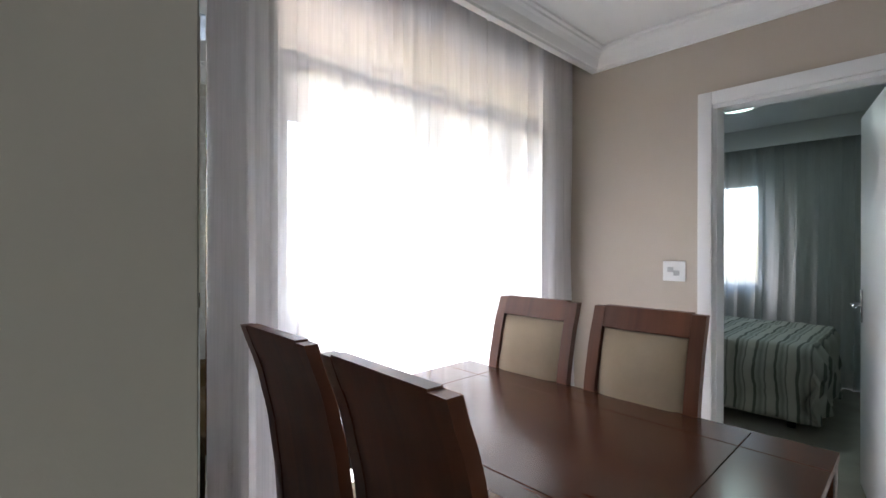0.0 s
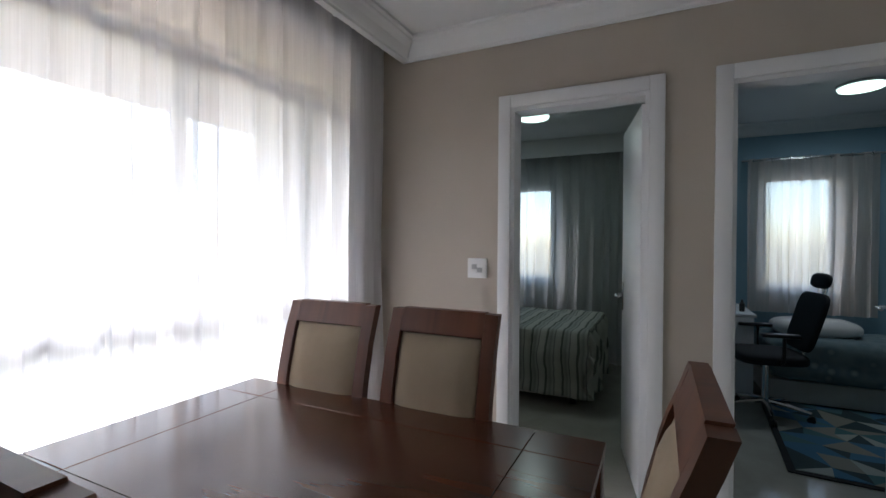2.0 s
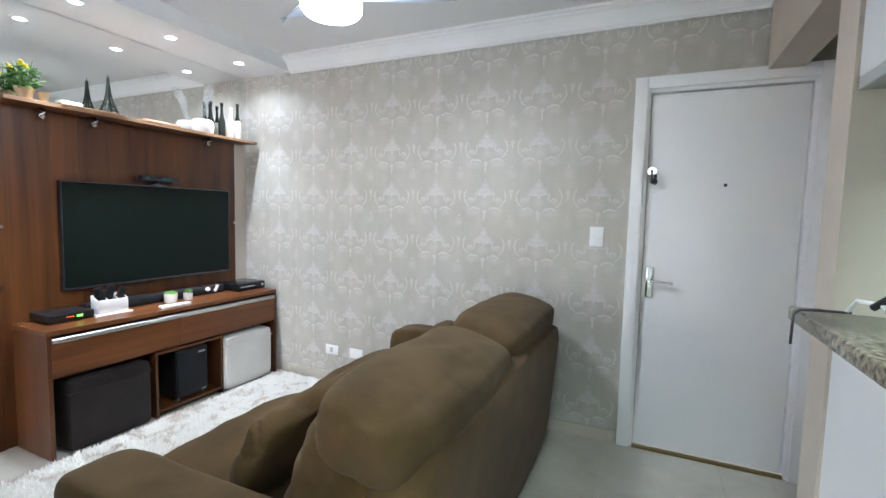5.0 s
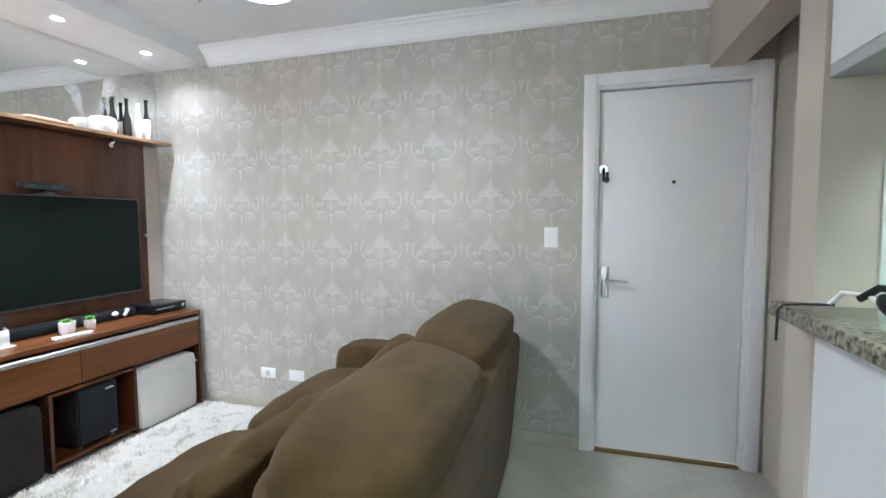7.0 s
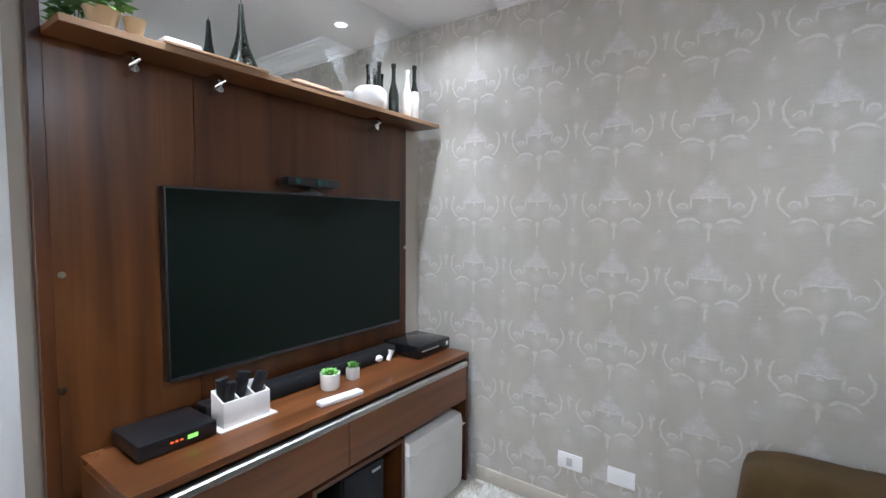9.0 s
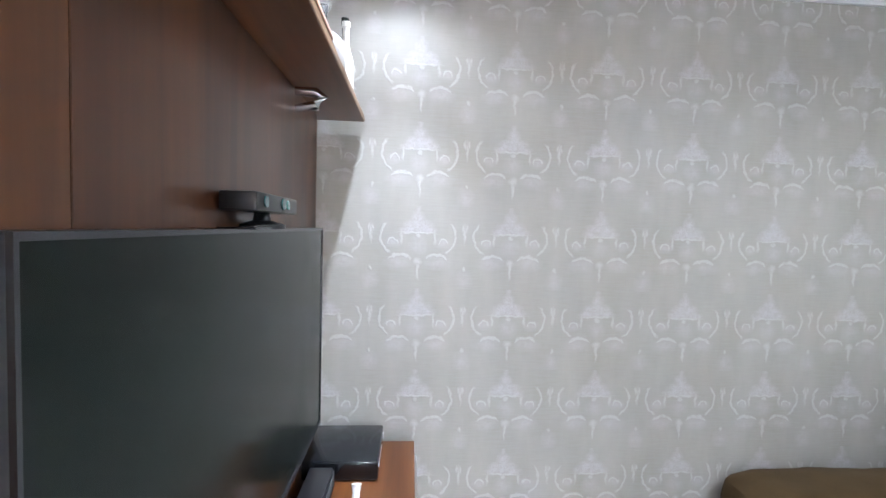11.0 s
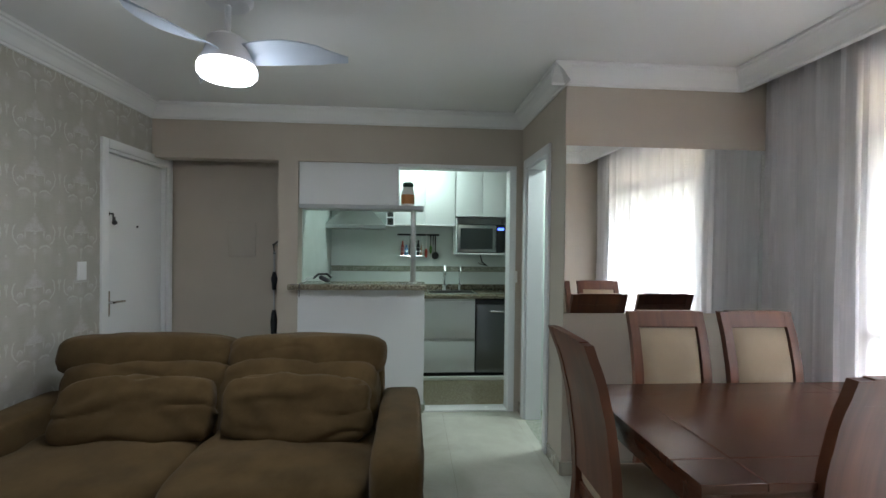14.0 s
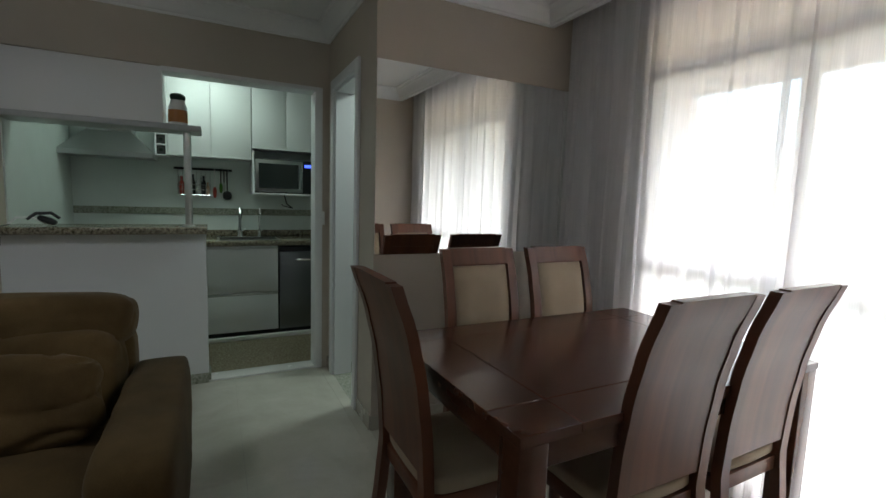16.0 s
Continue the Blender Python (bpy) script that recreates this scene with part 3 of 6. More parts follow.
# entrance door
door = thing("door_1", (3.525, 0.03, 0), "closed white entrance door with chrome lever and hanging keys", "")
door["kind"] = "structure"
bm = bmesh.new()
box(bm, -0.365, 0.365, 0.0, 0.035, 0.012, DT - 0.030, 0.002)
part("leaf", bm, LACQUER, door)
lever(door, -0.325, 0.0, 1.00, -1, 1)
bm = bmesh.new()
cyl(bm, (-0.345, 0.0, 1.63), (-0.345, -0.012, 1.63), 0.024, n=20)
part("lock_rosette", bm, CHROME, door)
bm = bmesh.new()
tube(bm, [(-0.345, -0.012, 1.63), (-0.345, -0.05, 1.63)], 0.006)
box(bm, -0.352, -0.338, -0.052, -0.048, 1.56, 1.63, 0.001)
box(bm, -0.335, -0.318, -0.05, -0.046, 1.55, 1.61, 0.001)
lathe(bm, [(0.001, -0.02), (0.016, -0.012), (0.018, 0.0), (0.012, 0.012), (0.001, 0.018)], (-0.33, -0.05, 1.57), 10)
part("key_bunch", bm, BLACKP, door, "dark keys hanging from the lock")
bm = bmesh.new()
cyl(bm, (0.02, 0.001, 1.55), (0.02, -0.005, 1.55), 0.009, n=14)
part("peephole", bm, BLACKP, door)
S("trim_door_sill", [(3.155, 3.895, -0.01, 0.028, 0.0, 0.010)], Mat("brass_sill", (0.22, 0.16, 0.06), 0.5, 1.0).m, "brass strip under the entrance door")


def inner_door(name, hinge_y, x0, length, deg, label):
    """An inner leaf, hinged at the inner face of the door wall and swung into the bedroom."""
    e = thing(name, (x0, hinge_y, 0), label, "")
    e["kind"] = "structure"
    bm = bmesh.new()
    box(bm, -length, 0, -0.035, 0, 0.01, DT - 0.03, 0.002)
    part("leaf", bm, LACQUER, e)
    lever(e, -length + 0.06, -0.035, 1.02, -1, 1)
    e.rotation_euler = (0, 0, radians(deg))
    return e


inner_door("door_2", D1[1] - 0.01, -0.135, 0.66, 11.5, "white flush bedroom door standing wide open")
inner_door("door_3", D2[1] - 0.01, -0.135, 0.66, -12.5, "white flush bedroom door standing open")

# balcony window
win = thing("window_1", (0, YW, 0), "wide white aluminium sliding balcony door with a mid rail, behind sheer curtains", "")
win["kind"] = "structure"
WFR = paint("white_aluminium", (0.72, 0.72, 0.74), 0.35, 0.01, 0.01)
bm = bmesh.new()
box(bm, WX0, WX1, -0.11, -0.03, WZ1 - 0.05, WZ1 - 0.001, 0.003)
box(bm, WX0, WX1, -0.11, -0.03, WZ0 + 0.001, WZ0 + 0.04, 0.003)
box(bm, WX0, WX0 + 0.04, -0.11, -0.03, WZ0 + 0.042, WZ1 - 0.052, 0.003)
box(bm, WX1 - 0.04, WX1, -0.11, -0.03, WZ0 + 0.042, WZ1 - 0.052, 0.003)
part("window_frame", bm, WFR, win)
bm = bmesh.new()
box(bm, WX0 + 0.041, WX1 - 0.041, -0.11, -0.03, WZR + 0.018, WZR + 0.038, 0.003)
part("head_rail", bm, WFR, win)
# Made-up glazing over the head rail, there only to admit daylight.
bm = bmesh.new()
box(bm, WX0 + 0.041, WX1 - 0.041, -0.072, -0.066, WZR + 0.046, WZ1 - 0.051)
part("pane", bm, GLASS, win, "upper pane added to let daylight onto the curtain above the sliding leaves", smooth=False).visible_shadow = False
leaves = [(0.312, 0.70, -0.065), (0.68, 1.28, -0.095), (1.24, 1.958, -0.065)]
for a, b, y in leaves:
    bm = bmesh.new()
    z0, z1 = WZ0 + 0.045, WZR - 0.005
    box(bm, a, a + 0.045, y - 0.012, y + 0.012, z0, z1, 0.002)
    box(bm, b - 0.045, b, y - 0.012, y + 0.012, z0, z1, 0.002)
    for c, h in ((z0, 0.06), (1.02, 0.055), (z1 - 0.05, 0.05)):
        box(bm, a + 0.046, b - 0.046, y - 0.011, y + 0.011, c, c + h, 0.002)
    sash = part("sash", bm, WFR, win)
    for c, d in ((z0 + 0.06, 1.02), (1.075, z1 - 0.05)):
        bm = bmesh.new()
        box(bm, a + 0.045, b - 0.045, y - 0.003, y + 0.003, c, d)
        pn = part("pane", bm, GLASS, sash, smooth=False)
        pn.visible_shadow = False


def bedroom_window(name, y0, y1, z0, z1, label):
    w = thing(name, (-3.05, 0, 0), label, "")
    w["kind"] = "structure"
    bm = bmesh.new()
    box(bm, -0.09, -0.03, y0, y0 + 0.04, z0, z1, 0.003)
    box(bm, -0.09, -0.03, y1 - 0.04, y1, z0, z1, 0.003)
    box(bm, -0.09, -0.03, y0 + 0.041, y1 - 0.041, z0, z0 + 0.04, 0.003)
    box(bm, -0.09, -0.03, y0 + 0.041, y1 - 0.041, z1 - 0.04, z1, 0.003)
    c = (y0 + y1) / 2
    if y1 - y0 > 0.8:
        box(bm, -0.07, -0.05, c - 0.02, c + 0.02, z0 + 0.041, z1 - 0.041, 0.002)
    part("window_frame", bm, WFR, w)
    for a, b in ((y0 + 0.04, c - 0.02), (c + 0.02, y1 - 0.04)):
        bm = bmesh.new()
        box(bm, -0.063, -0.057, a, b, z0 + 0.04, z1 - 0.04)
        pn = part("pane", bm, GLASS, w, smooth=False)
        pn.visible_shadow = False
    return w


bedroom_window("window_2", -4.95, -3.95, 0.9, 2.04, "white aluminium bedroom window behind grey voile")
bedroom_window("window_3", -1.88, -1.30, 0.9, 2.03, "white aluminium bedroom window behind cream voile")

# mirror over the dining chairs
bm = bmesh.new()
box(bm, XM - 0.006, XM - 0.001, -4.40, YK - 0.002, 1.02, 2.07, 0.001)
tagged(part("wall_mirror_panel", bm, MIRROR, None, "large frameless mirror above the dining chairs", smooth=False), category="mirror")

# ---- outside ----
CONC = paint("balcony_plaster", (0.74, 0.63, 0.61), 0.8)
S("backdrop_balcony", [(-2.6, 2.9, -6.15, -5.52, -0.2, -0.02), (-2.6, 2.9, -6.15, -5.52, 2.50, 2.68), (0.0, 2.9, -5.52, YW - 0.15, -0.2, -0.02), (0.0, 2.9, -5.52, YW - 0.15, 2.50, 2.68), (-2.6, 2.9, -6.15, -6.03, 2.31, 2.50),
                       (2.9, 3.02, -6.15, YW - 0.15, -0.2, 2.68)], CONC, "pinkish plastered balcony slab and side walls")
guard = thing("balcony_guard", (0, -6.09, 0), "white metal balcony guard with glass panels", "railing")
bm = bmesh.new()
box(bm, -2.6, 2.9, -0.03, 0.03, 1.0, 1.05, 0.004)
part("handrail", bm, WFR, guard)
for i in range(7):
    bm = bmesh.new()
    x = -2.33 + i * 0.865
    box(bm, x, x + 0.04, -0.02, 0.02, -0.02, 0.999, 0.003)
    part("post", bm, WFR, guard)
for i in range(6):
    bm = bmesh.new()
    x = -2.29 + i * 0.865
    box(bm, x + 0.01, x + 0.81, -0.004, 0.004, 0.08, 0.98)
    part("glass_panel", bm, GLASS, guard, smooth=False).visible_shadow = False
S("ground", [(-400, 400, -400, 400, -24.5, -24)], paint("far_ground", (0.12, 0.12, 0.10), 0.9), "far ground below the flat")
rng = random.Random(4)
ROOF = paint("roof_tiles_red", (0.32, 0.13, 0.08), 0.8)
HOUSEW = paint("house_plaster", (0.55, 0.5, 0.45), 0.8)
for i in range(16):
    cx, cy = rng.uniform(-60, 60), -rng.uniform(34, 110)
    w, d, h = rng.uniform(7, 12), rng.uniform(7, 11), rng.uniform(4, 14)
    e = thing("house", (cx, cy, -24), "distant plastered house with a red tiled roof", "house", "distant houses")
    boxes("wall", [(-w / 2, w / 2, -d / 2, d / 2, 0, h)], HOUSEW, e)
    bm = bmesh.new()
    extrude_outline(bm, [(-w / 2 - 0.5, h), (0, h + 2.2), (w / 2 + 0.5, h)], -d / 2 - 0.4, d / 2 + 0.4, "y")
    part("roof", bm, ROOF, e, smooth=False)
    for k in range(3):
        bm = bmesh.new()
        x = -w / 2 + (k + 0.5) * w / 3
        box(bm, x - 0.6, x + 0.6, d / 2 - 0.02, d / 2 + 0.06, h - 2.2, h - 1.0)
        part("window", bm, DARKIN, e, smooth=False)

# ---- curtains ----


def curtain(name, a, b, z0, z1, material, label, folds, amp, seed, inward, flare=0.0, group=""):
    """A hanging cloth between two plan points, with uneven folds that deepen towards the floor."""
    r = random.Random(seed)
    A, B = Vector(a), Vector(b)
    L = (B - A).length
    d, n = (B - A) / L, Vector(inward)
    nx, nz = folds * 12, 14
    ph = [0.0]
    for i in range(nx):
        ph.append(ph[-1] + (0.55 + 0.9 * noise.noise(Vector((i * 0.045, seed * 3.1, 0.0))) ** 2 * 3 + 0.25 * r.random()))
    tot = ph[-1]
    bm = bmesh.new()
    rows = []
    for j in range(nz + 1):
        t = j / nz
        z = z1 + (z0 - z1) * t
        row = []
        for i in range(nx + 1):
            q = ph[i] / tot * folds * 2 * math.pi
            s = i / nx
            k = 0.55 + 0.55 * t + 0.35 * noise.noise(Vector((s * folds * 0.6, t * 1.2, seed)))
            off = amp * k * (math.sin(q) + 0.35 * math.sin(2.3 * q + seed + t * 1.5))
            off += 0.012 * noise.noise(Vector((s * 9, t * 3, seed + 5)))
            side = 0.35 * amp * math.sin(2 * q + 1) * k + 0.03 * t * noise.noise(Vector((s * 5, t * 1.7, seed + 9)))
            p = A + d * min(max(s * L + side, 0), L) + n * (off + flare * t)
            row.append(bm.verts.new((p.x, p.y, z)))
        rows.append(row)
    for p, q in zip(rows, rows[1:]):
        for i in range(nx):
            bm.faces.new((p[i], p[i + 1], q[i + 1], q[i]))
    e = thing(name, (A.x, A.y, 0), label, "curtain", group)
    me = bm
    for v in me.verts:
        v.co.x -= A.x
        v.co.y -= A.y
    part("cloth", me, material, e)
    return e


curtain("curtain", (0.02, -4.366), (1.30, -4.366), 0.015, 2.55, SHEER, "white sheer voile curtain hanging over the balcony door", 9, 0.025, 2, (0, 1), group="balcony curtains")
curtain("curtain", (1.26, -4.374), (2.575, -4.374), 0.015, 2.55, SHEER, "white sheer voile curtain hanging to the floor beside the wall mirror", 10, 0.025, 7, (0, 1), group="balcony curtains")

# ---- living room things ----


def soft_block(bm, c, size, p=4.0, n=10, puff=0.0, wrinkle=0.0, seed=0, rot=None, sag=0.0):
    """A stuffed block: a rounded box of that size with a bulge, low wrinkles and a turn."""
    old = set(bm.verts)
    made = bmesh.ops.create_cube(bm, size=2.0)
    es = list({e for v in made["verts"] for e in v.link_edges})
    bmesh.ops.subdivide_edges(bm, edges=es, cuts=n, use_grid_fill=True)
    vs = [v for v in bm.verts if v not in old]
    h = Vector(size) / 2
    m = (rot or Matrix.Identity(4))
    for v in vs:
        q = v.co.copy()
        k = (abs(q.x) ** p + abs(q.y) ** p + abs(q.z) ** p) ** (1 / p)
        big = max(abs(q.x), abs(q.y), abs(q.z))
        r = q / k * big
        mid = (1 - min(1, abs(r.x)) ** 2) * (1 - min(1, abs(r.y)) ** 2) + (1 - min(1, abs(r.y)) ** 2) * (1 - min(1, abs(r.z)) ** 2) + (1 - min(1, abs(r.x)) ** 2) * (1 - min(1, abs(r.z)) ** 2)
        w = Vector((r.x * h.x, r.y * h.y, r.z * h.z))
        d = Vector((r.x, r.y, r.z)).normalized()
        w += Vector((d.x, d.y, d.z)) * puff * mid * 0.5
        if wrinkle:
            s1 = noise.noise(Vector((w.x * 5, w.y * 3 + seed, w.z * 7)))
            s2 = noise.noise(Vector((w.x * 13 + seed, w.y * 8, w.z * 15)))
            ridge = 1 - abs(noise.noise(Vector((w.x * 6 + w.z * 5, w.y * 4.5 + seed * 2, w.z * 4)))) * 3
            crease = max(0.0, 1 - abs(noise.noise(Vector((w.x * 5 + seed, w.y * 3.2 + w.z * 4, w.z * 6)))) * 7)
            w += d * wrinkle * (0.55 * s1 + 0.3 * s2 + 0.4 * max(0, ridge) - 0.45 * crease)
        w.z -= sag * (1 - abs(r.y)) * max(0.0, r.z)
        v.co = Vector(c) + (m @ w)
    return vs


def make_sofa():
    e = thing("sofa", (2.12, -1.11, 0), "two-seat brown suede sofa with raised headrests beside the papered wall", "sofa")

    def P(name, *blocks, label=""):
        bm = bmesh.new()
        for c, size, kw in blocks:
            soft_block(bm, (c[0] - 2.12, c[1] + 1.11, c[2]), size, **kw)
        return part(name, bm, SUEDE, e, label)

    P("base", ((2.17, -1.10, 0.16), (1.00, 2.00, 0.24), dict(p=14, n=8)))
    P("armrest", ((2.13, -0.145, 0.31), (1.04, 0.225, 0.54), dict(p=9, n=16, puff=0.012, wrinkle=0.010, seed=1)))
    P("armrest", ((2.13, -2.063, 0.31), (1.04, 0.225, 0.54), dict(p=9, n=16, puff=0.012, wrinkle=0.010, seed=2)))
    P("seat_cushion", ((2.00, -0.680, 0.36), (0.80, 0.83, 0.22), dict(p=7, n=14, puff=0.05, wrinkle=0.016, seed=3)))
    P("seat_cushion", ((2.00, -1.525, 0.36), (0.80, 0.83, 0.22), dict(p=7, n=14, puff=0.05, wrinkle=0.016, seed=4)))
    tilt = Matrix.Rotation(radians(16), 4, "Y")
    P("back_frame", ((2.645, -1.10, 0.42), (0.20, 1.72, 0.73), dict(p=8, n=10, rot=Matrix.Rotation(radians(5), 4, "Y"))))
    P("back_cushion", ((2.43, -0.70, 0.55), (0.30, 0.84, 0.44), dict(p=6, n=22, puff=0.04, wrinkle=0.020, seed=5, rot=tilt)))
    P("back_cushion", ((2.43, -1.51, 0.55), (0.30, 0.83, 0.44), dict(p=6, n=22, puff=0.04, wrinkle=0.020, seed=6, rot=tilt)))
    tilt2 = Matrix.Rotation(radians(12), 4, "Y")
    P("headrest", ((2.555, -0.645, 0.785), (0.32, 0.90, 0.21), dict(p=5.5, n=26, puff=0.045, wrinkle=0.010, seed=7, rot=tilt2)))
    P("headrest", ((2.56, -1.53, 0.775), (0.33, 0.85, 0.215), dict(p=5.5, n=26, puff=0.045, wrinkle=0.012, seed=8, rot=tilt2)))
    for x in (1.68, 2.55):
        for y in (-0.2, -2.03):
            bm = bmesh.new()
            cyl(bm, (x - 2.12, y + 1.11, 0.0), (x - 2.12, y + 1.11, 0.05), 0.025, n=12)
            part("foot", bm, BLACKP, e)


make_sofa()
for cy, sd, yaw, lab in ((-0.77, 21, 3, "brown suede pillow leaning on the sofa beside the papered wall"), (-1.55, 33, -5, "crumpled brown suede pillow against the sofa's freestanding end")):
    bm = bmesh.new()
    soft_block(bm, (0, 0, 0), (0.11, 0.70, 0.30), p=6, n=24, puff=0.035, wrinkle=0.030, seed=sd, rot=Matrix.Rotation(radians(26), 4, "Y"))
    ob = part("pillow", bm, SUEDE, None, lab)
    ob.location, ob.rotation_euler = (2.16, cy, 0.60), (0, 0, radians(yaw))
    tagged(ob, category="pillow", group="sofa pillows")


# ---- dining set ----
TX0, TX1, TY0, TY1 = 1.045, 1.965, -4.322, -2.935


def make_table():
    cx, cy = (TX0 + TX1) / 2, (TY0 + TY1) / 2
    e = thing("dining_table", (cx, cy, 0), "dark reddish-brown veneered rectangular dining table with jointed border strips", "table")
    hx, hy = (TX1 - TX0) / 2, (TY1 - TY0) / 2
    g, bx, by = 0.0012, 0.155, 0.20
    xs, ys = [-hx, -hx + bx, hx - bx, hx], [-hy, -hy + by, hy - by, hy]
    for i in range(3):
        for j in range(3):
            bm = bmesh.new()
            box(bm, xs[i] + g * (i > 0), xs[i + 1] - g * (i < 2), ys[j] + g * (j > 0), ys[j + 1] - g * (j < 2), 0.745, 0.77, 0.0012, 1)
            part("tabletop_panel", bm, TABLEWOOD, e)
    bm = bmesh.new()
    box(bm, -hx + 0.004, hx - 0.004, -hy + 0.004, hy - 0.004, 0.738, 0.745)
    part("subtop", bm, TABLEWOOD, e, smooth=False)
    bm = bmesh.new()
    for sx in (-1, 1):
        box(bm, sx * (hx - 0.025) - 0.012, sx * (hx - 0.025) + 0.012, -hy + 0.10, hy - 0.10, 0.665, 0.738, 0.002)
    for sy in (-1, 1):
        box(bm, -hx + 0.10, hx - 0.10, sy * (hy - 0.025) - 0.012, sy * (hy - 0.025) + 0.012, 0.665, 0.738, 0.002)
    part("apron", bm, TABLEWOOD, e)
    for sx in (-1, 1):
        for sy in (-1, 1):
            bm = bmesh.new()
            box(bm, sx * (hx - 0.048) - 0.045, sx * (hx - 0.048) + 0.045, sy * (hy - 0.048) - 0.045, sy * (hy - 0.048) + 0.045, 0, 0.738, 0.003)
            part("leg", bm, TABLEWOOD, e)


make_table()


def back_x(z):
    """How far the chair's back stands behind the seat's centre at a height."""
    pts = [(0.0, -0.275), (0.22, -0.215), (0.45, -0.195), (0.62, -0.205), (0.80, -0.228), (0.95, -0.262), (1.10, -0.315)]
    for (z0, x0), (z1, x1) in zip(pts, pts[1:]):
        if z <= z1:
            f = (z - z0) / (z1 - z0)
            f2 = f * f * (3 - 2 * f) * 0.25 + f * 0.75
            return x0 + (x1 - x0) * f2
    return pts[-1][1]


def curved_board(bm, z0, z1, y0, y1, front, thick, n=14, bow=0.0, pad=0.0):
    """A board that follows the back's curve; front is how far its face stands before the curve. bow: hollow across the width; pad: swell of a cushion."""
    cols = 8
    F, B = [], []
    for i in range(n + 1):
        z = z0 + (z1 - z0) * i / n
        f, b = [], []
        for j in range(cols + 1):
            s = j / cols
            y = y0 + (y1 - y0) * s
            o = -bow * 4 * s * (1 - s)
            ez = min(i / n, 1 - i / n) * 6
            es = min(s, 1 - s) * 5
            sw = pad * (1 - (1 - min(1, ez)) ** 2) * (1 - (1 - min(1, es)) ** 2)
            f.append(bm.verts.new((back_x(z) + front + o + sw, y, z)))
            b.append(bm.verts.new((back_x(z) + front - thick + o, y, z)))
        F.append(f)
        B.append(b)
    for i in range(n):
        for j in range(cols):
            bm.faces.new((F[i][j], F[i][j + 1], F[i + 1][j + 1], F[i + 1][j]))
            bm.faces.new((B[i][j], B[i + 1][j], B[i + 1][j + 1], B[i][j + 1]))
        bm.faces.new((F[i][0], F[i + 1][0], B[i + 1][0], B[i][0]))
        bm.faces.new((F[i][cols], B[i][cols], B[i + 1][cols], F[i + 1][cols]))
    for j in range(cols):
        bm.faces.new((F[0][j], B[0][j], B[0][j + 1], F[0][j + 1]))
        bm.faces.new((F[n][j], F[n][j + 1], B[n][j + 1], B[n][j]))


def make_chair():
    e = thing("dining_chair", (0, 0, 0), "high-backed reddish-brown wooden dining chair with beige upholstered back and seat", "chair", "chairs round the dining table")
    w = 0.205
    for s in (-1, 1):
        bm = bmesh.new()
        y0, y1 = (w - 0.046, w) if s > 0 else (-w, -w + 0.046)
        curved_board(bm, 0.0, 1.095, y0, y1, 0.016, 0.036, 22)
        part("stile", bm, CHAIRWOOD, e)
    bm = bmesh.new()
    curved_board(bm, 1.018, 1.10, -w + 0.0465, w - 0.0465, 0.016, 0.034, 4)
    part("top_rail", bm, CHAIRWOOD, e)
    bm = bmesh.new()
    curved_board(bm, 0.50, 1.017, -w + 0.0465, w - 0.0465, -0.004, 0.012, 14)
    part("back_panel", bm, CHAIRWOOD, e, "smooth curved wooden back board")
    bm = bmesh.new()
    curved_board(bm, 0.505, 1.013, -w + 0.052, w - 0.052, 0.004, 0.006, 14, pad=0.018)
    part("back_pad", bm, UPHOL, e, "beige upholstered back pad")
    bm = bmesh.new()
    box(bm, -0.20, 0.205, -w + 0.005, w - 0.005, 0.375, 0.43, 0.004)
    part("seat_frame", bm, CHAIRWOOD, e)
    bm = bmesh.new()
    soft_block(bm, (0.015, 0, 0.458), (0.41, 0.405, 0.055), p=8, n=10, puff=0.02)
    part("seat_pad", bm, UPHOL, e, "beige upholstered seat pad")
    for s in (-1, 1):
        bm = bmesh.new()
        vs = box(bm, 0.155, 0.20, s * (w - 0.03) - 0.022, s * (w - 0.03) + 0.022, 0.0, 0.374, 0.003)
        for v in vs:
            if v.co.z < 0.05:
                v.co.x += 0.012 * (-1 if v.co.x > 0.18 else 0.4)
        part("leg", bm, CHAIRWOOD, e)
    return e


# back top x of the row by the doors 1.0, by the mirror 2.18; facing the table
first = make_chair()
first.location = (1.265, -3.49, 0)
tagged(first, label="high-backed brown dining chair before the bedroom doors, nearer the sofa")
c = copy_thing(first, pose(1.265, -3.975, 0, 0, 0, 1))
tagged(c, label="high-backed brown dining chair before the bedroom doors, beside the curtain")
c = copy_thing(first, pose(1.865, -3.475, 0, 0, 0, 179))
tagged(c, label="high-backed brown dining chair before the mirror wall, nearer the kitchen")
c = copy_thing(first, pose(1.855, -3.985, 0, 0, 0, 180.5))
tagged(c, label="high-backed brown dining chair before the mirror wall, beside the curtain")
c = copy_thing(first, pose(1.56, -3.045, 0, 0, 0, -90))
tagged(c, label="high-backed brown dining chair at the table's end towards the sofa")

# ---- television wall ----
tvw = thing("tv_wall_panel", (0, -0.9, 0), "reddish walnut television wall panel with display shelf and mirror above", "wall panel")


def tp(name, rows, mat, label="", bevel=0.001, parent=tvw, smooth=False):
    bm = bmesh.new()
    for x0, x1, y0, y1, z0, z1 in rows:
        box(bm, x0, x1, y0 + 0.9, y1 + 0.9, z0, z1, bevel, 1)
    return part(name, bm, mat, parent, label, smooth)


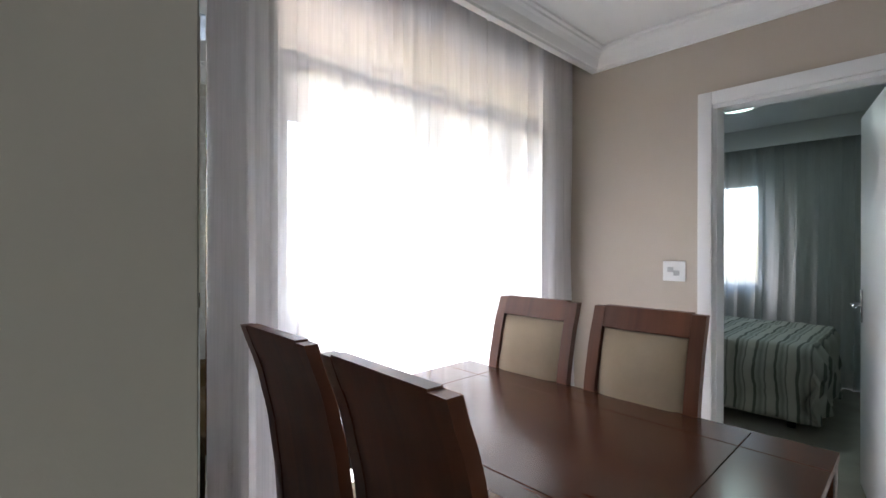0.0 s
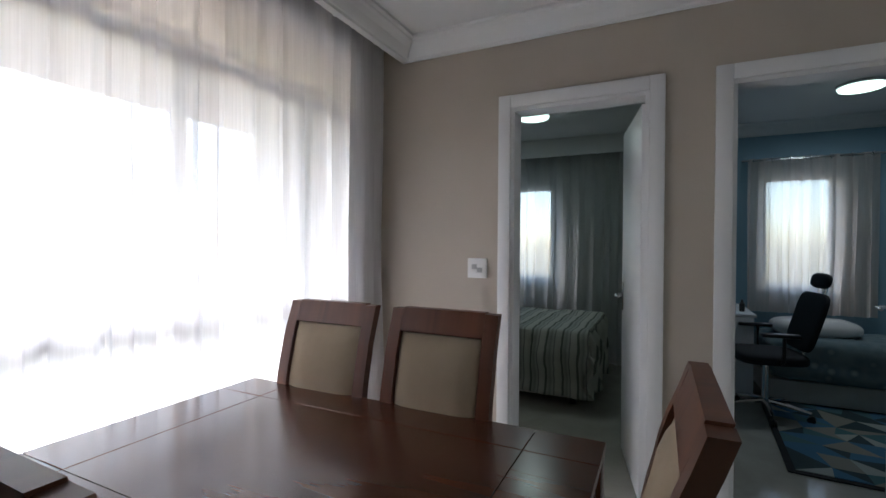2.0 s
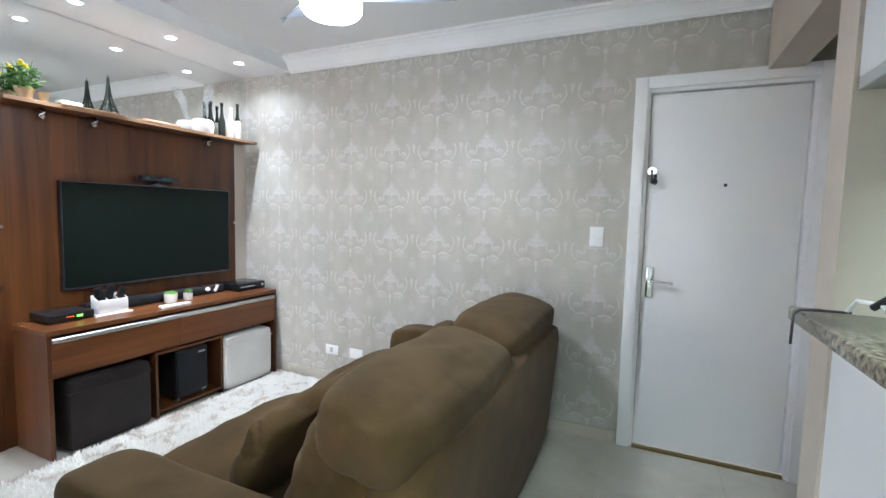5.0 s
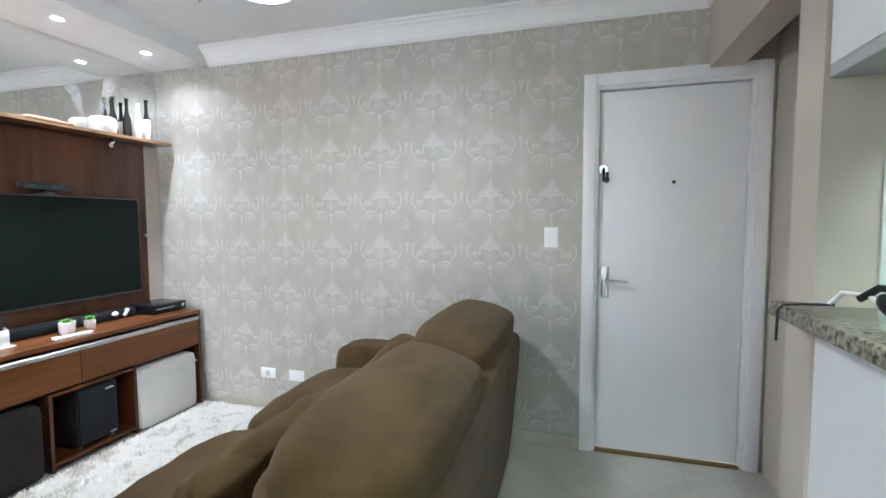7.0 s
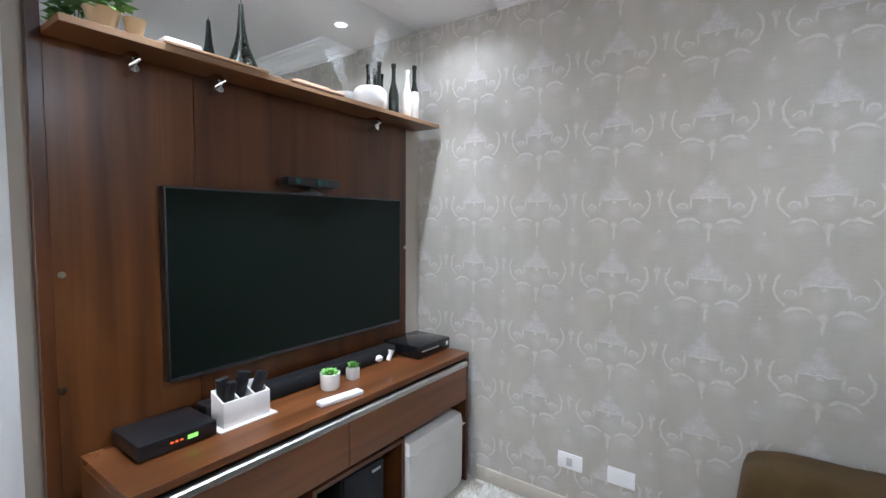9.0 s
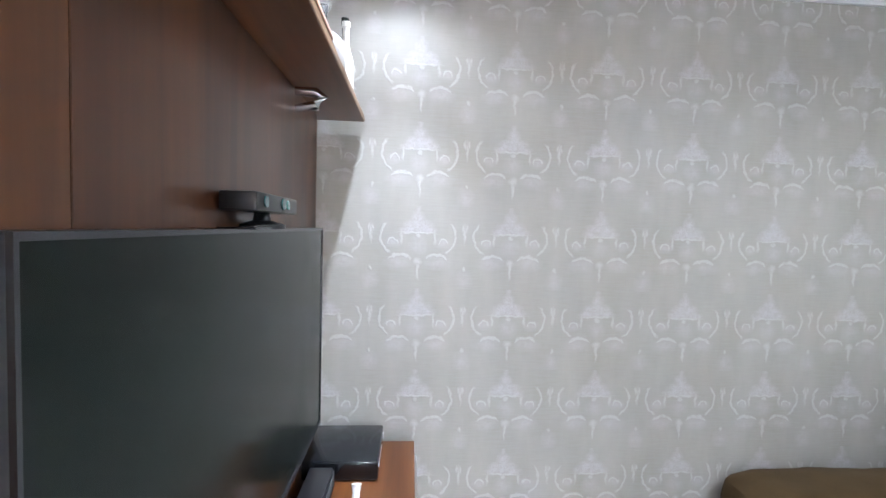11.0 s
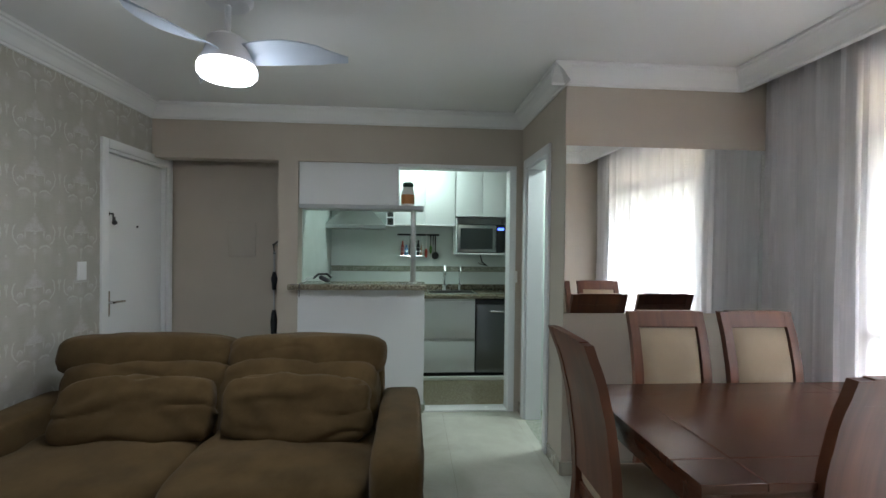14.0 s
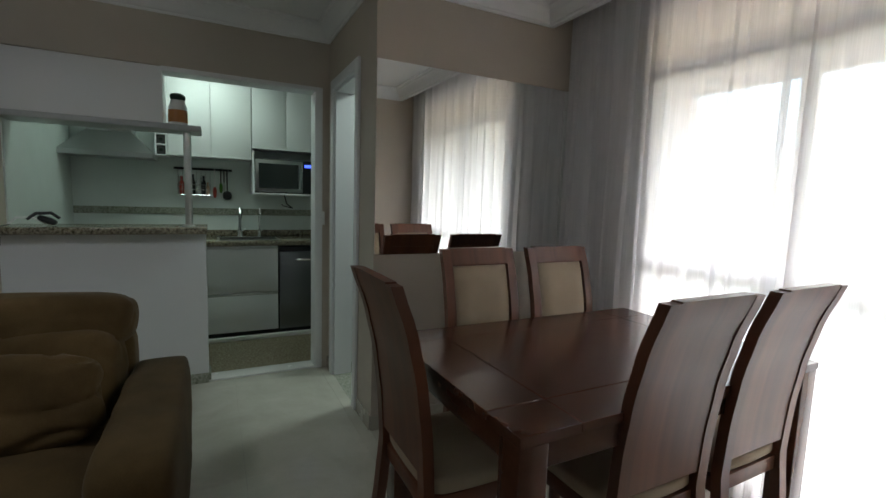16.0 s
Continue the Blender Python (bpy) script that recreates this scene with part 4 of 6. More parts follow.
tp("panel", [(0.002, 0.026, -1.26, -0.135, 0.0, 1.89)], REDWOOD)
tp("side_panel", [(0.002, 0.026, -1.66, -1.262, 0.0, 1.89)], SIDEWOOD, "lighter orange-brown board")
tp("end_strip", [(0.002, 0.034, -1.695, -1.662, 0.0, 2.44)], REDWOOD)
shelf = tp("shelf", [(0.002, 0.176, -1.66, -0.035, 1.892, 1.912)], REDWOODH)
tp("edge_band", [(0.1762, 0.1782, -1.66, -0.035, 1.892, 1.912)], EDGEWOOD, "lighter worn wood edge", parent=shelf)
tp("mirror", [(0.002, 0.008, -1.658, -0.004, 1.914, 2.452)], MIRROR, "large mirror above the shelf")
for y in (-1.46, -1.20, -0.42):
    bm = bmesh.new()
    tube(bm, [(0.027, y + 0.9, 1.885), (0.08, y + 0.9, 1.882), (0.105, y + 0.9, 1.868), (0.085, y + 0.9, 1.845), (0.027, y + 0.9, 1.835)], [0.014, 0.016, 0.012, 0.015, 0.010], 10)
    part("shelf_bracket", bm, CHROME, tvw, "small curved chrome shelf bracket")
for y, z in ((-1.64, 1.232), (-0.145, 1.243), (-1.65, 0.90)):
    bm = bmesh.new()
    cyl(bm, (0.0262, y + 0.9, z), (0.032, y + 0.9, z), 0.012, 0.010, 14)
    part("screw_cap", bm, CHROME, tvw, "round chrome screw cap")

tv = thing("television", (0.070, -0.808, 0.852), "large flat switched-off television hung on the wood panel", "television")
bm = bmesh.new()
box(bm, -0.0435, -0.0425, -0.30, 0.30, 0.15, 0.50, 0.006)
part("wall_mount", bm, BLACKP, tv)
bm = bmesh.new()
box(bm, -0.042, -0.004, -0.575, 0.575, 0.0, 0.648, 0.004)
part("casing", bm, BLACKP, tv)
bm = bmesh.new()
for r in ((-0.575, -0.57, 0, 0.648), (0.57, 0.575, 0, 0.648), (-0.5698, 0.5698, 0, 0.012), (-0.5698, 0.5698, 0.641, 0.648)):
    box(bm, -0.0038, 0.002, r[0], r[1], r[2], r[3])
part("bezel", bm, Mat("dark_chrome_bezel", (0.10, 0.10, 0.11), 0.25, 0.8).m, tv, smooth=False)
bm = bmesh.new()
box(bm, -0.0035, -0.001, -0.5695, 0.5695, 0.0125, 0.6405)
part("screen", bm, SCREEN, tv, "dark slightly hazy screen", smooth=False)

kin = thing("motion_sensor_camera", (0.06, -0.80, 1.500), "black glossy motion sensor bar on a small stand atop the television", "sensor camera")
bm = bmesh.new()
box(bm, -0.030, 0.035, -0.135, 0.135, 0.032, 0.066, 0.004)
part("bar", bm, BLACKP, kin)
SENSORLENS = Mat("sensor_lens", (0.03, 0.10, 0.10), 0.08).m
for y, r in ((-0.09, 0.011), (0.02, 0.012), (0.055, 0.010)):
    bm = bmesh.new()
    cyl(bm, (0.0352, y, 0.050), (0.038, y, 0.050), r, n=16)
    part("lens", bm, SENSORLENS, kin)
bm = bmesh.new()
lathe(bm, [(0.045, 0.0), (0.045, 0.008), (0.018, 0.016), (0.014, 0.036)], (0, 0, 0), 20)
box(bm, -0.04, 0.03, -0.13, 0.05, -0.001, 0.003)
part("stand", bm, BLACKP, kin)

# console
con = thing("tv_console", (0.2, -0.83, 0), "reddish walnut console with two shallow drawers and open bays", "cabinet")
CX0, CX1, CY0, CY1 = -0.158, 0.192, -0.79, 0.785


def cp(name, rows, mat, label="", bevel=0.0012, parent=con):
    bm = bmesh.new()
    for r in rows:
        box(bm, *r, bevel, 1)
    return part(name, bm, mat, parent, label, False)


cp("top", [(CX0, CX1 - 0.004, CY0, CY1, 0.672, 0.698)], REDWOODH)
cp("side", [(CX0, CX1 - 0.004, CY0, CY0 + 0.022, 0, 0.6715)], REDWOOD)
cp("side", [(CX0, CX1 - 0.004, CY1 - 0.022, CY1, 0, 0.6715)], REDWOOD)
cp("back", [(CX0, CX0 + 0.006, CY0 + 0.023, CY1 - 0.023, 0.0, 0.6715)], REDWOODH)
cp("drawer_floor", [(CX0 + 0.007, CX1 - 0.03, CY0 + 0.023, CY1 - 0.023, 0.43, 0.445)], REDWOODH)
for a, b in ((CY0 + 0.023, -0.06), (-0.057, CY1 - 0.023)):
    d = cp("drawer", [(CX1 - 0.024, CX1 - 0.004, a, b, 0.448, 0.627)], REDWOODH)
    bm = bmesh.new()
    extrude_outline(bm, [(CX1 - 0.024, 0.629), (CX1 + 0.002, 0.629), (CX1 + 0.006, 0.634), (CX1 + 0.004, 0.650), (CX1 - 0.006, 0.656), (CX1 - 0.024, 0.656)], a, b, "y")
    part("handle", bm, ALU, d, "long brushed aluminium profile handle", smooth=False)
nb = [(-0.225, 0.275)]
cp("niche_box", [(CX0 + 0.007, CX1 - 0.012, -0.225, -0.207, 0.0, 0.4295), (CX0 + 0.007, CX1 - 0.012, 0.257, 0.275, 0.0, 0.4295), (CX0 + 0.007, CX1 - 0.012, -0.2065, 0.2565, 0.03, 0.048),
                 (CX0 + 0.007, CX1 - 0.012, -0.2065, 0.2565, 0.4115, 0.4295)], REDWOOD)


def pouf(x, y, mat, label, stitch):
    e = thing("pouf", (x, y, 0), label, "stool", "poufs under the console")
    bm = bmesh.new()
    soft_block(bm, (0, 0, 0.205), (0.40, 0.445, 0.40), p=16, n=8, puff=0.012)
    part("cover", bm, mat, e)
    bm = bmesh.new()
    for z in (0.335,):
        box(bm, -0.204, 0.204, -0.2265, 0.2265, z, z + 0.004, 0.001, 1)
    part("piping", bm, stitch, e)
    return e


pouf(0.205, -1.315, DARKLEATHER, "square dark brown leatherette pouf pushed under the console", DARKLEATHER)
pouf(0.205, -0.328, WHITELEATHER, "square off-white leatherette pouf pushed under the console", WHITELEATHER)
sub = thing("subwoofer", (0.22, -0.80, 0.049), "black cloth-fronted subwoofer in the console's middle bay", "speaker")
bm = bmesh.new()
box(bm, -0.15, 0.13, -0.10, 0.13, 0.012, 0.345, 0.006)
part("cabinet", bm, BLACKP, sub)
bm = bmesh.new()
box(bm, 0.1305, 0.145, -0.095, 0.125, 0.02, 0.338, 0.006)
part("grille", bm, SPEAKERCLOTH, sub)
bm = bmesh.new()
for y in (-0.08, 0.11):
    for x in (-0.12, 0.11):
        cyl(bm, (x, y, 0), (x, y, 0.012), 0.014, n=12)
part("foot", bm, GREYP, sub)
bm = bmesh.new()
box(bm, 0.1452, 0.1462, 0.055, 0.105, 0.30, 0.312)
box(bm, 0.1452, 0.1462, 0.075, 0.11, 0.03, 0.04)
part("badge", bm, GREYP, sub, "small plain grey badges", smooth=False)

bar = thing("soundbar", (0.10, -0.80, 0.698), "long low black soundbar standing before the television", "soundbar")
bm = bmesh.new()
box(bm, -0.04, 0.035, -0.50, 0.46, 0.002, 0.062, 0.008)
part("cabinet", bm, BLACKP, bar)
bm = bmesh.new()
box(bm, 0.0352, 0.039, -0.49, 0.45, 0.008, 0.056, 0.002)
part("grille", bm, SPEAKERCLOTH, bar)
bm = bmesh.new()
box(bm, 0.0392, 0.0400, -0.005, 0.035, 0.028, 0.036)
part("badge", bm, GREYP, bar, smooth=False)

xb = thing("game_console", (0.155, -0.185, 0.698), "glossy black game console lying on the television console", "game console")
bm = bmesh.new()
box(bm, -0.125, 0.115, -0.135, 0.135, 0.004, 0.066, 0.007)
part("casing", bm, Mat("glossy_black", (0.01, 0.011, 0.013), 0.13).m, xb)
bm = bmesh.new()
box(bm, 0.1152, 0.117, -0.11, 0.03, 0.035, 0.040)
box(bm, 0.1152, 0.118, 0.095, 0.115, 0.028, 0.048, 0.0006, 1)
part("front_detail", bm, GREYP, xb, "thin slot and round button", smooth=False)
bm = bmesh.new()
for y in (-0.1, 0.1):
    for x in (-0.1, 0.09):
        cyl(bm, (x, y, 0), (x, y, 0.004), 0.01, n=10)
part("foot", bm, BLACKP, xb)

dvr = thing("cable_box", (0.15, -1.425, 0.698), "black cable television box with a small lit display", "decoder")
bm = bmesh.new()
box(bm, -0.11, 0.085, -0.115, 0.11, 0.004, 0.05, 0.004)
part("casing", bm, BLACKP, dvr)
bm = bmesh.new()
box(bm, 0.0852, 0.0862, 0.02, 0.05, 0.022, 0.034)
part("display", bm, LEDGREEN, dvr, "small green digits", smooth=False)
bm = bmesh.new()
for k in range(3):
    box(bm, 0.0852, 0.0860, -0.03 + 0.014 * k, -0.022 + 0.014 * k, 0.026, 0.031)
part("indicator", bm, make_emit("red_indicator_lit", (0.8, 0.1, 0.02), 0.12), dvr, smooth=False)

ro = thing("remote_holder", (0.19, -1.205, 0.698), "white wooden three-slot remote holder with black remotes", "holder")
for nm, r in (("base", (-0.055, 0.055, -0.105, 0.105, 0, 0.006)), ("front_board", (0.034, 0.040, -0.085, 0.085, 0.0062, 0.092)), ("back_board", (-0.040, -0.034, -0.085, 0.085, 0.0062, 0.118))):
    bm = bmesh.new()
    box(bm, *r, 0.001)
    part(nm, bm, CERAMIC, ro)
for y in (-0.085, -0.03, 0.026, 0.079):
    bm = bmesh.new()
    extrude_outline(bm, [(-0.0338, 0.0062), (0.0338, 0.0062), (0.0338, 0.091), (-0.0338, 0.116)], y, y + 0.006, "y")
    part("divider", bm, CERAMIC, ro, smooth=False)
for k, (y, z, tl, w) in enumerate(((-0.055, 0.145, 8, 0.042), (-0.048, 0.13, -6, 0.03), (0.0, 0.15, -14, 0.045), (0.052, 0.14, -20, 0.04))):
    bm = bmesh.new()
    vs = box(bm, -0.011, 0.011, -w / 2, w / 2, -0.07, 0.07, 0.006)
    bmesh.ops.transform(bm, matrix=Matrix.Translation((-0.012 + 0.018 * (k % 2), y, z - 0.05)) @ Matrix.Rotation(radians(tl), 4, "X") @ Matrix.Rotation(radians(6), 4, "Y"), verts=list(bm.verts))
    part("remote", bm, BLACKP, ro, "black remote control")
rm = thing("remote_control", (0.335, -0.885, 0.698), "slim white remote control lying on the console", "remote control")
rm.rotation_euler = (0, 0, radians(-8))
bm = bmesh.new()
box(bm, -0.022, 0.022, -0.095, 0.095, 0, 0.018, 0.005)
part("casing", bm, PLASTIC, rm)
bm = bmesh.new()
box(bm, -0.012, 0.012, -0.08, -0.055, 0.0181, 0.0195, 0.0004, 1)
part("button", bm, GREYP, rm, smooth=False)


def succulent(bm, at, r, n, seed, tall=1.0):
    rg = random.Random(seed)
    for k in range(n):
        a, lv = k * 2.4, k / n
        ln = r * (1.1 - 0.55 * lv)
        el = 0.25 + 1.1 * lv
        d = Vector((math.cos(a) * math.cos(el), math.sin(a) * math.cos(el), math.sin(el) * tall))
        side = Vector((-math.sin(a), math.cos(a), 0)) * r * 0.28
        up = Vector((0, 0, 1)) * r * 0.10
        o = Vector(at)
        mid, tip = o + d * ln * 0.6, o + d * ln * (1 + 0.1 * rg.random())
        v = [bm.verts.new(p) for p in (o, mid + side - up * 0.3, tip, mid - side - up * 0.3, mid + up * 1.6, mid - up * 1.4)]
        for f in ((0, 1, 4), (1, 2, 4), (2, 3, 4), (3, 0, 4), (1, 0, 5), (2, 1, 5), (3, 2, 5), (0, 3, 5)):
            bm.faces.new([v[i] for i in f])


LEAF2 = paint("succulent_green", (0.12, 0.32, 0.06), 0.5, 0.02, 0.2)
p1 = thing("potted_succulent", (0.21, -0.83, 0.698), "green succulent in a round white pot", "plant")
bm = bmesh.new()
lathe(bm, [(0.034, 0), (0.040, 0.01), (0.042, 0.066), (0.037, 0.068), (0.034, 0.058), (0.001, 0.056)], n=24)
part("pot", bm, CERAMIC, p1)
bm = bmesh.new()
succulent(bm, (0, 0, 0.056), 0.045, 26, 1)
part("rosette", bm, LEAF2, p1)
p2 = thing("potted_succulent", (0.20, -0.695, 0.698), "small succulent with pinkish tips in a square white pot", "plant")
bm = bmesh.new()
box(bm, -0.022, 0.022, -0.022, 0.022, 0, 0.052, 0.003)
part("pot", bm, CERAMIC, p2)
bm = bmesh.new()
succulent(bm, (0, 0, 0.05), 0.033, 20, 5, 1.3)
part("rosette", bm, LEAF2, p2)
bird = bmesh.new()
soft_block(bird, (0, 0, 0.030), (0.05, 0.072, 0.052), p=2.2, n=8)
soft_block(bird, (0.0, -0.030, 0.058), (0.034, 0.034, 0.032), p=2, n=6)
cyl(bird, (0, -0.046, 0.058), (0, -0.057, 0.056), 0.006, 0.001, 8)
tube(bird, [(0, 0.028, 0.035), (0, 0.045, 0.058), (0, 0.052, 0.080)], [0.012, 0.011, 0.015], 10)
ob = part("bird_figurine", bird, CERAMIC, None, "small white ceramic bird figurine on the console")
ob.location = (0.22, -0.52, 0.698)
ob["category"] = "figurine"

# things on the display shelf
SZ = 1.912
fl = thing("flowering_plant", (0.11, -1.545, SZ), "leafy yellow-flowering plant in a wrapped pot on the display shelf", "plant")
bm = bmesh.new()
lathe(bm, [(0.030, 0), (0.042, 0.055), (0.046, 0.062), (0.038, 0.060), (0.002, 0.052)], (0, 0, 0), 14)
lathe(bm, [(0.018, 0), (0.028, 0.048), (0.030, 0.052), (0.024, 0.050), (0.002, 0.045)], (0.03, 0.07, 0), 14)
part("pot", bm, paint("straw_wrap", (0.58, 0.42, 0.24), 0.8), fl)
rg = random.Random(12)
bm = bmesh.new()
tips = []
for k in range(7):
    a = rg.uniform(0, 6.28)
    h = rg.uniform(0.08, 0.19)
    tx, ty = 0.035 * math.cos(a), 0.045 * math.sin(a)
    tube(bm, [(0, 0, 0.05), (tx * 0.5, ty * 0.6, 0.05 + h * 0.5), (tx, ty, 0.05 + h)], 0.002, 5)
    tips.append((tx, ty, 0.05 + h))
part("stem", bm, GREEN, fl)
bm = bmesh.new()
for k in range(150):
    a, h = rg.uniform(0, 6.28), rg.uniform(0.055, 0.165)
    rr = rg.uniform(0.01, 0.045)
    o = Vector((rr * math.cos(a), rr * math.sin(a) * 1.3, h))
    d = Vector((math.cos(a), math.sin(a), rg.uniform(-0.3, 0.7))).normalized() * rg.uniform(0.028, 0.05)
    sd = Vector((-math.sin(a), math.cos(a), rg.uniform(-0.3, 0.3))) * 0.013
    dip = Vector((0, 0, -0.006))
    v = [bm.verts.new(p) for p in (o, o + d * 0.5 + sd, o + d + dip, o + d * 0.5 - sd, o + d * 0.5 + Vector((0, 0, 0.004)))]
    for f in ((0, 1, 4), (1, 2, 4), (2, 3, 4), (3, 0, 4)):
        bm.faces.new([v[i] for i in f])
part("foliage", bm, GREEN, fl)
bm = bmesh.new()
for t3 in tips[:3]:
    for k in range(5):
        o = Vector(t3) + Vector([rg.uniform(-0.012, 0.012) for _ in range(3)])
        bmesh.ops.create_icosphere(bm, subdivisions=1, radius=rg.uniform(0.006, 0.010), matrix=Matrix.Translation(o))
part("blossom", bm, YELLOW, fl, "yellow blossoms")

bm = bmesh.new()
box(bm, -0.03, 0.035, -0.055, 0.055, 0, 0.022, 0.006)
ob = part("trinket_box", bm, CERAMIC, None, "small white trinket dish on the display shelf")
ob.location, ob["category"] = (0.12, -1.345, SZ + 0.011), "dish"
bm = bmesh.new()
box(bm, -0.05, 0.055, -0.17, 0.17, 0, 0.010, 0.0015)
ob = part("thin_board", bm, EDGEWOOD, None, "thin light wooden board lying flat on the display shelf")
ob.location, ob["category"] = (0.13, -1.24, SZ), "board"
bm = bmesh.new()
box(bm, -0.05, 0.05, -0.13, 0.13, 0, 0.012, 0.002)
box(bm, -0.045, 0.045, -0.11, 0.05, 0.0125, 0.018, 0.002)
ob = part("thin_book", bm, TERRA, None, "two thin brown booklets lying flat on the display shelf")
ob.location, ob["category"] = (0.13, -0.84, SZ), "book"


def make_tower():
    """A small lattice tower ornament: four bowed legs that meet, two decks, cross bars."""
    BRONZE = Mat("aged_bronze", (0.030, 0.040, 0.028), 0.45, 0.35).m
    bm = bmesh.new()
    prof = [(0.034, 0.0), (0.021, 0.045), (0.013, 0.080), (0.0075, 0.125), (0.005, 0.17), (0.0032, 0.215)]
    for sx in (-1, 1):
        for sy in (-1, 1):
            tube(bm, [(sx * r, sy * r, z) for r, z in prof], [0.0075, 0.0062, 0.0052, 0.0042, 0.0034, 0.0028], 6)
    for r, z in ((0.026, 0.045), (0.018, 0.078)):
        box(bm, -r, r, -r, r, z, z + 0.005, 0.001, 1)
    for i in range(9):
        z = 0.008 + i * 0.021
        for (r0, z0), (r1, z1) in zip(prof, prof[1:]):
            if z0 <= z < z1:
                r = r0 + (r1 - r0) * (z - z0) / (z1 - z0)
                z2 = z + 0.016
                for sx, sy, ex, ey in ((-1, -1, 1, -1), (1, -1, 1, 1), (1, 1, -1, 1), (-1, 1, -1, -1)):
                    cyl(bm, (sx * r, sy * r, z), (ex * r * 0.9, ey * r * 0.9, z2), 0.0017, n=4)
                    cyl(bm, (ex * r, ey * r, z), (sx * r * 0.9, sy * r * 0.9, z2), 0.0017, n=4)
    cyl(bm, (0, 0, 0.200), (0, 0, 0.232), 0.004, 0.001, 8)
    box(bm, -0.006, 0.006, -0.006, 0.006, 0.200, 0.207, 0.001, 1)
    box(bm, -0.042, 0.042, -0.042, 0.042, -0.006, 0.0, 0.001, 1)
    ob = part("lattice_tower", bm, BRONZE, None, "dark bronze lattice tower ornament on the display shelf")
    ob.location, ob["category"] = (0.12, -1.135, SZ + 0.0165), "ornament"


make_tower()
df = thing("aroma_diffuser", (0.092, -0.475, SZ), "round white aroma diffuser on the display shelf", "diffuser")
bm = bmesh.new()
lathe(bm, [(0.070, 0), (0.077, 0.008), (0.080, 0.06), (0.076, 0.088), (0.062, 0.103), (0.012, 0.108), (0.010, 0.104), (0.001, 0.104)], n=36)
part("body", bm, CERAMIC, df)
bm = bmesh.new()
lathe(bm, [(0.0735, 0.0), (0.0735, 0.006), (0.06, 0.006)], n=36)
part("base_ring", bm, GREYP, df)
VAPOUR = Mat("thin_white_vapour", (0.9, 0.9, 0.92), 1.0, spec=0.0)
_vt = VAPOUR.n("ShaderNodeBsdfTransparent", Color=(1, 1, 1, 1))
_vd = VAPOUR.n("ShaderNodeBsdfDiffuse", Color=(0.92, 0.93, 0.95, 1))
_vl = VAPOUR.n("ShaderNodeBsdfTranslucent", Color=(0.92, 0.93, 0.95, 1))
_va = VAPOUR.n("ShaderNodeMixShader", i0=0.5, i1=_vd.outputs[0], i2=_vl.outputs[0])
_vz = VAPOUR.n("ShaderNodeSeparateXYZ", Vector=VAPOUR.co())
_vf = VAPOUR.math("MULTIPLY", VAPOUR.range(VAPOUR.noise(VAPOUR.co(), 38, 4, 0.7, 0.8), 0.40, 0.68, 0.02, 0.36), VAPOUR.range(_vz.outputs[2], 0.17, 0.25, 1.0, 0.0))
_vm = VAPOUR.n("ShaderNodeMixShader", i0=_vf, i1=_vt.outputs[0], i2=_va.outputs[0])
VAPOUR.t.links.new(_vm.outputs[0], VAPOUR.t.nodes["Material Output"].inputs[0])
bm = bmesh.new()
tube(bm, [(0.10 * (i / 15) ** 1.3 + 0.010 * math.sin(i * 1.1) * i / 15, 0.012 * math.sin(i * 0.8) * i / 15, 0.24 * i / 15) for i in range(16)],
     [0.006 + 0.030 * (i / 15) ** 0.8 + 0.004 * math.sin(i * 1.7) for i in range(16)], 14)
vp = part("vapour", bm, VAPOUR.m, None, "thin white vapour rising from the aroma diffuser on the shelf")
vp.location, vp["category"] = (0.092, -0.475, SZ + 0.108), "vapour"
vp.visible_shadow = False
TWINE = make_fabric("pale_twine_wrap", (0.5, 0.46, 0.40), (0.66, 0.62, 0.56), 700, 0.9)
for k, (x, y, h, top, bot) in enumerate(((0.045, -0.365, 0.265, GLASSBR, GLASSBR), (0.14, -0.262, 0.235, TWINE, TWINE), (0.075, -0.29, 0.27, GLASSBR, GLASSBR), (0.125, -0.185, 0.28, GLASSBR, TWINE))):
    lab = ("slim dark glass bottle", "slim bottle wrapped whole in pale twine", "dark glass bottle with a long neck", "dark-necked bottle wrapped in pale twine below")[k]
    e = thing("bottle", (x, y, SZ), lab + " on the display shelf", "bottle", "bottles on the display shelf")
    hb = h * 0.52
    bm = bmesh.new()
    lathe(bm, [(0.024, 0), (0.0265, 0.006), (0.0265, hb * 0.8), (0.022, hb)], n=20)
    part("body", bm, bot, e)
    bm = bmesh.new()
    lathe(bm, [(0.0218, hb), (0.013, hb * 1.22), (0.0105, hb * 1.4), (0.0105, h * 0.93), (0.0130, h * 0.935), (0.0130, h), (0.001, h)], n=18)
    part("neck", bm, top, e)

# ---- rug ----
RUGM = Mat("cream_shag_pile", (0.62, 0.59, 0.54), 0.95, spec=0.1)
_co = RUGM.co()
_v = RUGM.noise(_co, 7, 4, 0.6, 1.2)
_c = RUGM.ramp(_v, [(0.42, (0.74, 0.72, 0.68)), (0.55, (0.70, 0.675, 0.63)), (0.62, (0.48, 0.43, 0.37))])
_r = RUGM.n("ShaderNodeNewGeometry").outputs["Random Per Island"]
RUGM.color(RUGM.mix(RUGM.math("MULTIPLY", _r, 0.30), _c, (0.80, 0.79, 0.76)))
rug = thing("shag_rug", (0, 0, 0), "cream shaggy rug with faint grey-beige figures before the console", "rug")
rx0, rx1, ry0, ry1 = 0.44, 1.62, -2.06, -0.06
bm = bmesh.new()
box(bm, rx0 + 0.02, rx1 - 0.02, ry0 + 0.02, ry1 - 0.02, 0.0, 0.010, 0.003)
part("backing", bm, RUGM.m, rug)
_verts, _faces = [], []
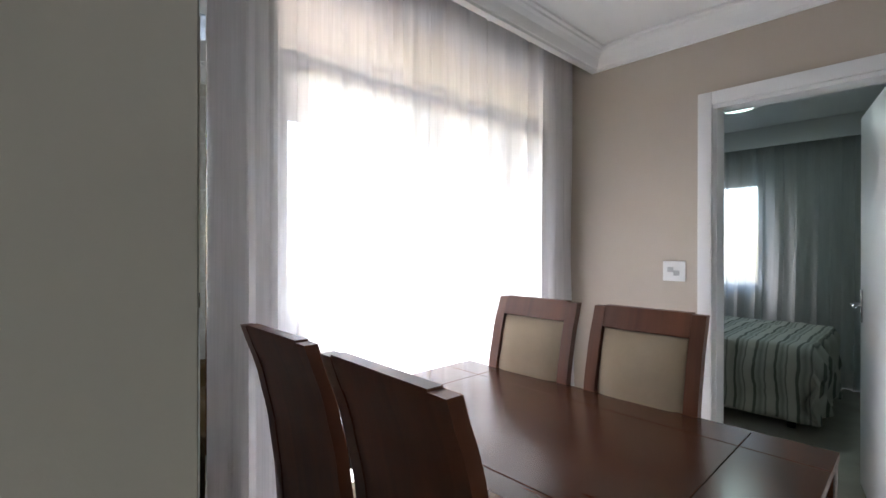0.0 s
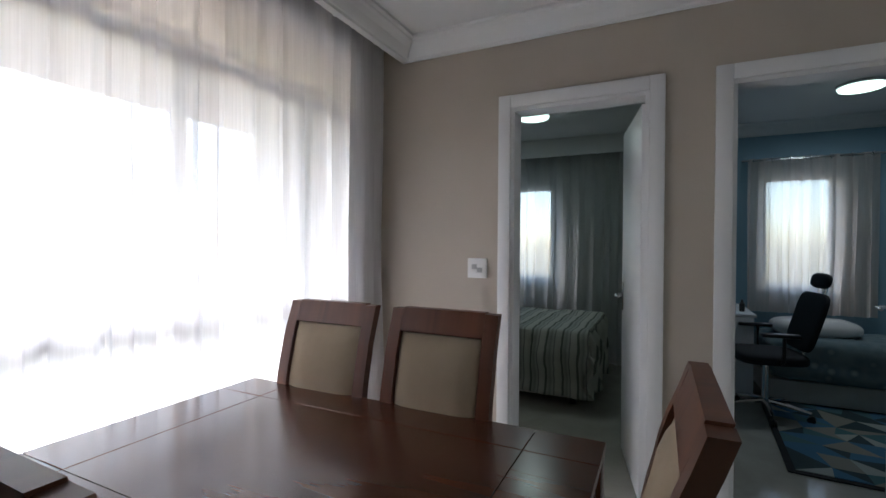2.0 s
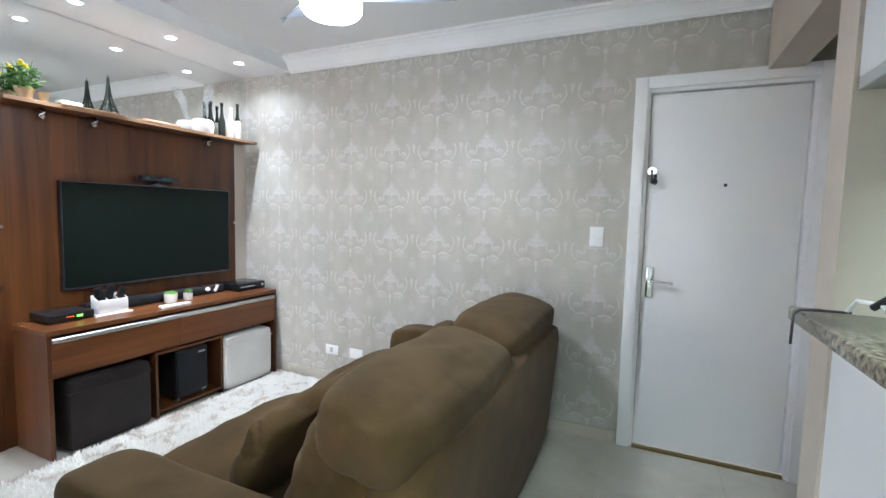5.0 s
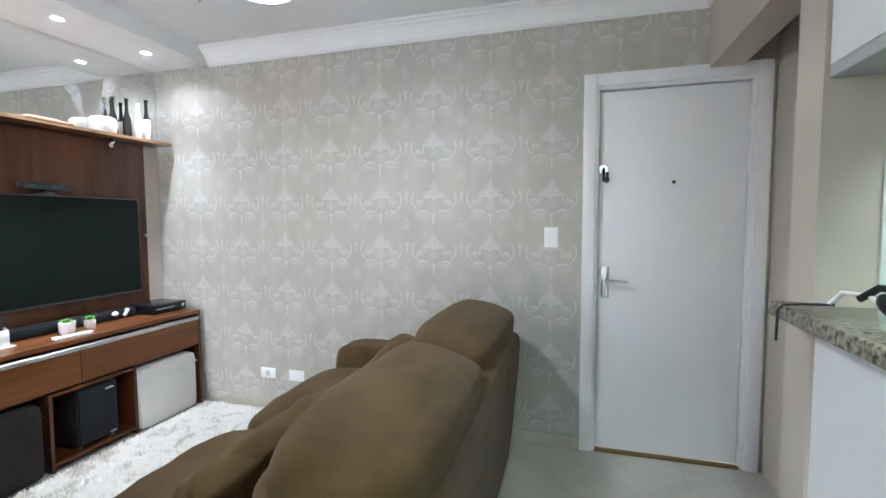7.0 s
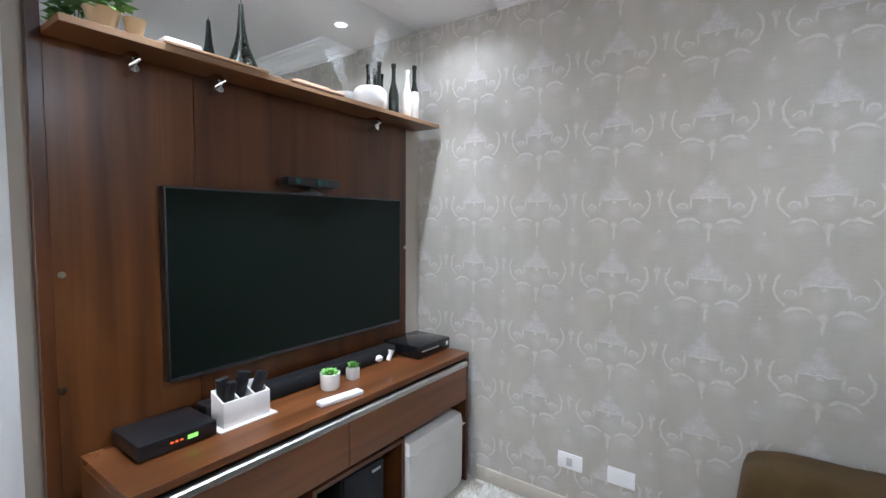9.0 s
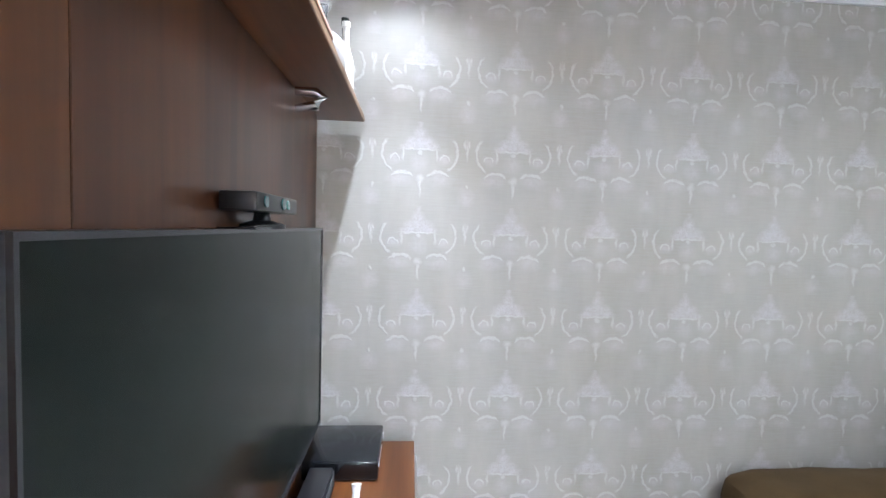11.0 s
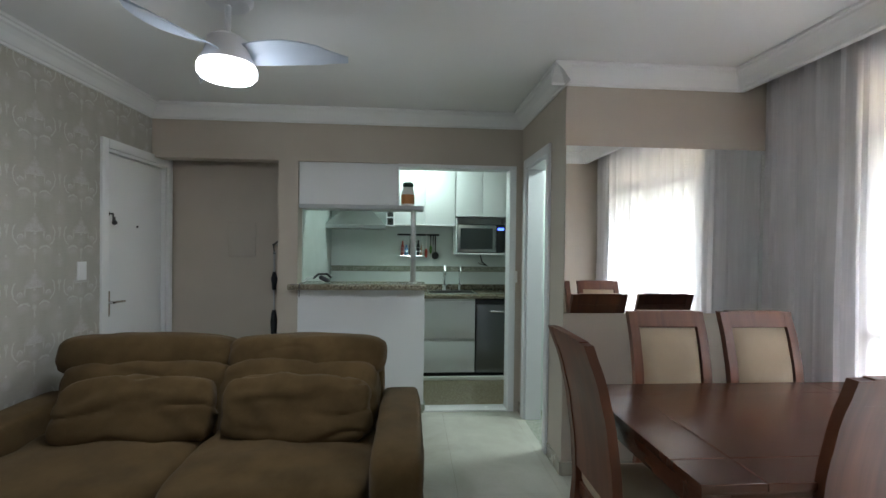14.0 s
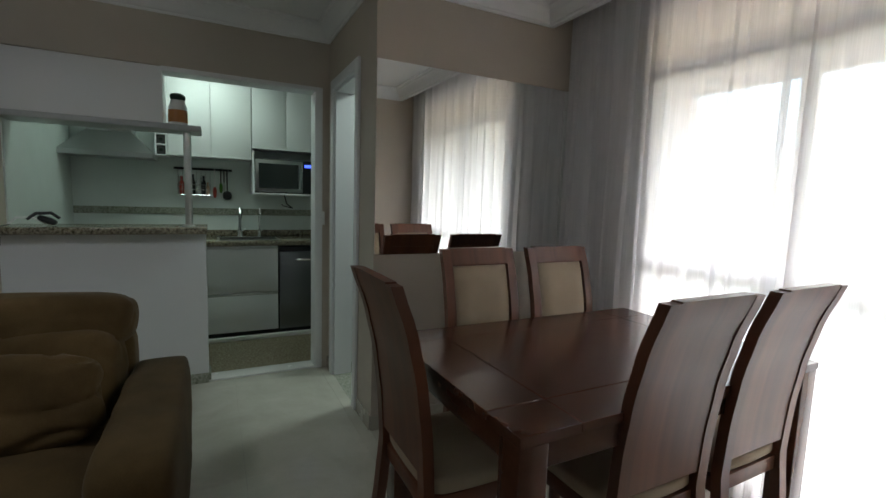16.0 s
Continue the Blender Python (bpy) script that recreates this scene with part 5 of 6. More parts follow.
rg = random.Random(3)
nx_, ny_ = 112, 190
for i in range(nx_):
    for j in range(ny_):
        x = rx0 + (rx1 - rx0) * (i + rg.random()) / nx_
        y = ry0 + (ry1 - ry0) * (j + rg.random()) / ny_
        h = 0.016 + 0.012 * rg.random() + 0.008 * noise.noise(Vector((x * 9, y * 9, 0)))
        a, r = rg.uniform(0, 6.28), 0.0085
        lx, ly = rg.uniform(-0.012, 0.012), rg.uniform(-0.012, 0.012)
        b0 = len(_verts)
        for k in range(3):
            _verts.append((x + r * math.cos(a + 2.094 * k), y + r * math.sin(a + 2.094 * k), 0.008))
        _verts.append((x + lx, y + ly, 0.008 + h))
        _faces += [(b0, b0 + 1, b0 + 3), (b0 + 1, b0 + 2, b0 + 3), (b0 + 2, b0, b0 + 3)]
me = bpy.data.meshes.new("tuft")
me.from_pydata(_verts, [], _faces)
me.materials.append(RUGM.m)
pl = new("tuft", me)
pl.parent = rug
pl["kind"] = "stuff"

# ---- ceiling fan and recessed spots ----
fan = thing("ceiling_fan", (FAN[0], FAN[1], 0), "white three-bladed ceiling fan with a lit round lamp", "ceiling fan")
FANW = paint("fan_white", (0.74, 0.74, 0.78), 0.35, 0.01, 0.01)
BLADE = paint("fan_blade_pale", (0.50, 0.56, 0.66), 0.35, 0.01, 0.02)
bm = bmesh.new()
lathe(bm, [(0.075, H - 0.002), (0.105, H - 0.012), (0.108, H - 0.035), (0.090, H - 0.055), (0.02, H - 0.060)], n=32)
part("canopy", bm, FANW, fan)
bm = bmesh.new()
cyl(bm, (0, 0, 2.36), (0, 0, H - 0.05), 0.013, n=16)
part("rod", bm, FANW, fan)
bm = bmesh.new()
lathe(bm, [(0.02, 2.375), (0.055, 2.365), (0.085, 2.345), (0.092, 2.30), (0.100, 2.275), (0.118, 2.245), (0.118, 2.235), (0.06, 2.233)], n=36)
part("motor_housing", bm, FANW, fan)
bm = bmesh.new()
lathe(bm, [(0.119, 2.2345), (0.126, 2.222), (0.126, 2.192), (0.110, 2.174), (0.06, 2.168), (0.001, 2.167)], n=36)
part("lamp_shade", bm, LENS, fan, "lit white round diffuser").visible_shadow = False
for k in range(3):
    ang = radians(-86 + 120 * k)
    bm = bmesh.new()
    rows = []
    for i in range(15):
        s = i / 14
        r = 0.075 + 0.455 * s
        w = 0.052 + 0.030 * math.sin(math.pi * min(1, s * 1.25)) - 0.055 * max(0, s - 0.72) / 0.28
        sweep = -0.045 * math.sin(math.pi * s) + 0.02 * s
        z = 2.295 + 0.015 * s
        row = []
        for j in range(5):
            t = (j / 4 - 0.5) * 2
            row.append((r, sweep + w * t, z - 0.026 * t * (1 - 0.5 * s) - 0.008 * t * t))
        rows.append(row)
    ca, sa = math.cos(ang), math.sin(ang)
    top = [[bm.verts.new((x * ca - y * sa, x * sa + y * ca, z + 0.003)) for x, y, z in row] for row in rows]
    bot = [[bm.verts.new((x * ca - y * sa, x * sa + y * ca, z - 0.003)) for x, y, z in row] for row in rows]
    for i in range(14):
        for j in range(4):
            bm.faces.new((top[i][j], top[i + 1][j], top[i + 1][j + 1], top[i][j + 1]))
            bm.faces.new((bot[i][j], bot[i][j + 1], bot[i + 1][j + 1], bot[i + 1][j]))
        bm.faces.new((top[i][0], bot[i][0], bot[i + 1][0], top[i + 1][0]))
        bm.faces.new((top[i][4], top[i + 1][4], bot[i + 1][4], bot[i][4]))
    for j in range(4):
        bm.faces.new((top[0][j], top[0][j + 1], bot[0][j + 1], bot[0][j]))
        bm.faces.new((top[14][j], bot[14][j], bot[14][j + 1], top[14][j + 1]))
    part("blade", bm, BLADE, fan)
for sx, sy in SPOTS:
    e = thing("recessed_spot", (sx, sy, SOF), "lit round white recessed spot in the lowered ceiling", "ceiling spot", "recessed spots over the shelf")
    bm = bmesh.new()
    lathe(bm, [(0.029, -0.001), (0.029, -0.004), (0.040, -0.006), (0.042, -0.001)], n=28)
    part("ring", bm, PLASTER, e)
    bm = bmesh.new()
    lathe(bm, [(0.0285, -0.001), (0.0285, -0.0035), (0.001, -0.0036)], n=28)
    part("lens", bm, SPOTLENS, e).visible_shadow = False

# ---- switches and outlets ----


def plate(name, loc, rz, w, h, keys, label, cat):
    e = thing(name, loc, label, cat)
    e.rotation_euler = (0, 0, radians(rz))
    bm = bmesh.new()
    box(bm, -w / 2, w / 2, -0.009, 0.0, -h / 2, h / 2, 0.003)
    part("plate", bm, PLASTIC, e)
    for (a, b, c, d), mat in keys:
        bm = bmesh.new()
        box(bm, a, b, -0.013, -0.0092, c, d, 0.001)
        part("key", bm, mat, e)
    return e


plate("light_switch", (0.0, -3.735, 1.20), 90, 0.118, 0.112, [((-0.032, -0.002, -0.006, 0.022), GREYP), ((0.0, 0.030, -0.024, 0.004), GREYP), ((-0.032, -0.004, -0.026, -0.010), PLASTIC)],
      "square white light switch with grey keys beside the bedroom door", "light switch")
plate("light_switch", (2.898, 0.0, 1.244), 0, 0.078, 0.118, [((-0.018, 0.018, -0.028, 0.028), PLASTIC)], "white light switch on the papered wall", "light switch")
plate("wall_outlet", (0.935, 0.0, 0.258), 0, 0.118, 0.075, [((-0.014, 0.014, -0.02, 0.02), GREYP)], "white wall outlet on the papered wall", "outlet")
plate("wall_outlet", (1.168, 0.0, 0.258), 0, 0.118, 0.075, [], "blank white wall plate on the papered wall", "outlet")
plate("light_switch", (3.69, -2.955, 1.17), -90, 0.03, 0.10, [], "narrow white switch on the kitchen opening's jamb", "light switch").location = (3.679, -3.02, 1.17)

# ---- entrance niche ----
eb = thing("electrical_panel", (4.0, -0.61, 1.465), "beige painted electrical panel door in the entrance niche", "electrical panel")
bm = bmesh.new()
box(bm, -0.014, 0.0, -0.12, 0.12, -0.155, 0.155, 0.003)
part("frame", bm, WALL, eb)
bm = bmesh.new()
box(bm, -0.020, -0.0142, -0.105, 0.105, -0.14, 0.14, 0.003)
part("door", bm, WALL, eb)
um = thing("folded_umbrella", (3.95, -0.905, 0.62), "black folded umbrella hanging upright in the entrance niche", "umbrella")
bm = bmesh.new()
tube(bm, [(0, 0, 0.0), (0, 0, 0.12), (0, 0, 0.22)], [0.022, 0.030, 0.016], 10)
part("lower_sleeve", bm, BLACKM, um)
bm = bmesh.new()
cyl(bm, (0, 0, 0.22), (0, 0, 0.74), 0.008, n=10)
part("shaft", bm, GREYP, um)
bm = bmesh.new()
tube(bm, [(0, 0, 0.40), (0.004, 0, 0.50), (0, 0, 0.56)], [0.018, 0.028, 0.014], 10)
part("canopy_fold", bm, BLACKM, um)
bm = bmesh.new()
tube(bm, [(0, 0, 0.72), (0, 0.01, 0.80), (0, -0.03, 0.83), (0, -0.045, 0.80)], 0.011, 10)
part("handle", bm, BLACKP, um)
bm = bmesh.new()
cyl(bm, (0.0, -0.02, 0.80), (0.05, -0.02, 0.80), 0.006, n=8)
part("hook", bm, GREYP, um)

# ---- kitchen ----
S("trim_counter_wall", [(3.70, 3.84, -2.235, -1.171, 0.0, 1.054)], LACQUER, "white panelled half wall under the serving counter")
S("baseboard_counter", [(3.685, 3.70, -2.235, -1.171, 0.0, 0.068), (3.70, 3.84, -2.249, -2.235, 0.012, 0.068)], THRESH, "speckled stone skirting under the white half wall", bevel=0.001)
ct = bmesh.new()
box(ct, 3.60, 3.99, -2.245, -1.1715, 1.056, 1.098, 0.006)
box(ct, 3.60, 3.688, -1.1714, -1.11, 1.056, 1.098, 0.006)
tagged(part("serving_counter", ct, GRANITE, None, "speckled beige granite serving counter on the white half wall"), category="counter")
S("trim_kitchen_opening", [(3.684, 3.845, -3.019, -2.965, 0.0, 2.094), (3.684, 3.845, -3.019, -2.0, 2.095, 2.124)], LACQUER, "white lining of the kitchen opening", bevel=0.002)
S("trim_kitchen_sill", [(3.70, 3.84, -2.964, -2.236, -0.02, 0.012)], CERAMIC, "white marble sill of the kitchen opening", bevel=0.002)
hc = thing("hanging_cabinet", (3.85, -1.59, 1.77), "white hanging cabinet with its plain back to the living room", "cabinet")
bm = bmesh.new()
box(bm, -0.15, 0.14, -0.415, 0.414, 0.001, 0.352, 0.002)
part("body", bm, LACQUER, hc)
bm = bmesh.new()
box(bm, -0.15, 0.14, -0.63, 0.414, -0.035, 0.0, 0.003)
part("bottom_shelf", bm, GREYP, hc, "grey-white open end shelf")
bm = bmesh.new()
cyl(bm, (-0.06, -0.545, -0.672), (-0.06, -0.545, -0.0352), 0.024, n=24)
lathe(bm, [(0.036, -0.672), (0.036, -0.664), (0.024, -0.66)], (-0.06, -0.545, 0), 20)
part("post", bm, ALU, hc, "brushed aluminium post")
jr = thing("storage_jar", (3.80, -2.085, 1.771), "glass jar of snacks with a dark green lid", "jar")
bm = bmesh.new()
lathe(bm, [(0.050, 0.004), (0.056, 0.012), (0.056, 0.12), (0.042, 0.15), (0.042, 0.165)], n=24)
part("glass", bm, CERAMIC, jr, "pale clouded glass")
bm = bmesh.new()
lathe(bm, [(0.0565, 0.02), (0.0575, 0.03), (0.0575, 0.09), (0.0565, 0.10)], n=24)
part("label_band", bm, AMBER, jr, "orange-brown label band")
bm = bmesh.new()
soft_block(bm, (0, 0, 0.185), (0.09, 0.09, 0.05), p=2.6, n=6, wrinkle=0.006, seed=4)
part("lid", bm, Mat("dark_green_cloth", (0.01, 0.03, 0.02), 0.7).m, jr)

# cables and a camera-like gadget on the counter
gd = thing("gadget", (3.74, -1.25, 1.099), "black gadget with white straps lying on the counter", "gadget")
bm = bmesh.new()
soft_block(bm, (0, 0, 0.026), (0.09, 0.12, 0.052), p=4, n=6)
soft_block(bm, (0.03, -0.13, 0.034), (0.06, 0.10, 0.040), p=3, n=5, rot=Matrix.Rotation(radians(24), 4, "X"))
tube(bm, [(0.0, -0.04, 0.04), (0.02, -0.08, 0.075), (0.03, -0.15, 0.078), (0.03, -0.19, 0.045)], 0.010, 8)
part("body", bm, BLACKP, gd)
bm = bmesh.new()
tube(bm, [(-0.03, 0.04, 0.008), (-0.02, 0.0, 0.05), (0.01, -0.06, 0.052), (0.03, -0.13, 0.010)], 0.006, 8)
part("strap", bm, PLASTIC, gd)
bm = bmesh.new()
tube(bm, [(-0.02, 0.03, 0.01), (-0.09, 0.05, 0.006), (-0.138, 0.04, 0.004), (-0.150, 0.04, -0.01), (-0.152, 0.04, -0.10)], 0.004, 8)
part("cord", bm, BLACKP, gd)

KX = 4.67


def base_unit(y0, y1, fronts, label):
    e = thing("kitchen_base_unit", (KX, (y0 + y1) / 2, 0), label, "cabinet", "kitchen base units")
    h = (y1 - y0) / 2
    bm = bmesh.new()
    box(bm, 0.022, 0.58, -h + 0.001, h - 0.001, 0.062, 0.862)
    part("body", bm, LACQUER, e, smooth=False)
    for a, b in fronts:
        bm = bmesh.new()
        box(bm, 0.0, 0.020, -h + 0.002, h - 0.002, a, b - 0.028, 0.0015)
        d = part("drawer_front", bm, LACQUER, e)
        bm = bmesh.new()
        box(bm, 0.006, 0.020, -h + 0.002, h - 0.002, b - 0.027, b, 0.001)
        part("handle", bm, ALU, d, "aluminium grip strip")
    return e


base_unit(-2.82, -2.02, [(0.064, 0.425), (0.43, 0.858)], "white two-drawer kitchen base unit with aluminium grips")
base_unit(-2.018, -1.19, [(0.064, 0.425), (0.43, 0.858)], "white kitchen base unit with aluminium grips beside the wall")
base_unit(-4.0, -3.44, [(0.105, 0.858)], "white kitchen base unit past the dishwasher")
dw = thing("dishwasher", (KX, -3.13, 0), "stainless steel dishwasher under the kitchen counter", "dishwasher")
bm = bmesh.new()
box(bm, 0.02, 0.58, -0.30, 0.30, 0.03, 0.845, 0.004)
part("body", bm, BLACKP, dw)
bm = bmesh.new()
box(bm, -0.01, 0.0198, -0.298, 0.298, 0.062, 0.80, 0.006)
part("door", bm, Mat("dark_brushed_steel", (0.20, 0.21, 0.22), 0.34, 1.0).m, dw, "dark brushed steel door")
bm = bmesh.new()
tube(bm, [(-0.012, 0.15, 0.725), (-0.035, 0.135, 0.725), (-0.035, -0.135, 0.725), (-0.012, -0.15, 0.725)], 0.011, 10)
part("handle", bm, CHROME, dw)
S("trim_kitchen_plinth", [(4.71, 4.75, -4.0, -1.19, 0.0, 0.061)], DARKIN, "dark recessed plinth")
S("trim_kitchen_kerb", [(4.60, 4.65, -4.0, -1.19, 0.0, 0.035)], CERAMIC, "low white kerb before the base units", bevel=0.003)
wt = bmesh.new()
box(wt, 4.63, 5.268, -4.1, -1.182, 0.864, 0.904, 0.004)
box(wt, 5.245, 5.268, -4.1, -1.182, 0.905, 0.965, 0.003)
wt_ob = tagged(part("worktop", wt, GRANITE, None, "speckled beige granite worktop with a raised back edge"), category="worktop")
S("trim_kitchen_band", [(5.262, 5.27, -4.1, -1.18, 1.115, 1.18)], THRESH, "grey-green granite band in the tiled wall")
snk = thing("sink", (4.93, -2.58, 0.904), "stainless steel kitchen sink let into the worktop", "sink")
bm = bmesh.new()
for r in ((-0.18, 0.18, -0.27, -0.25), (-0.18, 0.18, 0.25, 0.27), (-0.18, -0.16, -0.249, 0.249), (0.16, 0.18, -0.249, 0.249)):
    box(bm, r[0], r[1], r[2], r[3], 0.0005, 0.004, 0.001, 1)
part("rim", bm, STEEL, snk)
# Flat near-black sheet: the shade of the sink's hollow as a colour.
bm = bmesh.new()
box(bm, -0.159, 0.159, -0.248, 0.248, 0.0005, 0.0015)
part("basin_shade", bm, DARKIN, snk, smooth=False)
for y, hh, fat in ((-2.517, 0.28, 1.25), (-2.698, 0.28, 0.75)):
    e = thing("kitchen_tap", (5.18, y, 0.904), "tall chrome kitchen tap" if fat == 1 else "slim chrome filter tap", "tap")
    bm = bmesh.new()
    cyl(bm, (0, 0, 0.0), (0, 0, 0.06), 0.026 * fat, 0.018 * fat, 16)
    part("base", bm, CHROME, e)
    bm = bmesh.new()
    tube(bm, [(0, 0, 0.06), (0, 0, hh - 0.05), (-0.03, 0, hh), (-0.09, 0, hh), (-0.12, 0, hh - 0.05), (-0.12, 0, hh - 0.09)], 0.013 * fat, 12)
    part("spout", bm, CHROME, e)
    bm = bmesh.new()
    tube(bm, [(0, -0.015, 0.05), (0, -0.05, 0.075)], 0.008 * fat, 8)
    part("lever", bm, CHROME, e)
hb_ = thing("cooktop", (4.92, -1.6, 0.904), "black glass cooktop in the worktop", "cooktop")
bm = bmesh.new()
box(bm, -0.22, 0.22, -0.29, 0.29, 0.001, 0.010, 0.003)
part("glass_plate", bm, Mat("cooktop_glass", (0.01, 0.01, 0.01), 0.1).m, hb_)
bm = bmesh.new()
for x in (-0.11, 0.11):
    for y in (-0.15, 0.15):
        for k in range(4):
            a = k * math.pi / 2
            cyl(bm, (x + 0.02 * math.cos(a), y + 0.02 * math.sin(a), 0.03), (x + 0.075 * math.cos(a), y + 0.075 * math.sin(a), 0.03), 0.004, n=6)
            cyl(bm, (x + 0.075 * math.cos(a), y + 0.075 * math.sin(a), 0.0105), (x + 0.075 * math.cos(a), y + 0.075 * math.sin(a), 0.03), 0.004, n=6)
part("pan_support", bm, BLACKM, hb_)
hood = thing("range_hood", (5.08, -1.50, 1.61), "stainless steel pyramid range hood over the cooktop", "range hood")
bm = bmesh.new()
lo, hi = [(-0.20, -0.33), (0.188, -0.33), (0.188, 0.33), (-0.20, 0.33)], [(-0.04, -0.16), (0.188, -0.16), (0.188, 0.16), (-0.04, 0.16)]
rings = [[bm.verts.new((x, y, z)) for x, y in q] for q, z in ((lo, 0.0), (lo, 0.04), (hi, 0.22))]
for p, q in zip(rings, rings[1:]):
    for i in range(4):
        bm.faces.new((p[i], p[(i + 1) % 4], q[(i + 1) % 4], q[i]))
bm.faces.new(rings[0][::-1])
bm.faces.new(rings[2])
part("canopy", bm, STEEL, hood, smooth=False)
bm = bmesh.new()
box(bm, -0.04, 0.188, -0.16, 0.16, 0.221, 0.88, 0.002)
part("flue", bm, STEEL, hood)


def wall_unit(y0, y1, z0, z1, doors, label, x=4.95):
    e = thing("kitchen_wall_unit", (x, (y0 + y1) / 2, z0), label, "cabinet", "kitchen wall units")
    h, H2 = (y1 - y0) / 2, z1 - z0
    bm = bmesh.new()
    box(bm, 0.021, 0.315, -h + 0.001, h - 0.001, 0.0, H2, 0.001, 1)
    box(bm, -0.004, 0.020, -h + 0.001, h - 0.001, 0.0, 0.018, 0.001, 1)
    part("body", bm, LACQUER, e, smooth=False)
    n = doors
    for k in range(n):
        a = -h + 2 * h * k / n
        b = -h + 2 * h * (k + 1) / n
        bm = bmesh.new()
        box(bm, 0.0, 0.0205, a + 0.003, b - 0.003, 0.020, H2 - 0.002, 0.002)
        part("door", bm, LACQUER, e)
    return e


wall_unit(-2.62, -1.93, 1.655, 2.40, 2, "white two-door kitchen wall unit")
wall_unit(-3.24, -2.622, 1.765, 2.40, 2, "white two-door kitchen wall unit over the microwave")
wall_unit(-3.95, -3.242, 1.33, 2.40, 2, "white tall kitchen wall unit past the microwave")
rk = thing("bottle_rack", (4.95, -1.882, 1.645), "white narrow open rack between hood and wall units", "rack")
bm = bmesh.new()
for r in ((-0.045, -0.035, 0, 0.75), (0.035, 0.045, 0, 0.75)):
    box(bm, 0, 0.31, r[0], r[1], r[2], r[3], 0.001, 1)
for z in (0.0, 0.092, 0.184, 0.276, 0.74):
    box(bm, 0, 0.31, -0.0348, 0.0348, z, z + 0.010, 0.001, 1)
part("body", bm, LACQUER, rk, smooth=False)
for z in (0.011, 0.103, 0.195):
    # Near-black block in place of the shaded depth of an open bay.
    bm = bmesh.new()
    box(bm, 0.02, 0.30, -0.034, 0.034, z, z + 0.078)
    part("bay_shade", bm, DARKIN, rk, smooth=False)
    bm = bmesh.new()
    cyl(bm, (0.005, 0, z + 0.038), (0.0198, 0, z + 0.038), 0.014, n=12)
    part("bottle_end", bm, GLASSBR, rk)
ms = thing("microwave_shelf", (4.95, -2.93, 1.33), "white box shelf holding the microwave", "shelf")
bm = bmesh.new()
box(bm, 0, 0.315, -0.305, 0.305, 0.0, 0.018, 0.001, 1)
box(bm, 0, 0.315, 0.287, 0.305, 0.0185, 0.42, 0.001, 1)
box(bm, 0, 0.315, -0.305, -0.287, 0.0185, 0.42, 0.001, 1)
part("body", bm, LACQUER, ms, smooth=False)
mw = thing("microwave", (4.955, -2.93, 1.3485), "black and steel microwave with a lit blue clock", "microwave")
bm = bmesh.new()
box(bm, 0.02, 0.30, -0.27, 0.28, 0.0, 0.33, 0.004)
part("body", bm, BLACKP, mw)
bm = bmesh.new()
box(bm, 0.0, 0.0195, -0.16, 0.28, 0.01, 0.32, 0.003)
dr = part("door", bm, STEEL, mw)
bm = bmesh.new()
box(bm, -0.003, -0.0002, -0.12, 0.25, 0.045, 0.285, 0.001, 1)
part("window", bm, Mat("smoked_glass", (0.03, 0.035, 0.035), 0.06).m, dr, smooth=False)
bm = bmesh.new()
tube(bm, [(-0.002, -0.145, 0.05), (-0.03, -0.145, 0.06), (-0.03, -0.145, 0.27), (-0.002, -0.145, 0.28)], 0.007, 8)
part("handle", bm, CHROME, dr)
bm = bmesh.new()
box(bm, 0.0, 0.0195, -0.268, -0.163, 0.01, 0.32, 0.002)
cpn = part("control_panel", bm, BLACKP, mw)
bm = bmesh.new()
box(bm, -0.0015, -0.0002, -0.25, -0.18, 0.262, 0.29)
part("clock_display", bm, LEDBLUE, cpn, smooth=False)

ub = thing("utensil_rail", (5.25, -2.205, 1.556), "dark rail with hanging kitchen utensils and a wire basket", "utensil rail")
bm = bmesh.new()
cyl(bm, (0, -0.25, 0), (0, 0.25, 0), 0.011, n=12)
for y in (-0.22, 0.22):
    cyl(bm, (0, y, 0), (0.018, y, 0), 0.007, n=8)
part("rail", bm, BLACKP, ub)
bm = bmesh.new()
for z in (-0.25, -0.20, -0.155):
    tube(bm, [(-0.002, -0.055, z), (-0.09, -0.055, z), (-0.09, 0.215, z), (-0.002, 0.215, z)], 0.0035, 6)
for k in range(8):
    y = -0.055 + 0.27 * k / 7
    tube(bm, [(-0.002, y, 0.0), (-0.002, y, -0.25), (-0.09, y, -0.25), (-0.09, y, -0.155)], 0.0028, 6)
part("basket", bm, CHROME, ub)
for y, c, hh, r in ((0.185, REDPL, 0.17, 0.022), (0.14, BLUEPL, 0.12, 0.024), (0.09, BLACKP, 0.19, 0.020), (0.045, PLASTIC, 0.15, 0.022), (0.0, BLACKP, 0.18, 0.020), (-0.035, TERRA, 0.12, 0.015)):
    bm = bmesh.new()
    lathe(bm, [(r * 0.9, 0), (r, 0.01), (r, hh * 0.62), (r * 0.5, hh * 0.76), (r * 0.5, hh)], (-0.047, y, -0.246), 14)
    part("small_bottle", bm, c, ub)
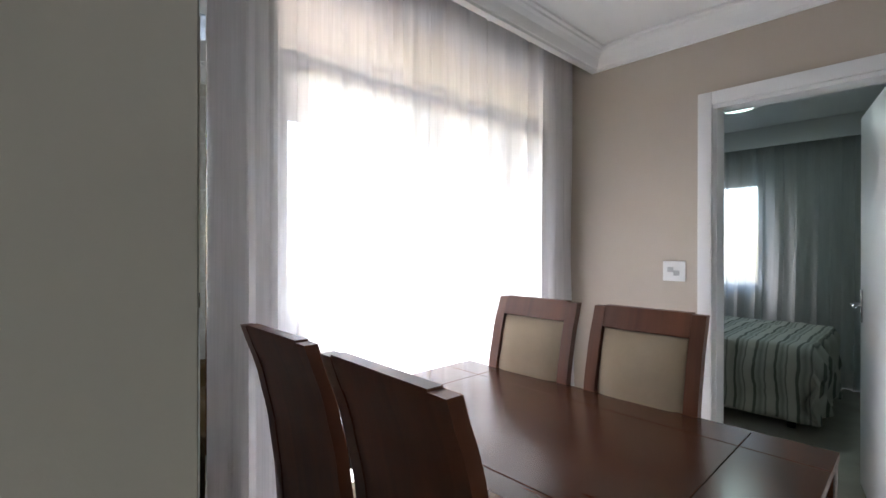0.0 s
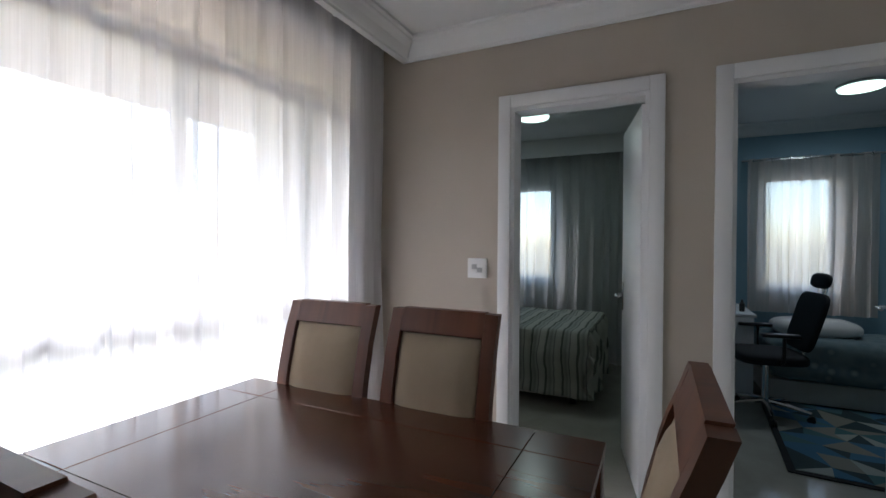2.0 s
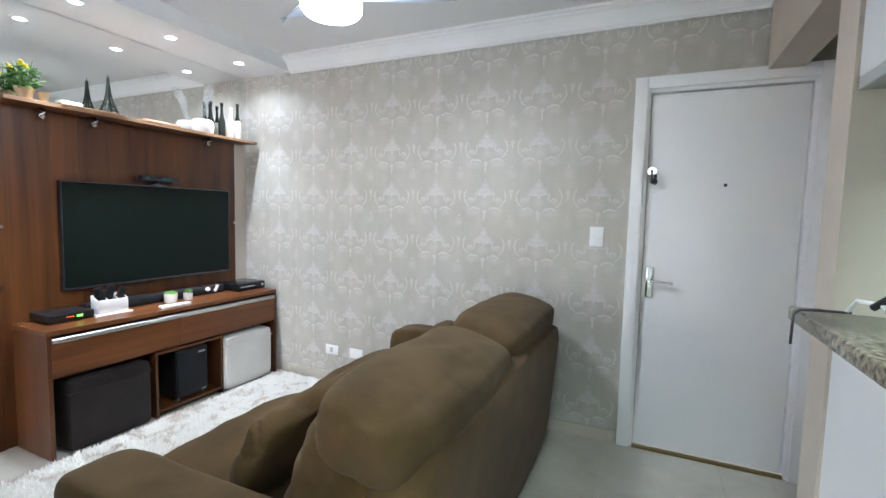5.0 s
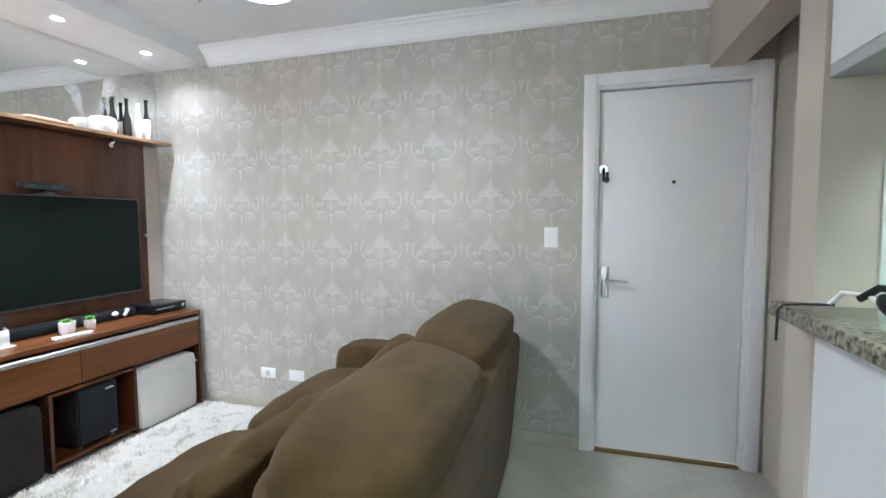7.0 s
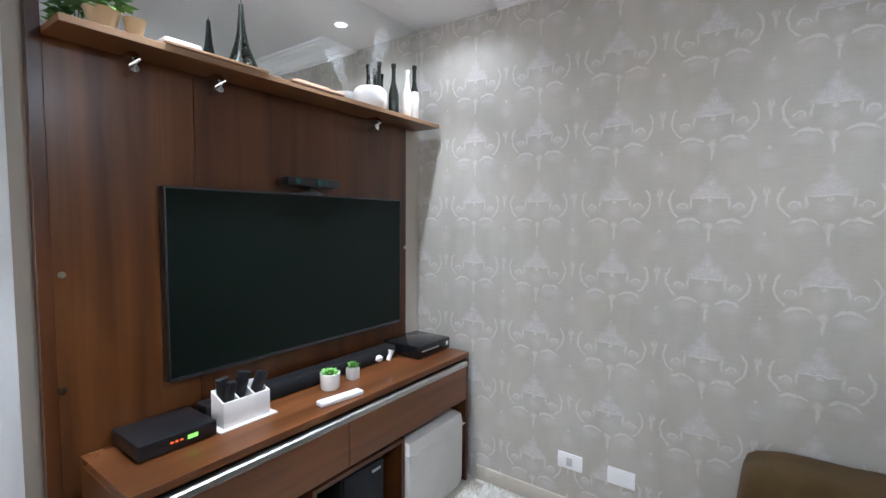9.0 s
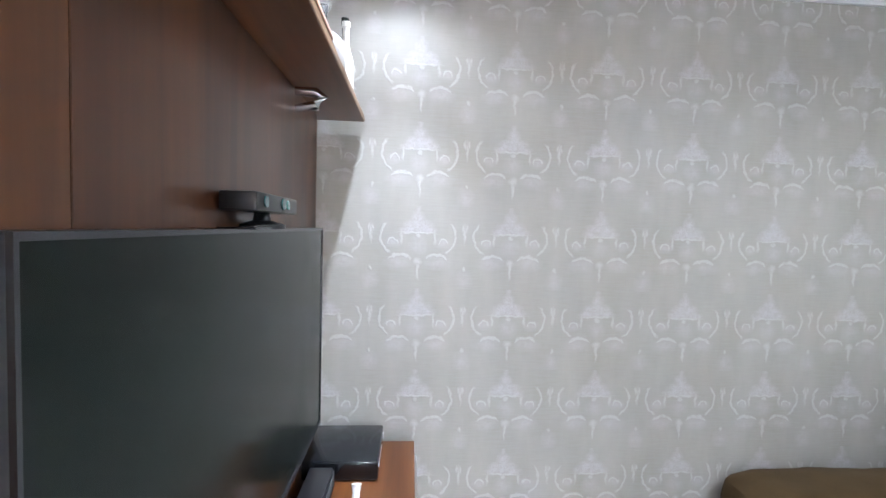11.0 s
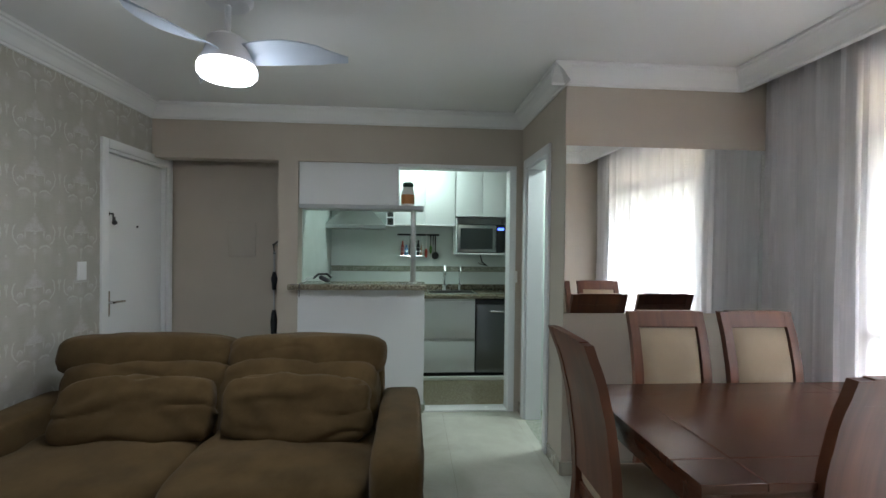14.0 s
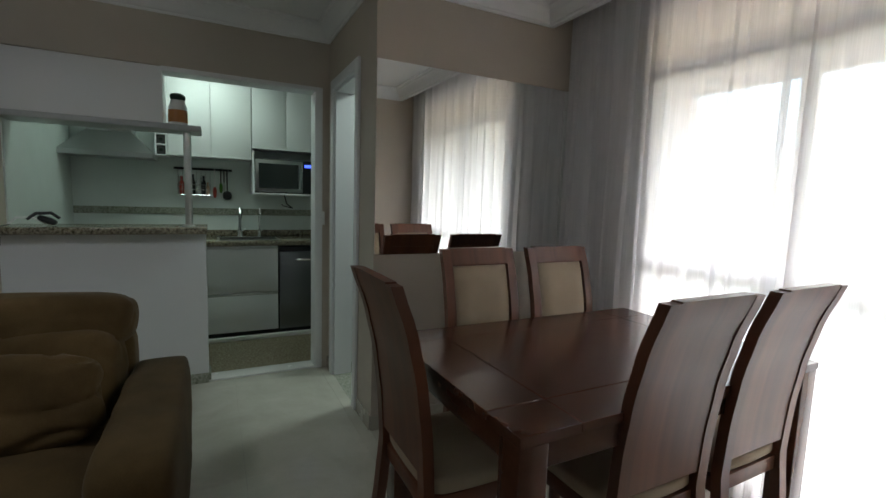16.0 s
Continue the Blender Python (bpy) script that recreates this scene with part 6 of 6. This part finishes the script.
for y, ln, w, h, th, mt, hm in ((-0.095, 0.17, 0.034, 0.11, 0.022, REDPL, PLASTIC), (-0.150, 0.13, 0.030, 0.10, 0.012, GREEN, BLACKP), (-0.205, 0.21, 0.080, 0.085, 0.030, BLACKP, BLACKP), (-0.178, 0.12, 0.020, 0.11, 0.010, STEEL, BLACKP)):
    bm = bmesh.new()
    tube(bm, [(-0.003, y, 0.010), (-0.018, y, 0.012), (-0.020, y, -0.02), (-0.018, y, -ln)], [0.004, 0.004, 0.007, 0.006], 8)
    u = part("utensil", bm, hm, ub)
    bm = bmesh.new()
    soft_block(bm, (-0.018, y, -ln - h * 0.45), (th, w, h), p=2.6, n=5)
    part("blade", bm, mt, u)
cb = bmesh.new()
tube(cb, [(5.22, -2.95, 1.33), (5.20, -2.97, 1.24), (5.14, -3.02, 1.20), (5.10, -2.93, 1.22), (5.02, -2.90, 1.235)], 0.006, 8)
tagged(part("appliance_cable", cb, BLACKP, None, "black cable hanging under the microwave shelf"), category="cable")

# ceiling lamps of the side rooms
for nm, loc, r, lab in (("kitchen", (4.45, -2.2, H - 0.052), 0.20, "flat round lit ceiling lamp in the kitchen"), ("bath", (3.2, -3.9, H - 0.052), 0.12, "flat round lit ceiling lamp in the bathroom"),
                        ("one", (-1.8, -3.88, H), 0.15, "round lit ceiling lamp in the grey bedroom"), ("two", (-2.0, -1.45, H), 0.15, "round lit ceiling lamp in the blue bedroom")):
    e = thing("ceiling_lamp", loc, lab, "ceiling lamp")
    bm = bmesh.new()
    lathe(bm, [(r * 0.9, -0.001), (r, -0.004), (r, -0.02), (r * 0.97, -0.022)], n=36)
    part("rim", bm, PLASTER, e)
    bm = bmesh.new()
    lathe(bm, [(r * 0.96, -0.021), (r * 0.9, -0.038), (r * 0.5, -0.048), (0.001, -0.05)], n=36)
    part("diffuser", bm, LENS if nm in ("kitchen", "bath") else DIMLENS, e).visible_shadow = False

# ---- bathroom: a shelf stack with folded things by the door ----
sh = thing("bathroom_shelf", (3.05, -4.25, 0), "slim white shelf tower with green and blue bottles in the bathroom", "shelf")
bm = bmesh.new()
for z in (0.25, 0.6, 0.9, 1.2, 1.5):
    box(bm, -0.22, 0.22, -0.12, 0.12, z, z + 0.015, 0.002, 1)
part("board", bm, LACQUER, sh, smooth=False)
bm = bmesh.new()
for x in (-0.21, 0.21):
    for y in (-0.11, 0.11):
        cyl(bm, (x, y, 0), (x, y, 1.6), 0.010, n=8)
part("post", bm, CHROME, sh)
rg = random.Random(8)
GRNPL = Mat("green_plastic", (0.03, 0.30, 0.18), 0.35).m
for z in (0.6, 0.9, 1.2, 1.5):
    for k in range(5):
        hh = rg.uniform(0.09, 0.2)
        bm = bmesh.new()
        lathe(bm, [(0.026, 0), (0.03, 0.01), (0.03, hh * 0.7), (0.012, hh * 0.82), (0.012, hh)], (0, 0, 0), 14)
        ob = part("toiletry_bottle", bm, rg.choice((GRNPL, BLUEPL, PLASTIC, BLACKP, GRNPL)), None, "small toiletry bottle on the bathroom shelf")
        ob.location = (3.05 - 0.16 + 0.08 * k, -4.2, z + 0.016)
        tagged(ob, category="bottle", group="toiletry bottles")

# ---- grey bedroom ----
curtain("bedroom_curtain", (-2.93, -5.35), (-2.93, -2.76), 0.02, 2.44, SHEER2, "grey voile curtain hanging across the grey bedroom's window wall", 16, 0.032, 11, (1, 0))
STRIPE = Mat("striped_bedspread", (0.5, 0.5, 0.46), 0.95, spec=0.1)
_pos = STRIPE.n("ShaderNodeTexCoord").outputs["Object"]
_sp = STRIPE.n("ShaderNodeSeparateXYZ", Vector=_pos)
_wv = STRIPE.noise(_pos, 3.0, 3)
_q = STRIPE.math("ADD", STRIPE.math("MULTIPLY", _sp.outputs[1], 7.5), STRIPE.math("MULTIPLY", _wv, 0.5))
_f = STRIPE.math("FRACT", _q)
_c = STRIPE.ramp(_f, [(0.0, (0.52, 0.52, 0.47)), (0.30, (0.50, 0.50, 0.45)), (0.34, (0.16, 0.17, 0.15)), (0.44, (0.16, 0.17, 0.15)), (0.48, (0.46, 0.46, 0.42)), (0.66, (0.30, 0.31, 0.28)), (0.80, (0.50, 0.50, 0.46)), (0.90, (0.20, 0.21, 0.19)), (0.95, (0.52, 0.52, 0.47))])
STRIPE.color(_c)
STRIPE.bump(STRIPE.noise(_pos, 14, 4), 0.5, 0.01)


def bedspread(bm, x0, x1, y0, y1, top, drop, seed, skirt=0.05):
    """A cloth lying over a bed: a flat top that hangs in folds over its near side and its end."""
    nx, ny = 46, 60
    R = 0.07
    g = []
    Lx, Ly = (x1 - x0) + drop, (y1 - y0) + drop
    for i in range(nx + 1):
        row = []
        for j in range(ny + 1):
            sx, sy = Lx * i / nx, Ly * j / ny
            ox, oy = max(0, sx - (x1 - x0)), max(0, sy - (y1 - y0))
            x, y = x0 + min(sx, x1 - x0), y0 + min(sy, y1 - y0)
            d = max(ox, oy)
            z = top - max(0.0, d - 0.02)
            fold = 0.04 * min(1, d / 0.15)
            wob = noise.noise(Vector((sx * 5, sy * 5, seed)))
            if ox > 0:
                x += min(ox, R) * 0.5 + fold * (0.7 + wob * 2 + 0.8 * math.sin(sy * 22 + seed))
            if oy > 0:
                y += min(oy, R) * 0.5 + fold * (0.7 + wob * 2 + 0.8 * math.sin(sx * 22 + seed))
            if ox > 0 and oy > 0:
                x -= 0.25 * oy * ox / drop
                y -= 0.25 * ox * oy / drop
            z += 0.014 * noise.noise(Vector((sx * 4, sy * 4, seed + 3))) + 0.006 * noise.noise(Vector((sx * 14, sy * 14, seed)))
            row.append(bm.verts.new((x, y, max(z, 0.04))))
        g.append(row)
    for i in range(nx):
        for j in range(ny):
            bm.faces.new((g[i][j], g[i + 1][j], g[i + 1][j + 1], g[i][j + 1]))


bed = thing("double_bed", (-2.1, -4.2, 0), "double bed with a light base in the grey bedroom", "bed")
bm = bmesh.new()
box(bm, -0.64, 0.66, -1.1, 0.84, 0.06, 0.34, 0.01)
part("box_base", bm, WHITELEATHER, bed)
bm = bmesh.new()
soft_block(bm, (0.01, -0.13, 0.47), (1.30, 1.94, 0.25), p=12, n=8)
part("mattress", bm, CERAMIC, bed)
bm = bmesh.new()
for x in (-0.55, 0.58):
    for y in (-1.0, 0.75):
        cyl(bm, (x, y, 0), (x, y, 0.06), 0.03, n=12)
part("foot", bm, BLACKP, bed)
bm = bmesh.new()
bedspread(bm, -0.60, 0.68, -1.05, 0.86, 0.625, 0.55, 5)
ob = part("bedspread", bm, STRIPE.m, None, "grey and cream striped bedspread hanging over the bed's side")
ob.location = (-2.1, -4.2, 0)
ob["category"] = "bedspread"
sol = ob.modifiers.new("cloth", "SOLIDIFY")
sol.thickness = 0.012

# ---- blue bedroom ----
curtain("bedroom_curtain", (-2.95, -2.02), (-2.95, -1.02), 0.70, 2.20, SHEER3, "short cream voile eyelet curtain on a rod in the blue bedroom", 9, 0.024, 17, (1, 0))
rod = thing("curtain_rod", (-2.95, -1.55, 2.185), "chrome curtain rod with dark ends in the blue bedroom", "curtain rod")
bm = bmesh.new()
cyl(bm, (0, -0.52, 0), (0, 0.60, 0), 0.012, n=12)
part("rod", bm, CHROME, rod)
bm = bmesh.new()
for y in (-0.55, 0.62):
    soft_block(bm, (0, y, 0), (0.05, 0.06, 0.05), p=2, n=4)
part("finial", bm, BLACKP, rod)
bm = bmesh.new()
for k in range(7):
    y = -0.42 + k * 0.15
    lathe(bm, [(0.018, -0.004), (0.028, -0.004), (0.028, 0.004), (0.018, 0.004), (0.018, -0.004)], (0, 0, 0), 14)
    bmesh.ops.transform(bm, matrix=Matrix.Translation((0, y, 0)) @ Matrix.Rotation(radians(90), 4, "X"), verts=bm.verts[-70:])
part("eyelet", bm, CHROME, rod)
bm = bmesh.new()
for y in (-0.50, 0.58):
    cyl(bm, (-0.10, y, 0), (0, y, 0), 0.007, n=8)
part("bracket", bm, CHROME, rod)

QUILT = Mat("blue_grey_quilt", (0.2, 0.27, 0.3), 0.9, spec=0.1)
_pos = QUILT.co()
_vo = QUILT.n("ShaderNodeTexVoronoi", Vector=_pos, Scale=9.0)
_c = QUILT.ramp(_vo.outputs["Distance"], [(0.1, (0.33, 0.40, 0.42)), (0.3, (0.15, 0.21, 0.24)), (0.6, (0.20, 0.26, 0.28))])
QUILT.color(_c)
QUILT.bump(_vo.outputs["Distance"], 0.4, 0.01)
b2 = thing("single_bed", (-2.62, -0.95, 0), "white-based single bed along the blue bedroom's window wall", "bed")
bm = bmesh.new()
box(bm, -0.36, 0.30, -1.00, 1.00, 0.02, 0.20, 0.01)
part("box_base", bm, WHITELEATHER, b2)
bm = bmesh.new()
soft_block(bm, (-0.02, 0.0, 0.36), (0.66, 2.0, 0.31), p=12, n=8)
part("mattress", bm, CERAMIC, b2)
bm = bmesh.new()
soft_block(bm, (-0.01, 0.0, 0.37), (0.72, 2.03, 0.36), p=9, n=14, wrinkle=0.012, seed=6)
ob = part("quilt", bm, QUILT.m, None, "blue-grey patterned quilt over the single bed")
ob.location = (-2.62, -0.95, 0.01)
ob["category"] = "quilt"
bm = bmesh.new()
soft_block(bm, (0, 0, 0), (0.40, 0.62, 0.14), p=2.8, n=10, puff=0.03, wrinkle=0.01, seed=2)
ob = part("bed_pillow", bm, CERAMIC, None, "white pillow lying on the single bed")
ob.location = (-2.66, -1.55, 0.62)
ob["category"] = "pillow"

# patchwork rug of triangles
rg = random.Random(21)
cols = [Mat("rug_" + n, c, 0.95, spec=0.1).m for n, c in (("teal", (0.10, 0.20, 0.22)), ("slate", (0.06, 0.09, 0.10)), ("pale", (0.42, 0.46, 0.44)), ("blue", (0.09, 0.20, 0.32)), ("sand", (0.30, 0.30, 0.26)))]
tr = thing("triangle_rug", (-1.6, -1.35, 0), "rug of teal, grey and pale triangles with a black border", "rug")
tr.rotation_euler = (0, 0, radians(-4))
bm = bmesh.new()
box(bm, -0.77, 0.77, -0.70, 0.75, 0.0, 0.008, 0.002)
part("border", bm, BLACKM, tr)
bms = [bmesh.new() for _ in cols]
n1, n2 = 9, 8
gx = [[(-0.73 + 1.46 * i / n1 + (rg.uniform(-0.04, 0.04) if 0 < i < n1 else 0), -0.66 + 1.37 * j / n2 + (rg.uniform(-0.04, 0.04) if 0 < j < n2 else 0)) for j in range(n2 + 1)] for i in range(n1 + 1)]
for i in range(n1):
    for j in range(n2):
        q = [gx[i][j], gx[i + 1][j], gx[i + 1][j + 1], gx[i][j + 1]]
        for t3 in (((q[0], q[1], q[2]), (q[0], q[2], q[3])) if (i + j) % 2 else ((q[0], q[1], q[3]), (q[1], q[2], q[3]))):
            b = rg.choice(bms)
            vt = [b.verts.new((x, y, 0.012)) for x, y in t3]
            vb = [b.verts.new((x, y, 0.0082)) for x, y in t3]
            b.faces.new(vt)
            for k in range(3):
                b.faces.new((vt[k], vb[k], vb[(k + 1) % 3], vt[(k + 1) % 3]))
for b, m in zip(bms, cols):
    part("triangle", b, m, tr, smooth=False)

# office chair
oc = thing("office_chair", (-1.95, -2.03, 0), "black mesh office chair with headrest and chrome star base", "office chair")
oc.rotation_euler = (0, 0, radians(-82))
bm = bmesh.new()
for k in range(5):
    a = radians(72 * k + 10)
    tube(bm, [(0, 0, 0.115), (0.15 * math.cos(a), 0.15 * math.sin(a), 0.10), (0.29 * math.cos(a), 0.29 * math.sin(a), 0.075)], [0.022, 0.018, 0.012], 8)
part("star_base", bm, CHROME, oc)
for k in range(5):
    a = radians(72 * k + 10)
    bm = bmesh.new()
    for s in (-0.014, 0.014):
        c = Vector((0.29 * math.cos(a), 0.29 * math.sin(a), 0.028)) + Vector((-math.sin(a), math.cos(a), 0)) * s
        cyl(bm, c - Vector((-math.sin(a), math.cos(a), 0)) * 0.008, c + Vector((-math.sin(a), math.cos(a), 0)) * 0.008, 0.027, n=14)
    part("castor", bm, BLACKP, oc)
bm = bmesh.new()
cyl(bm, (0, 0, 0.11), (0, 0, 0.42), 0.024, n=14)
part("gas_lift", bm, CHROME, oc)
bm = bmesh.new()
soft_block(bm, (0.0, 0, 0.475), (0.47, 0.48, 0.085), p=5, n=8, puff=0.01)
part("seat", bm, BLACKM, oc)
bm = bmesh.new()
soft_block(bm, (-0.27, 0, 0.76), (0.045, 0.44, 0.46), p=6, n=8, rot=Matrix.Rotation(radians(-16), 4, "Y"))
part("backrest", bm, BLACKM, oc)
bm = bmesh.new()
tube(bm, [(-0.05, 0, 0.43), (-0.24, 0, 0.45), (-0.27, 0, 0.60), (-0.36, 0, 0.86), (-0.395, 0, 1.02)], 0.014, 8)
part("spine", bm, CHROME, oc)
bm = bmesh.new()
soft_block(bm, (-0.36, 0, 1.075), (0.06, 0.27, 0.12), p=3, n=8, rot=Matrix.Rotation(radians(-12), 4, "Y"))
part("headrest", bm, BLACKM, oc)
for s in (-1, 1):
    bm = bmesh.new()
    tube(bm, [(-0.02, s * 0.22, 0.45), (-0.03, s * 0.27, 0.48), (-0.03, s * 0.27, 0.66)], 0.013, 8)
    box(bm, -0.13, 0.12, s * 0.27 - 0.035, s * 0.27 + 0.035, 0.662, 0.69, 0.01)
    part("armrest", bm, BLACKP, oc)

dk = thing("desk", (-2.62, -2.33, 0), "white desk in the corner of the blue bedroom", "desk")
bm = bmesh.new()
box(bm, -0.42, 0.42, -0.25, 0.28, 0.73, 0.755, 0.003)
part("desktop", bm, LACQUER, dk)
bm = bmesh.new()
box(bm, -0.42, -0.395, -0.25, 0.26, 0, 0.729, 0.002)
part("side", bm, LACQUER, dk)
bm = bmesh.new()
box(bm, 0.395, 0.42, -0.25, 0.26, 0, 0.729, 0.002)
part("side", bm, LACQUER, dk)
bm = bmesh.new()
box(bm, -0.39, 0.39, -0.25, -0.235, 0.756, 0.95, 0.002)
part("upstand", bm, LACQUER, dk)
bt = bmesh.new()
lathe(bt, [(0.02, 0), (0.022, 0.01), (0.022, 0.07), (0.009, 0.085), (0.009, 0.105)], n=14)
ob = part("ink_bottle", bt, BLACKP, None, "small dark bottle standing on the white desk")
ob.location, ob["category"] = (-2.4, -2.13, 0.756), "bottle"

# ---- floor tiles ----
TW = 0.60
rng = random.Random(1)
tile_mesh = None
for i in range(7):
    for j in range(8):
        x0, y1 = 0.0 + TW * i, -0.0 - TW * j
        x1, y0 = x0 + TW, y1 - TW
        lim = XK if y1 > YK + 0.01 else XM
        x1 = min(x1, 3.84 if y1 > YK + 0.01 else XM)
        y0c = max(y0, YW)
        if x0 >= lim + 0.1 or y1 <= YW or x1 - x0 < 0.02:
            continue
        parts_ = [(x0, x1, y0c, y1)]
        if y1 > YK > y0c:
            parts_ = [(x0, x1, YK, y1)]
            if x0 < XM:
                parts_.append((x0, min(x1, XM), y0c, YK))
        for a, b, c, d in parts_:
            if b - a < 0.01 or d - c < 0.01:
                continue
            bm = bmesh.new()
            g = 0.0005
            box(bm, a + g, b - g, c + g, d - g, -0.0115, 0.0)
            part("tile", bm, TILE, living_floor, smooth=False)
